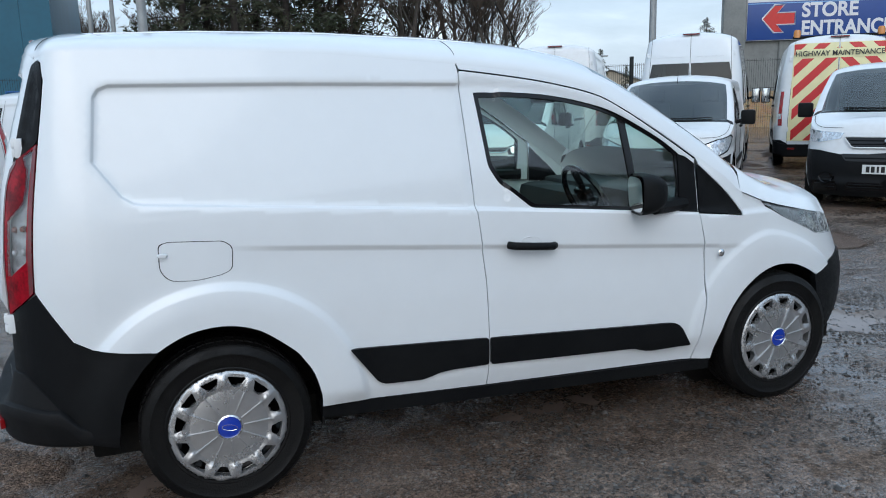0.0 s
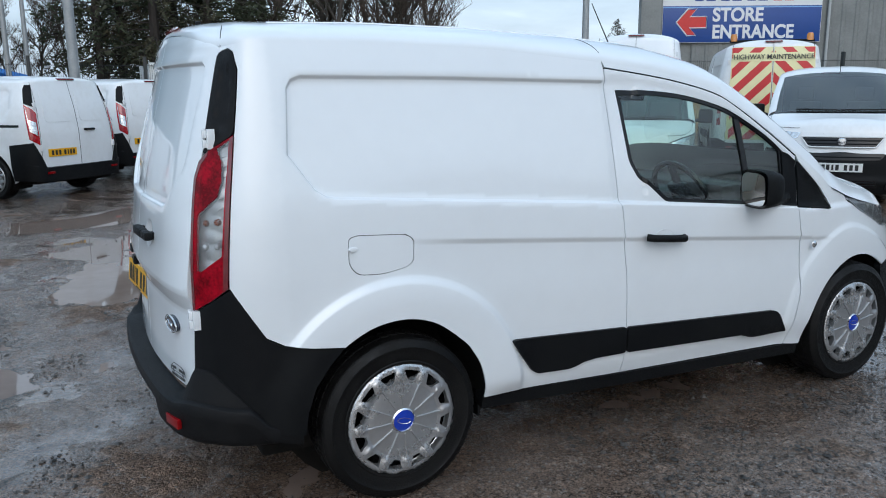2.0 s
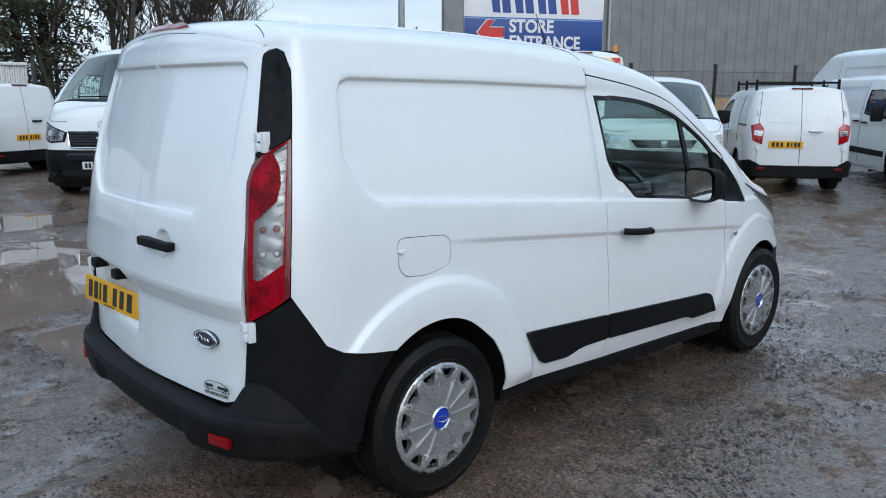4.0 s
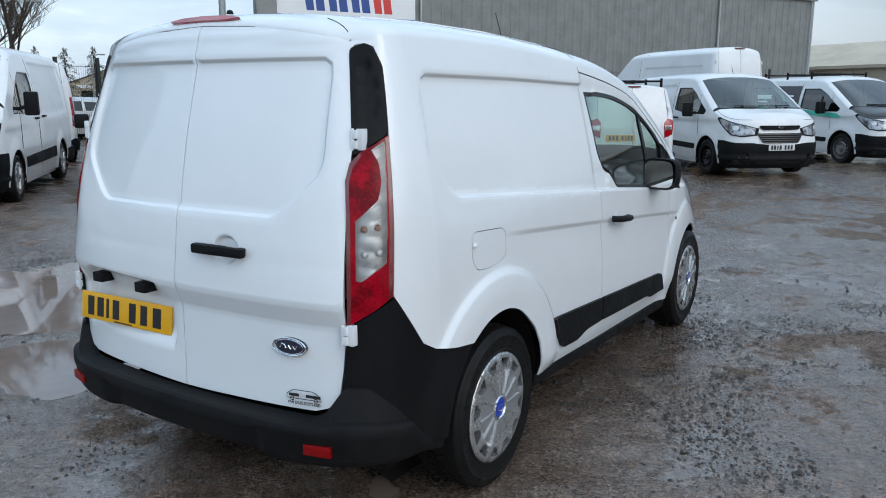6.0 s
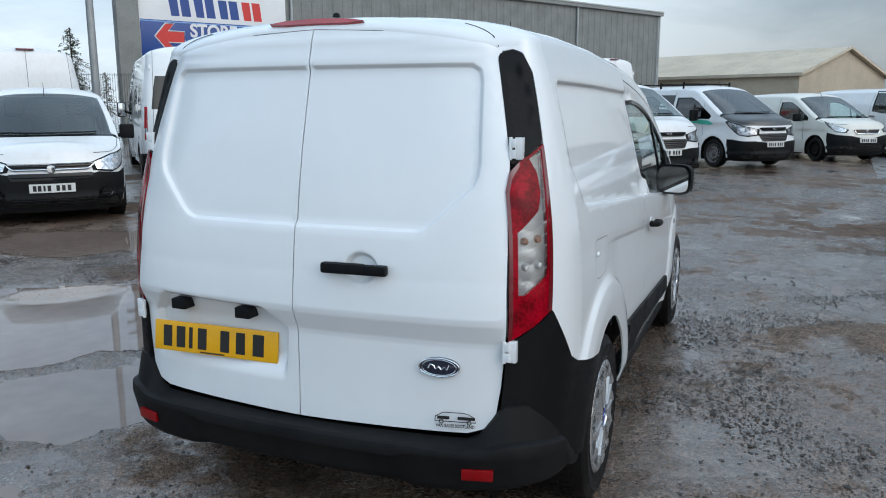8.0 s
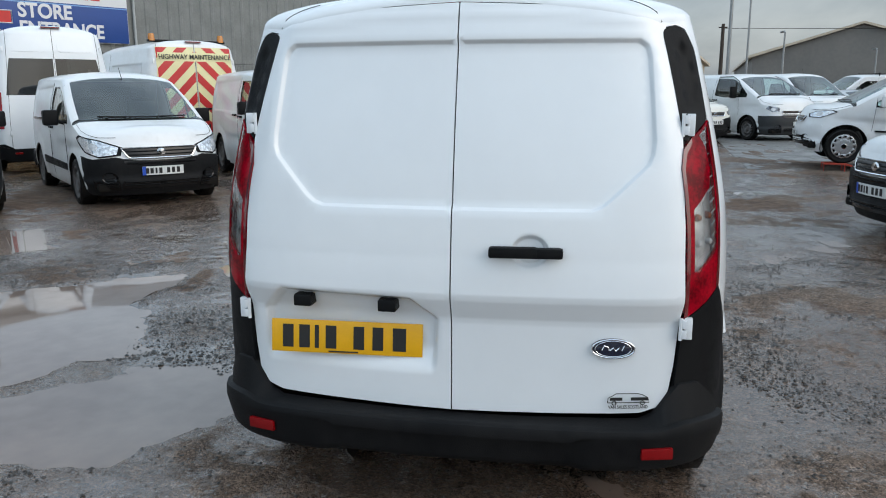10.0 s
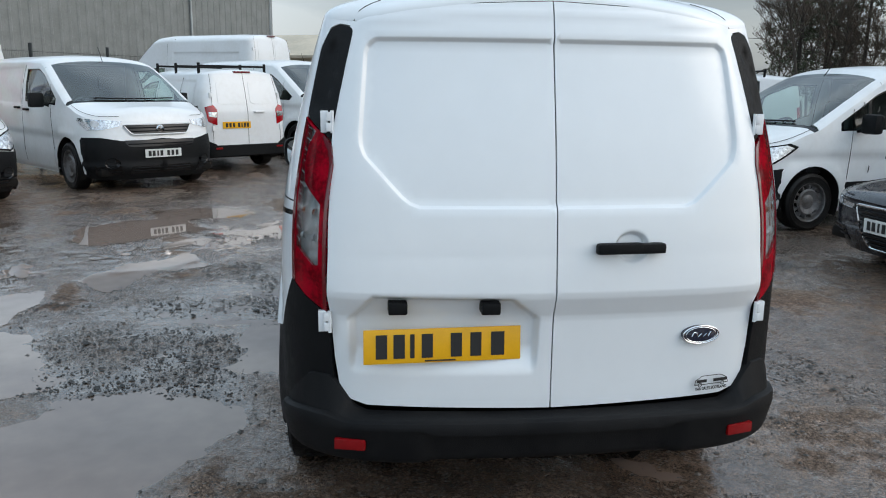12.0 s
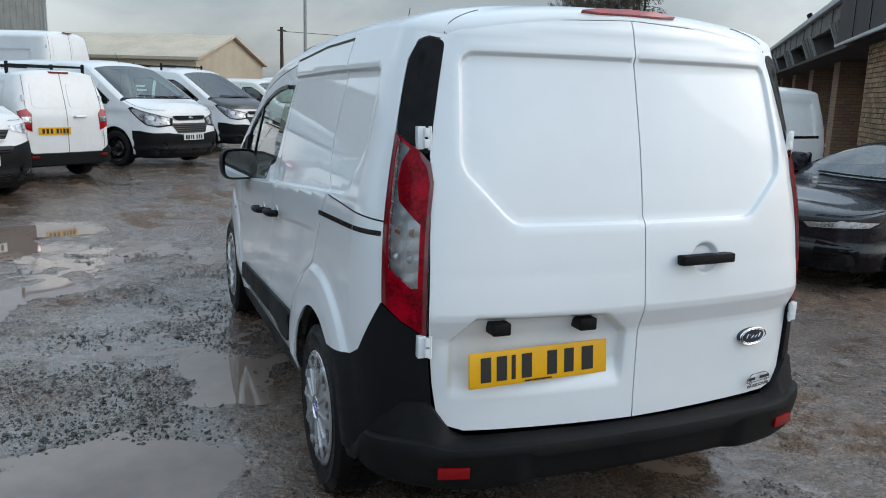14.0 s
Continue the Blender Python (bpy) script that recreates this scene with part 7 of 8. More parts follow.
part("sign_arrow", sheet(arrow, lambda A: np.stack([ax_ + A[:, 0], np.full(len(A), .192), 4.42 + A[:, 1]], 1), .3, rim=.01, flip=True), SIGN_RED, sign, smooth=False)
part("sign_arrow_outline", tube([(ax_ + a * 1.06, .19, 4.42 + c * 1.08) for a, c in arrow + arrow[:1]], .03, 4, cap=False), SIGN_WHITE, sign)
# the maker's name as plain slanted shapes
for i in range(8):
    x = s1 - 1.50 - i * .56
    mt = SIGN_BLUE if i < 6 else SIGN_RED
    sl = .10
    part("sign_shape", sheet([(x + .20 + sl, 6.10), (x - .20 + sl, 6.10), (x - .20, 5.30), (x + .20, 5.30)] if i % 2 else [(x + .24, 6.10), (x - .16, 6.10), (x - .24, 5.30), (x + .12, 5.30)],
                             lambda A: np.stack([A[:, 0], np.full(len(A), .176), A[:, 1]], 1), .5, rim=.006, flip=True), mt, sign, smooth=False)

# ---------------------------------------------------------------- far warehouses
TAN_ROOF = material("tan_fibre_cement_roof", (.58, .50, .39), .8, color2=(.47, .41, .32), scale=.5)
GREY_WALL = material("grey_render_wall", (.20, .19, .175), .85, color2=(.165, .16, .15), scale=.4)
PALE_WALL = material("pale_render_wall", (.50, .43, .33), .85, vary=.15, scale=.6)


def shed(name, label, m, length, width, eave, ridge, wall, roof):
    """A long shed with a gable at its local x = 0 end."""
    b = base(name, m, label, "building")
    h = width / 2
    part("wall", ([(0, -h, 0), (length, -h, 0), (length, h, 0), (0, h, 0), (0, -h, eave), (length, -h, eave), (length, h, eave), (0, h, eave), (0, 0, ridge), (length, 0, ridge)],
                  [(0, 4, 8, 7, 3), (1, 2, 6, 9, 5), (0, 1, 5, 4), (3, 7, 6, 2)]), wall, b, smooth=False)
    o, t = .35, .14
    ns = 10
    for k in (-1, 1):
        for i in range(ns):
            x0, x1 = -o + (length + 2 * o) * i / ns, -o + (length + 2 * o) * (i + 1) / ns - .03
            part("roof_sheet", ([(x0, k * (h + .3), eave - .08), (x1, k * (h + .3), eave - .08), (x1, 0, ridge + .06), (x0, 0, ridge + .06), (x0, k * (h + .3), eave + t), (x1, k * (h + .3), eave + t), (x1, 0, ridge + t + .1), (x0, 0, ridge + t + .1)],
                                [(4, 5, 6, 7), (0, 3, 2, 1), (0, 1, 5, 4), (1, 2, 6, 5), (0, 4, 7, 3)]), roof, b, smooth=False)
    return b


shed("warehouse", "pale warehouse with a long tan roof", placed(62.65, -6.55, 0, 0, 60), 60, 13, 3.5, 5.4, PALE_WALL, TAN_ROOF)
shed("warehouse", "big grey gabled warehouse", placed(65.7, -21.3, 0, 0, -8), 55, 16, 4.1, 6.5, GREY_WALL, TAN_ROOF)
TEAL = material("teal_blue_steel_wall", (.010, .105, .165), .5, vary=.15, scale=.6)
teal = base("clad_building", Matrix(), "tall teal blue steel-clad building", "building")
for i in range(12):
    part("cladding_panel", box(-15 + i, 28, 0, -14.01 + i, 28.2 - .06 * (i % 2), 13), TEAL, teal, smooth=False)
part("core", box(-15, 28.25, 0, -3.02, 44, 13.05), TEAL, teal, smooth=False)
house = base("small_house", Matrix(), "pale gabled house beyond the fence", "house")
hm = placed(47, 70, 0, 0, 50)
house.matrix_world = hm
part("wall", ([(0, -4, 0), (9, -4, 0), (9, 4, 0), (0, 4, 0), (0, -4, 2.6), (9, -4, 2.6), (9, 4, 2.6), (0, 4, 2.6), (0, 0, 4.0), (9, 0, 4.0)], [(0, 4, 8, 7, 3), (1, 2, 6, 9, 5), (0, 1, 5, 4), (3, 7, 6, 2)]), PALE_WALL, house, smooth=False)
part("roof", ([(-.3, -4.3, 2.5), (9.3, -4.3, 2.5), (9.3, 0, 4.1), (-.3, 0, 4.1), (9.3, 4.3, 2.5), (-.3, 4.3, 2.5)], [(0, 1, 2, 3), (3, 2, 4, 5)]), ROOF_EDGE, house, smooth=False)
for y in (-2.2, 1.2):
    part("window", box(-.05, y, 1.0, .02, y + 1.2, 2.0), GLASS_DARK, house)
    part("sign", box(-.06, y, 2.25, -.02, y + 1.6, 2.55), SIGN_WHITE, house)

# ---------------------------------------------------------------- brick building beside the yard
brick = base("brick_building", Matrix(), "low brown brick building with a deep grey fascia", "building")
FA, FB = Vector((4.64, -7.61, 0)), Vector((37.9, -35.3, 0))
dr_ = (FB - FA).normalized()
brick.matrix_world = Matrix.Translation(FA) @ Matrix.Rotation(math.atan2(dr_.y, dr_.x), 4, "Z")
BL = (FB - FA).length
# local: x along the front away from the yard, +y towards the yard
FASCIA = material("weathered_grey_fascia_board", (.16, .155, .145), .8, color2=(.09, .085, .08), scale=1.6, rough2=.9)
DARK_FASCIA = material("dark_brown_fascia", (.035, .028, .026), .7, vary=.25, scale=2.0)
uv_box(part("wall", box(0, -9, 0, BL, -1.25, 2.58), BRICK_BROWN, brick, "brown brick wall", smooth=False))
part("roof", box(-.2, -9.2, 3.34, BL + .1, .0, 3.42, .02), ROOF_EDGE, brick)
part("soffit", box(0, -1.3, 2.52, BL, -.05, 2.58), DARK_FASCIA, brick)
part("roof_edge", box(-.2, -.02, 3.33, BL + .1, .10, 3.44, .01), CLAD_TRIM, brick)
NEAR_X = 2.4
nb_ = 9
part("fascia_box", box(-.3, -1.3, 2.56, 3.70, .10, 3.325, .02), DARK_FASCIA, brick, "deep brown panelled fascia box", smooth=False)
for x in (.9, 2.2):
    part("panel_joint", box(x - .012, .10, 2.56, x + .012, .112, 3.325), GLOSS_BLACK, brick)
part("box_edge", box(-.3, .08, 2.52, 3.73, .13, 2.57, .01), CLAD_TRIM, brick)
for i in range(nb_):
    x0, x1 = 3.75 + (BL - 3.75) * i / nb_, 3.75 + (BL - 3.75) * (i + 1) / nb_
    for k in range(6):
        a_ = x0 + (x1 - x0) * k / 6
        part("fascia_board", box(a_ + .01, -.10, 2.98, a_ + (x1 - x0) / 6 - .01, .0 if k % 2 else .015, 3.33, .006), FASCIA, brick, smooth=False)
    w_ = 1.5
    fin = part("fascia_hood", ([(x0, .03, 3.04), (x0 + w_, .03, 3.04), (x0 + w_, -.16, 2.54), (x0, -.16, 2.54), (x0, -1.2, 3.04), (x0 + w_, -1.2, 3.04), (x0 + w_, -1.2, 2.54), (x0, -1.2, 2.54)],
                               [(0, 3, 2, 1), (0, 4, 7, 3), (1, 2, 6, 5), (3, 7, 6, 2), (0, 1, 5, 4)]), FASCIA, brick, "grey boarded hood", smooth=False)
    for y in (.0, w_ / 3, w_ * 2 / 3, w_):
        part("hood_edge", ([(x0 + y + e, .045, 3.04) for e in (-.014, .014)] + [(x0 + y + e, -.145, 2.53) for e in (.014, -.014)] + [(x0 + y + e, .0, 3.04) for e in (-.014, .014)] + [(x0 + y + e, -.19, 2.53) for e in (.014, -.014)],
                           [(0, 1, 2, 3), (4, 7, 6, 5), (0, 4, 5, 1), (2, 6, 7, 3), (0, 3, 7, 4), (1, 5, 6, 2)]), CLAD_TRIM if y in (0, w_) else FASCIA, fin, smooth=False)
    pier = part("pier", box(x0 + .3, -1.25, 0, x0 + 1.15, -.70, 2.53), BRICK_BROWN, brick, "brick pier", smooth=False)
    uv_box(pier)
    part("window_recess", box(x0 + 1.7, -1.27, 1.0, x1 - .4, -1.24, 2.2), GLASS_DARK, brick)
    if i % 2:
        part("drain_pipe", tube([(x0 + 1.35, -1.12, 0), (x0 + 1.35, -1.12, 2.53)], .055, 8), DARK_FASCIA, brick)
part("drain_pipe", tube([(NEAR_X + .40, -.42, 0), (NEAR_X + .40, -.42, 2.56)], .06, 10), DARK_FASCIA, brick, "dark cast drain pipe")
for z in (.9, 2.2):
    part("pipe_collar", tube([(NEAR_X + .40, -.42, z), (NEAR_X + .40, -.42, z + .1)], .075, 10), DARK_FASCIA, brick)
fl_ = base("flood_light", Matrix.Translation(tuple(brick.matrix_world @ Vector((11.4, -.3, 3.42)))) @ Matrix.Rotation(math.radians(140), 4, "Z"), "black flood light on the roof edge", "flood light")
part("lamp_head", moved(box(-.16, -.05, -.12, .16, .05, .12, .02), Matrix.Translation((0, 0, .34)) @ Matrix.Rotation(radians(25), 4, "X")), PLASTIC, fl_)
part("bracket", tube([(0, 0, 0), (0, 0, .3)], .02, 6), PLASTIC, fl_)

# ---------------------------------------------------------------- fence, poles, container, lift
FENCE = material("dark_green_black_fence_steel", (.015, .017, .016), .5, vary=.2)
GALV = material("galvanised_pole", (.34, .35, .35), .5, metal=.4, color2=(.27, .28, .28), scale=3.0)


def mesh_fence(pts, height=2.4, pitch=.06):
    f = base("mesh_fence", Matrix(), "dark steel mesh fence along the yard", "fence")
    for a, b in zip(pts, pts[1:]):
        a, b = Vector(a), Vector(b)
        L, d = (b - a).length, (b - a).normalized()
        nrm = Vector((-d.y, d.x, 0))
        V, F = [], []
        for i in range(int(L / pitch)):
            p = a + d * (i * pitch)
            k = len(V)
            for z in (.05, height):
                for o in (d * .004, nrm * .004, d * -.004 - nrm * .003):
                    V.append((p.x + o.x, p.y + o.y, z))
            F += [(k, k + 1, k + 4, k + 3), (k + 1, k + 2, k + 5, k + 4), (k + 2, k, k + 3, k + 5)]
        tagged(link_mesh("wire_mesh", V, F, FENCE, f, smooth=False), kind="stuff")
        for z in (.1, .8, 1.6, height - .05):
            part("cross_wire", tube([(a.x, a.y, z), (b.x, b.y, z)], .006, 4), FENCE, f)
        for i in range(int(L / 3) + 1):
            p = a + d * min(L, i * 3)
            part("post", box(p.x - .045, p.y - .045, 0, p.x + .045, p.y + .045, height + .2, .008), FENCE, f)
    return f


mesh_fence([(-16, 21.8, 0), (4.8, 21.0, 0), (11.5, 18.6, 0), (14.5, 14.55, 0), (34, 3.55, 0)])
CORRUGATED = material("white_corrugated_steel", (.68, .69, .68), .5, vary=.12, scale=1.5)
cont = base("storage_container", Matrix(), "white corrugated steel container behind the fence", "container")
cv = []
nn = 78
for i in range(nn + 1):
    x = 2.46 + 2.85 * i / nn
    cv.append((x, 23.6 + (.04 if (i // 2) % 2 else 0)))
part("side", ([(x, y, 0) for x, y in cv] + [(x, y, 2.48) for x, y in cv], [(i, i + 1, nn + 2 + i, nn + 1 + i) for i in range(nn)]), CORRUGATED, cont, smooth=False)
part("frame", join(box(2.42, 23.55, 2.42, 5.36, 23.7, 2.53, .01), box(2.42, 23.645, 0, 5.36, 26, 2.48)), CORRUGATED, cont, smooth=False)


def pole(x, y, h, r=.07, label="tall galvanised steel pole", arm=0, kind="pole"):
    p = base("lamp_post" if arm else "flag_pole", Matrix.Translation((x, y, 0)), label, kind)
    part("shaft", tube([(0, 0, 0), (0, 0, h * .5), (0, 0, h)], r, 10, .6), GALV, p)
    part("base_plate", lathe([(0, .05), (r * 1.6, .05), (r * 1.7, 0)], 12, "z"), GALV, p)
    if arm:
        part("arm", tube([(0, 0, h), (arm * .5, 0, h + .12), (arm, 0, h + .12)], r * .5, 6), GALV, p)
        part("lamp_head", box(arm - .1, -.12, h + .04, arm + .5, .12, h + .16, .03), GALV, p)
    return p


pole(-1.55, 24.2, 11, .09)
pole(-.98, 28.2, 11, .09)
pole(-.04, 18.2, 11, .14, "thick pale steel mast")
pole(15.6, 33.0, 9, .08)
pole(13.5, 15.5, 9, .12, "grey lamp post standing behind the vans")
pole(33.5, -6.2, 10, .09)
pole(57, -13.6, 5.4, .10, "street lamp before the warehouse", .6, "lamp post")
pole(66, -26, 5.0, .08, "street lamp before the grey warehouse", .6, "lamp post")
pole(63, -21.6, 4.4, .09, "short grey street lamp beside the warehouse", .3, "lamp post")
pole(56, -11, 11, .09)
pole(39, 60.2, 4.9, .08, "street lamp beyond the fence", .8, "lamp post")
WOOD_POLE = material("dark_timber_pole", (.06, .045, .035), .85, vary=.3, scale=4.0)
tp = base("telegraph_pole", Matrix.Translation((56.2, -9.3, 0)), "dark timber telegraph pole", "pole")
part("shaft", tube([(0, 0, 0), (0, 0, 6.0)], .16, 8, .7), WOOD_POLE, tp)
part("cross_arm", box(-.05, -.30, 5.72, .05, .30, 5.80, .01), WOOD_POLE, tp)
part("cable", tube([(0, 0, 5.7), (2, -30, 5.3), (6, -70, 6.4)], .018, 4), PLASTIC, tp)
LIFT_BLUE = material("blue_machine_paint", (.012, .13, .42), .4, vary=.15, scale=2.0)
lift = base("boom_lift", Matrix.Translation((0, 25.5, 0)), "blue boom lift folded beyond the fence", "boom lift")
part("chassis", join(box(-3.2, -.6, .35, .6, .6, .95, .05)), LIFT_BLUE, lift)
part("boom", join(tube([(-2.9, 0, .9), (-2.2, 0, 2.35), (.9, 0, 1.5)], .16, 6), box(.2, -.3, .9, 1.5, .3, 1.5, .05)), LIFT_BLUE, lift)
part("basket", join(*[tube([(x, y, 1.0), (x, y, 2.1)], .025, 5) for x in (-4.3, -3.4) for y in (-.5, .5)], tube([(-4.3, -.5, 2.1), (-3.4, -.5, 2.1), (-3.4, .5, 2.1), (-4.3, .5, 2.1), (-4.3, -.5, 2.1)], .025, 5), box(-4.3, -.5, .95, -3.4, .5, 1.02)), LIFT_BLUE, lift)
for x in (-2.6, .1):
    steel_wheel("wheel", .40, .28, lift, Matrix.Translation((x, -.62, .40)))
RAMP_RED = material("red_painted_steel", (.50, .055, .03), .5, vary=.2, scale=6.0)
rp = base("car_ramp", Matrix.Translation((0, 0, -.08)) @ placed(12.38, -5.02, 0, 0, 84), "red steel car ramp under a front wheel", "ramp")
for y in (-.14, .14):
    part("side_rail", join(tube([(-.75, y, .02), (0, y, .24), (.35, y, .24), (.35, y, .02), (-.75, y, .02)], .018, 5), *[tube([(x, y, .02), (x, y, .24 + min(0, x) * .29)], .012, 4) for x in (-.5, -.25, 0)]), RAMP_RED, rp)
for i in range(7):
    x = -.6 + i * .155
    part("rung", tube([(x, -.14, .24 + min(0, x) * .29), (x, .14, .24 + min(0, x) * .29)], .012, 5), RAMP_RED, rp)
CONCRETE = material("wet_concrete_slab", (.20, .195, .185), .35, color2=(.14, .135, .13), scale=1.5, rough2=.6)
tagged(link_mesh("pavement", [(11.5, -11, .012), (26, -14, .012), (27, -4.6, .012), (12.6, -3.4, .012)], [(0, 1, 2, 3)], CONCRETE), "wet pale concrete slab in the yard", "pavement", kind="structure")

# ---------------------------------------------------------------- trees
BARK = material("grey_brown_bark", (.075, .062, .050), .9, color2=(.045, .038, .032), scale=5.0)
BARK_DARK = material("dark_conifer_bark", (.040, .032, .026), .9, vary=.3, scale=5.0)
NEEDLES = material("dark_conifer_needles", (.030, .045, .022), .7, color2=(.050, .055, .026), scale=1.2)
NEEDLES_DRY = material("brownish_conifer_needles", (.060, .050, .026), .8, color2=(.035, .042, .020), scale=1.2)
TWIGS = material("bare_brown_twigs", (.085, .062, .046), .9, vary=.3, scale=3.0)


def bare_tree(height, seed, spread=.52):
    """A leafless tree: trunk and limbs, and a crown of many fine twigs."""
    r = random.Random(seed)
    V, F, TV, TF = [], [], [], []

    def limb(p, d, length, rad, depth):
        n = (6, 4, 3, 2, 1, 1)[depth]
        pts = [p]
        for i in range(n):
            d = (d + Vector((r.uniform(-1, 1), r.uniform(-1, 1), r.uniform(-.3, .7))) * .15).normalized()
            p = p + d * length / n
            pts.append(p)
        if depth < 4:
            v, f = tube(pts, rad, (7, 5, 3, 3)[depth], .45, False)
        else:
            w = d.cross(Vector((r.uniform(-1, 1), r.uniform(-1, 1), r.uniform(-1, 1)))).normalized() * rad * 1.4
            v, f = [tuple(pts[0] - w), tuple(pts[0] + w), tuple(pts[-1] + w * .4), tuple(pts[-1] - w * .4)], [(0, 1, 2, 3)]
        A, B = (V, F) if depth < 3 else (TV, TF)
        k = len(A)
        A += v
        B += [tuple(i + k for i in q) for q in f]
        if depth >= 5:
            return
        for i in range((15, 5, 5, 5, 5)[depth]):
            t = r.uniform(.25, 1) if depth == 0 else r.uniform(.2, 1)
            s_ = t * n
            j = min(n - 1, int(s_))
            q = pts[j].lerp(pts[j + 1], s_ - j)
            a = r.uniform(0, 6.28)
            out = Vector((math.cos(a), math.sin(a), r.uniform(.2, 1.0)))
            limb(q, (d * (1 - spread) + out * spread).normalized(), length * r.uniform(.40, .62) * (.85 - .35 * t if depth == 0 else 1), max(.006, rad * (.5 - .15 * t if depth == 0 else .5)), depth + 1)

    limb(Vector((0, 0, 0)), Vector((0, 0, 1)), height * .86, height * .012, 0)
    return (V, F), (TV, TF)


def conifer(height, seed, low=.12, dry=False):
    r = random.Random(seed)
    trunk = tube([(0, 0, 0), (r.uniform(-.1, .1), 0, height * .5), (0, r.uniform(-.2, .2), height)], height * .017, 7, .25)
    B, N, NF = [], [], []
    for i in range(int(height * 7)):
        t = low + (1 - low) * (i / (height * 7)) ** .9
        z = height * t
        L = height * .30 * (1 - t) ** .75 + .35
        L *= r.uniform(.55, 1.15)
        a = r.uniform(0, 6.28)
        d = Vector((math.cos(a), math.sin(a), 0))
        pts = [Vector((0, 0, z)) + d * (L * k) + Vector((0, 0, L * (.16 * k - .36 * k * k))) for k in (0, .35, .7, 1)]
        B.append(tube(pts, .035 * (1 - t) + .012, 3, .3, False))
        side = Vector((-d.y, d.x, 0))
        for j in range(int(16 + L * 16)):
            k = r.uniform(.18, 1.03)
            q = Vector((0, 0, z)) + d * (L * k) + Vector((0, 0, L * (.16 * k - .36 * k * k)))
            q += side * r.uniform(-1, 1) * L * .26 * (1.1 - k) + Vector((0, 0, r.uniform(-.28, .08)))
            e = Vector((r.uniform(-1, 1), r.uniform(-1, 1), r.uniform(-.9, .2))).normalized() * r.uniform(.12, .30)
            w = e.cross(Vector((r.uniform(-1, 1), r.uniform(-1, 1), r.uniform(-1, 1)))).normalized() * r.uniform(.025, .06)
            n0 = len(N)
            N += [tuple(q - w), tuple(q + w), tuple(q + e + w * .4), tuple(q + e - w * .4)]
            NF.append((n0, n0 + 1, n0 + 2, n0 + 3))
    return join(trunk, *B), (N, NF)


def plant(name, label, wood, crown, wmat, cmat, x, y, turn, scale=1.0, group="trees behind the yard"):
    t = base(name, Matrix.Translation((x, y, 0)) @ Matrix.Rotation(turn, 4, "Z") @ Matrix.Scale(scale, 4), label, "tree", group)
    part("trunk", wood, wmat, t)
    part("crown", crown, cmat, t, smooth=False)
    return t


rt = random.Random(3)
bares = [plant("bare_tree", "leafless brown tree with fine twigs", *bare_tree(h, s), BARK, TWIGS, x, y, 0) for h, s, x, y in ((11, 1, 8.5, 31.5), (12.5, 2, 11.5, 33), (10, 5, 13.5, 31))]
firs = [plant("conifer", "dark green conifer with drooping branches", *conifer(h, s, lo), BARK_DARK, m, x, y, 0) for h, s, lo, m, x, y in ((14, 7, .16, NEEDLES_DRY, 3.6, 30), (13, 8, .10, NEEDLES, 6.0, 31.5), (15, 9, .2, NEEDLES_DRY, 5.0, 34))]


def again(thing, x, y, s):
    c = copy_thing(thing, Matrix.Translation((x, y, 0)) @ Matrix.Rotation(rt.uniform(0, 6.28), 4, "Z"))
    c.scale = (s, s, s)
    return c


for x, y in ((7.2, 34), (9.8, 35.5), (12.8, 36), (14.8, 33.2), (16.2, 36), (10.6, 30.2), (17.8, 33.5), (2.2, 37), (15.2, 29.8), (19, 37)):
    again(rt.choice(bares), x, y, rt.uniform(.8, 1.15))
for x, y in ((1.7, 32.5), (7.6, 32.6), (2.8, 35), (9.0, 34)):
    again(rt.choice(firs), x, y, rt.uniform(.85, 1.1))
# far trees, north-west and along the horizon
for i in range(11):
    again(rt.choice(bares), -12 + i * 2.4 + rt.uniform(-.6, .6), 52 + rt.uniform(-3, 6), rt.uniform(.55, .8))
# trees beyond the right-hand side
for x, y, s in ((36, -22.5, .75), (39, -26, .8), (35, -25.5, .62), (42, -29, .8)):
    again(firs[1] if s > .7 else firs[0], x, y, s)
for x, y, s in ((33.5, -21.5, .62), (36.5, -24, .66), (34.5, -23.5, .55), (38, -22.5, .62), (40.5, -26, .7), (33, -24.5, .5)):
    again(rt.choice(bares), x, y, s)
for i in range(9):
    a = radians(-38 + i * 1.7)
    again(firs[1], 120 * math.cos(a), 120 * math.sin(a), rt.uniform(.35, .6))
for i in range(10):
    a = radians(46 + i * 1.8)
    again(firs[1], 80 * math.cos(a), 80 * math.sin(a), rt.uniform(.3, .5))
again(firs[1], 32.4, 36.7, .46)


# ---------------------------------------------------------------- liveries
def clipped(poly, lo, hi):
    """A convex polygon cut to a box."""
    for axis_, bound, keep in ((0, lo[0], 1), (0, hi[0], -1), (1, lo[1], 1), (1, hi[1], -1)):
        out = []
        for a, b in zip(poly, poly[1:] + poly[:1]):
            da, db = (a[axis_] - bound) * keep, (b[axis_] - bound) * keep
            if da >= 0:
                out.append(a)
            if da * db < 0:
                t = da / (da - db)
                out.append((a[0] + (b[0] - a[0]) * t, a[1] + (b[1] - a[1]) * t))
        poly = out
        if len(poly) < 3:
            return None
    return poly


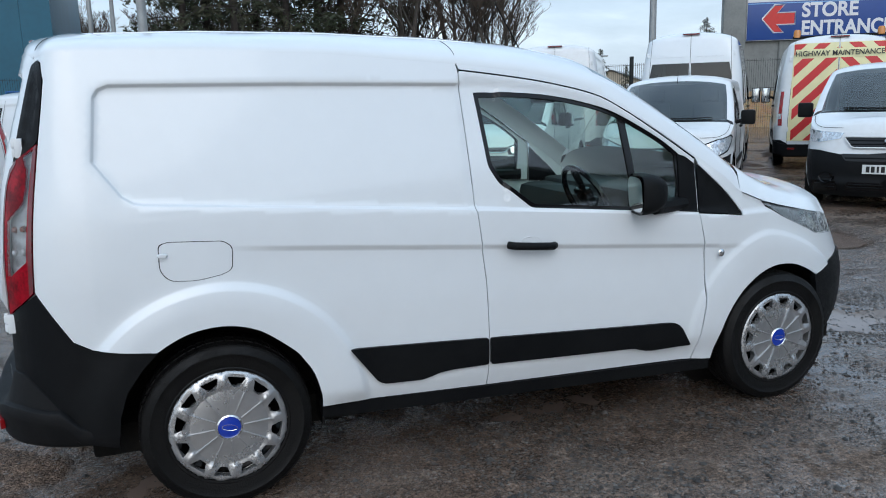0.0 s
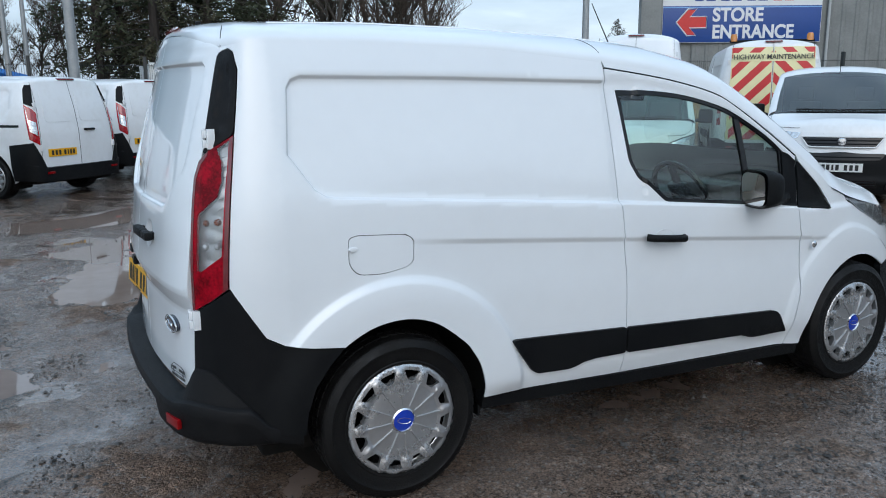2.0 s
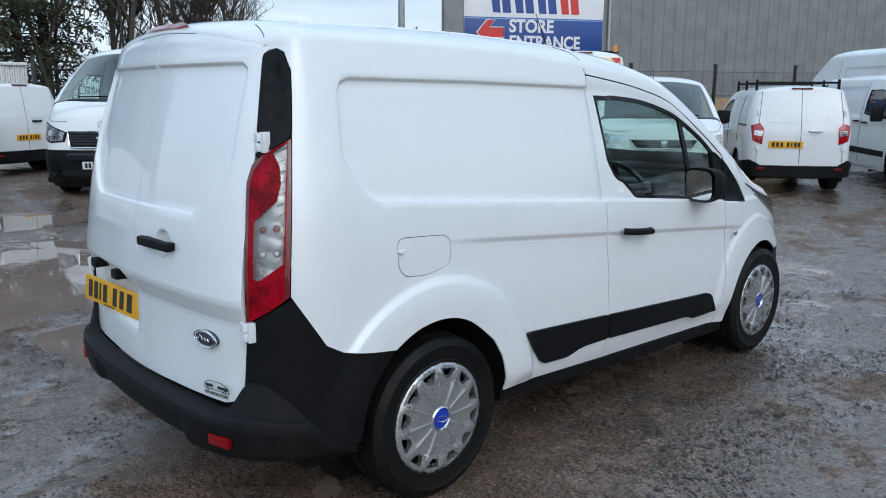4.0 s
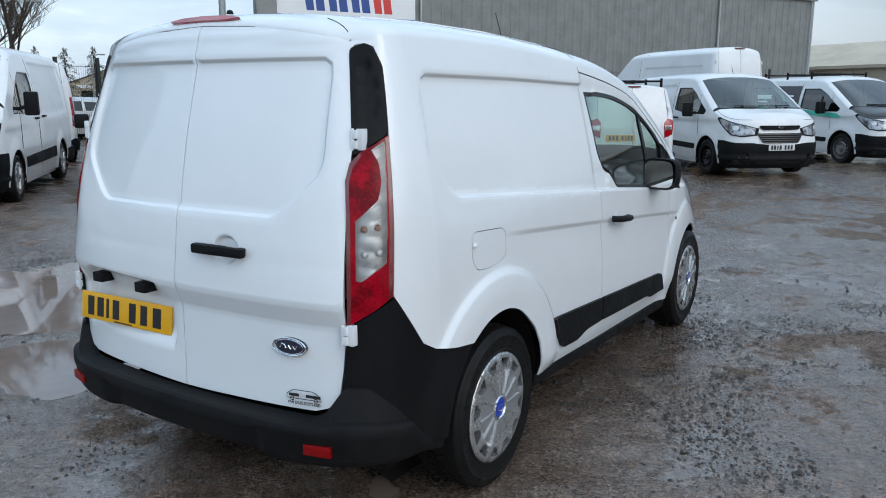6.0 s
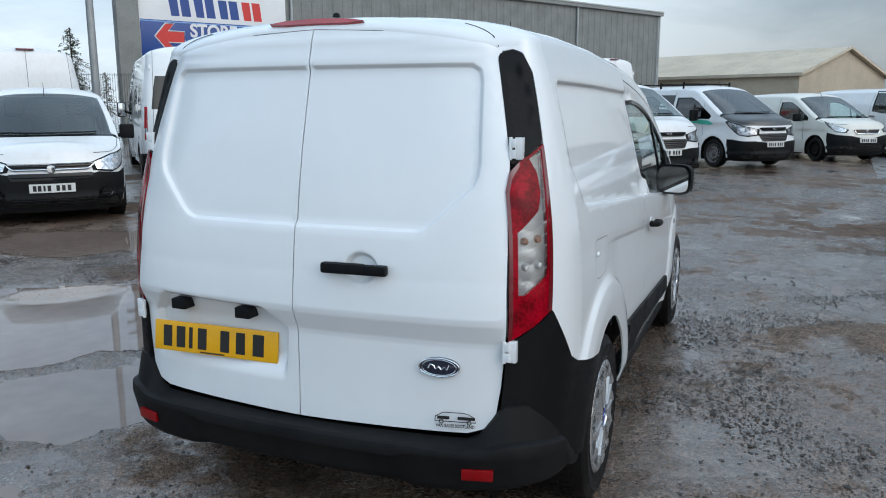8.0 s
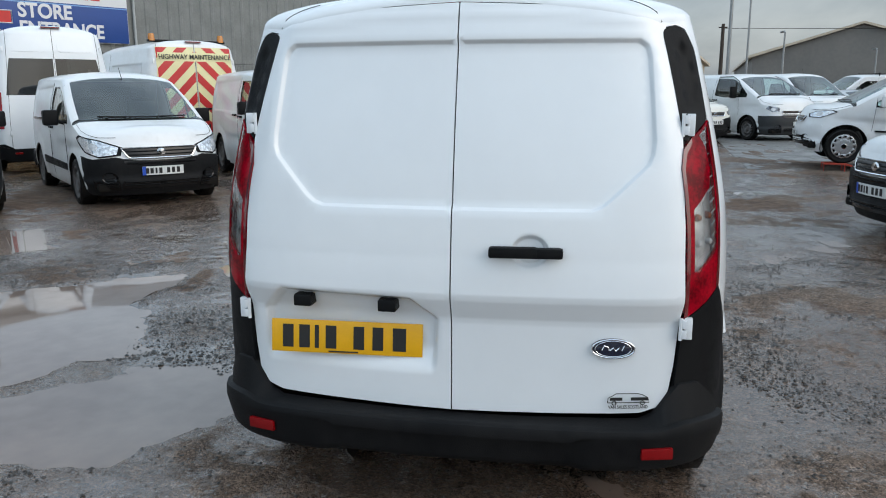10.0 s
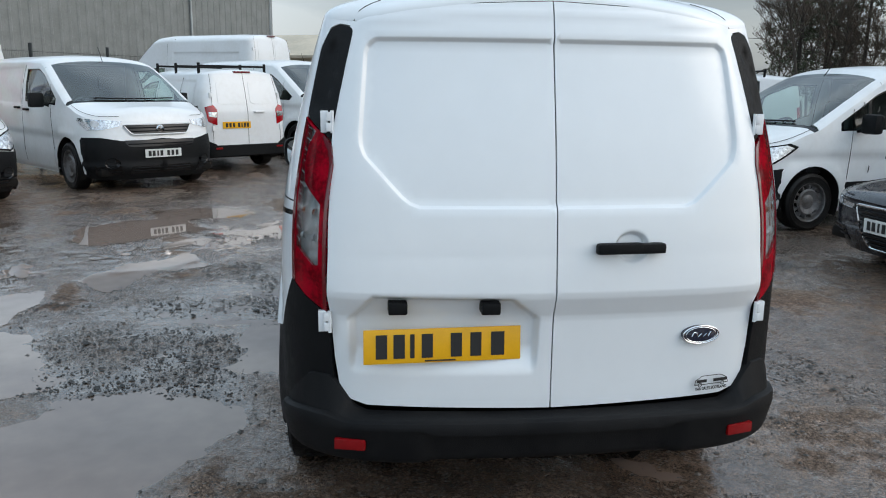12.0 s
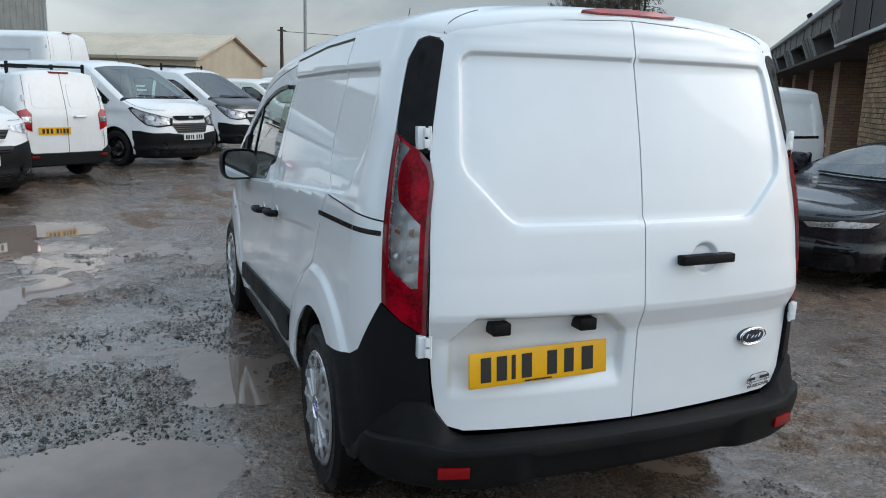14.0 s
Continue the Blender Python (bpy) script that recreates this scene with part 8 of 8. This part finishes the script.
CHEVRON_RED = material("red_reflective_film", (.56, .020, .022), .35, vary=.1, scale=6.0)
CHEVRON_YELLOW = material("pale_yellow_reflective_film", (.78, .72, .40), .35, vary=.06, scale=6.0)
HS = van_shape(HIGHWAY_SPEC)
hwid, htop = HIGHWAY_SPEC["hw"] * .80, HIGHWAY_SPEC["H"] - .17
for k in (-1, 1):
    y0, y1 = sorted((k * .015, k * hwid))
    field = part("chevron_field", sheet([(y0, .56), (y1, .56), (y1 * (.93 if k > 0 else 1), htop), (y0 * (.93 if k < 0 else 1), htop)], HS.rear, .08, off=.012, rim=.004, flip=True), CHEVRON_YELLOW, highway, "pale yellow reflective door film")
    for i in range(9):
        zc_0 = .30 + i * .40
        st = clipped([(0, zc_0 + .62), (0, zc_0 + .82), (k * .80, zc_0 + .02), (k * .80, zc_0 - .18)], (y0 + .005, .57), (y1 * (1 if k < 0 else .93) - .005, htop - .01) if k > 0 else (y1 - .005, htop - .01))
        if k < 0:
            st = clipped([(0, zc_0 + .62), (0, zc_0 + .82), (-.80, zc_0 + .02), (-.80, zc_0 - .18)], (y0 * .93 + .005, .57), (y1 - .005, htop - .01))
        if st:
            part("chevron_stripe", sheet(st, HS.rear, .08, off=.015, rim=0, flip=True), CHEVRON_RED, field, "red reflective stripe")
band = part("chevron_band", sheet([(-hwid * .90, htop - .28), (hwid * .90, htop - .28), (hwid * .90, htop - .11), (-hwid * .90, htop - .11)], HS.rear, .08, off=.018, rim=.002, flip=True), CHEVRON_YELLOW, highway)
q0, q1 = HS.rear(np.array([(0, htop - .26)]))[0], HS.rear(np.array([(0, htop - .13)]))[0]
tilt_ = math.atan2(q1[0] - q0[0], q1[2] - q0[2])
writing("HIGHWAY MAINTENANCE", .135, Matrix.Translation((float(q0[0] + q1[0]) / 2 - .034, 0, htop - .195)) @ Matrix.Rotation(radians(-90), 4, "Z") @ Matrix.Rotation(radians(90) - tilt_, 4, "X"), INK, "door_lettering", highway, .003, squeeze=.92)
for y in (-.72, .72):
    bc = part("beacon", moved(lathe([(0, .15), (.05, .145), (.065, .10), (.068, .03), (.075, .0)], 16, "z"), Matrix.Translation((-.75, y, HIGHWAY_SPEC["H"] - .035))), AMBER, highway, "amber roof beacon")
part("roof_bar", box(-.80, -.80, HIGHWAY_SPEC["H"] - .06, -.70, .80, HIGHWAY_SPEC["H"] - .01, .01), PLASTIC, highway)

TEAL_FILM = material("teal_vinyl_film", (.015, .42, .31), .35, coat=.4, vary=.06)
CS = van_shape(SK_SPEC)
for surf, fl in ((CS.wall, False), (CS.left, True)):
    part("teal_stripe", sheet([(-.95, 1.10), (1.6, 1.09), (2.75, 1.03), (2.90, 1.05), (2.72, 1.13), (1.4, 1.21), (-.95, 1.24)], surf, .08, off=.008, rim=0, flip=fl), TEAL_FILM, teal_van, "teal vinyl stripe")
    part("dark_film", sheet([(-.96, 1.26), (1.33, 1.25), (1.34, 1.76), (-.92, 1.78)], surf, .08, off=.004, rim=0, flip=fl), material("dark_grey_film", (.05, .052, .055), .3, vary=.1) if not fl else bpy.data.materials["dark_grey_film"], teal_van, "dark grey upper side film")
    for i, (a, b, w, h_) in enumerate(((.95, 1.52, .30, .05), (.95, 1.42, .42, .05), (-.10, 1.50, .70, .10), (-.10, 1.38, .40, .04))):
        part("lettering_bar", sheet([(a - w / 2, b - h_ / 2), (a + w / 2, b - h_ / 2), (a + w / 2, b + h_ / 2), (a - w / 2, b + h_ / 2)], surf, .2, off=.007, rim=0, flip=fl), WHITE_DULL, teal_van)

# ---------------------------------------------------------------- dark sports car
SPORT = dict(fog=False, lamp_mat=LAMP_CHROME, WB=2.65, fo=.95, ro=.83, hw=.935, H=1.23, r=.335, xt=1.05, xc=2.02, zc=.83, zb=.655, xb=.25, belt=.82, tumble=.70, drop=.10, sill=.22, paint=DARK_PAINT, rlean=.35,
             window=[(.15, 1.10), (.85, 1.13), (1.15, 1.09), (1.68, .90), (.15, .86)], gaps=[(.45, .40), (1.62, 1.60)], handles=((.55, .78),), black_handles=False, crease=.66, press=None, strip=None,
             headlamp=[(.40, .58), (.46, .52), (.70, .515), (.98, .565), (1.10, .615), (.85, .62)], lamp_edge=GLOSS_BLACK, rear_lamp=[[(.0, .70), (.2, .70), (.22, .80), (.0, .82)]], mirror=(1.52, .92), mirror_paint=DARK_PAINT,
             bumper_top=.60, bumper_rise=-.02, bumper_edge=[(1.12, .58), (.45, .54)], bumper_mat=DARK_PAINT, grilles=[(.26, .40, .24, .59, GLOSS_BLACK, "grille"), (.12, .16, .20, .26, GLOSS_BLACK, "lower_grille")],
             badge=None, plate_z=.44, aerial=None, sill_mat=DARK_PAINT, press_low=.72, rear_plate_z=.55, rear_handle_z=.72, door_bottom=.42, rim=SILVER_PLASTIC)
make_van("sports_car", "low black sports car with wet bonnet and white plate", SPORT, placed(2.48, -3.60, SPORT["WB"] + SPORT["fo"], 0, 98), "car", "")

# ---------------------------------------------------------------- brickwork of the nearest wall, brick by brick
BRICK = material("tan_facing_brick", (.30, .195, .105), .85, color2=(.21, .13, .075), scale=14.0, randomize=.35, bump=.5, bump_scale=60.0)
BRICK_MORTAR = material("dark_mortar", (.060, .054, .048), .95, vary=.3, scale=8.0)
near_pier = part("near_pier", box(NEAR_X - 1.8, -1.25, 0, NEAR_X + .22, -.25, 2.52), BRICK_MORTAR, brick, "tan brick pier with dark mortar", smooth=False)


def brick_mesh(w):
    V, F = box(0, 0, 0, w, .030, .065, .005)
    me = bpy.data.meshes.new("brick")
    me.from_pydata(V, [], F)
    me.materials.append(BRICK)
    return me


full, cut = brick_mesh(.215), brick_mesh(.1025)
rb = random.Random(8)
for row in range(26):
    z = .55 + row * .075
    x, first = NEAR_X - 1.8, row % 2
    while x < NEAR_X + .20:
        short = first or x + .215 > NEAR_X + .225
        ob = new("brick", cut if short else full)
        ob.parent = near_pier
        ob.location = (x + .005, -.258 + rb.uniform(-.002, .003), z)
        x += .1125 if short else .225
        first = 0

# dark scuffs on the door of the van beside the sports car
PSH = van_shape(PARTNER)
marked = [o for o in bpy.data.objects if o.name.startswith("small_van") and o.get("label", "").endswith("marked door")]
rq = random.Random(4)
for i in range(14):
    u, z = rq.uniform(.2, 2.2), rq.uniform(.62, 1.5)
    w, h_ = rq.uniform(.006, .02), rq.uniform(.03, .10)
    part("scuff", sheet([(u, z), (u + w, z + .01), (u + w * 1.6, z - h_), (u + w * .4, z - h_ * .8)], PSH.left, .1, off=.004, rim=0, flip=True), TRIM_GREY, marked[0], "dark scuff mark")
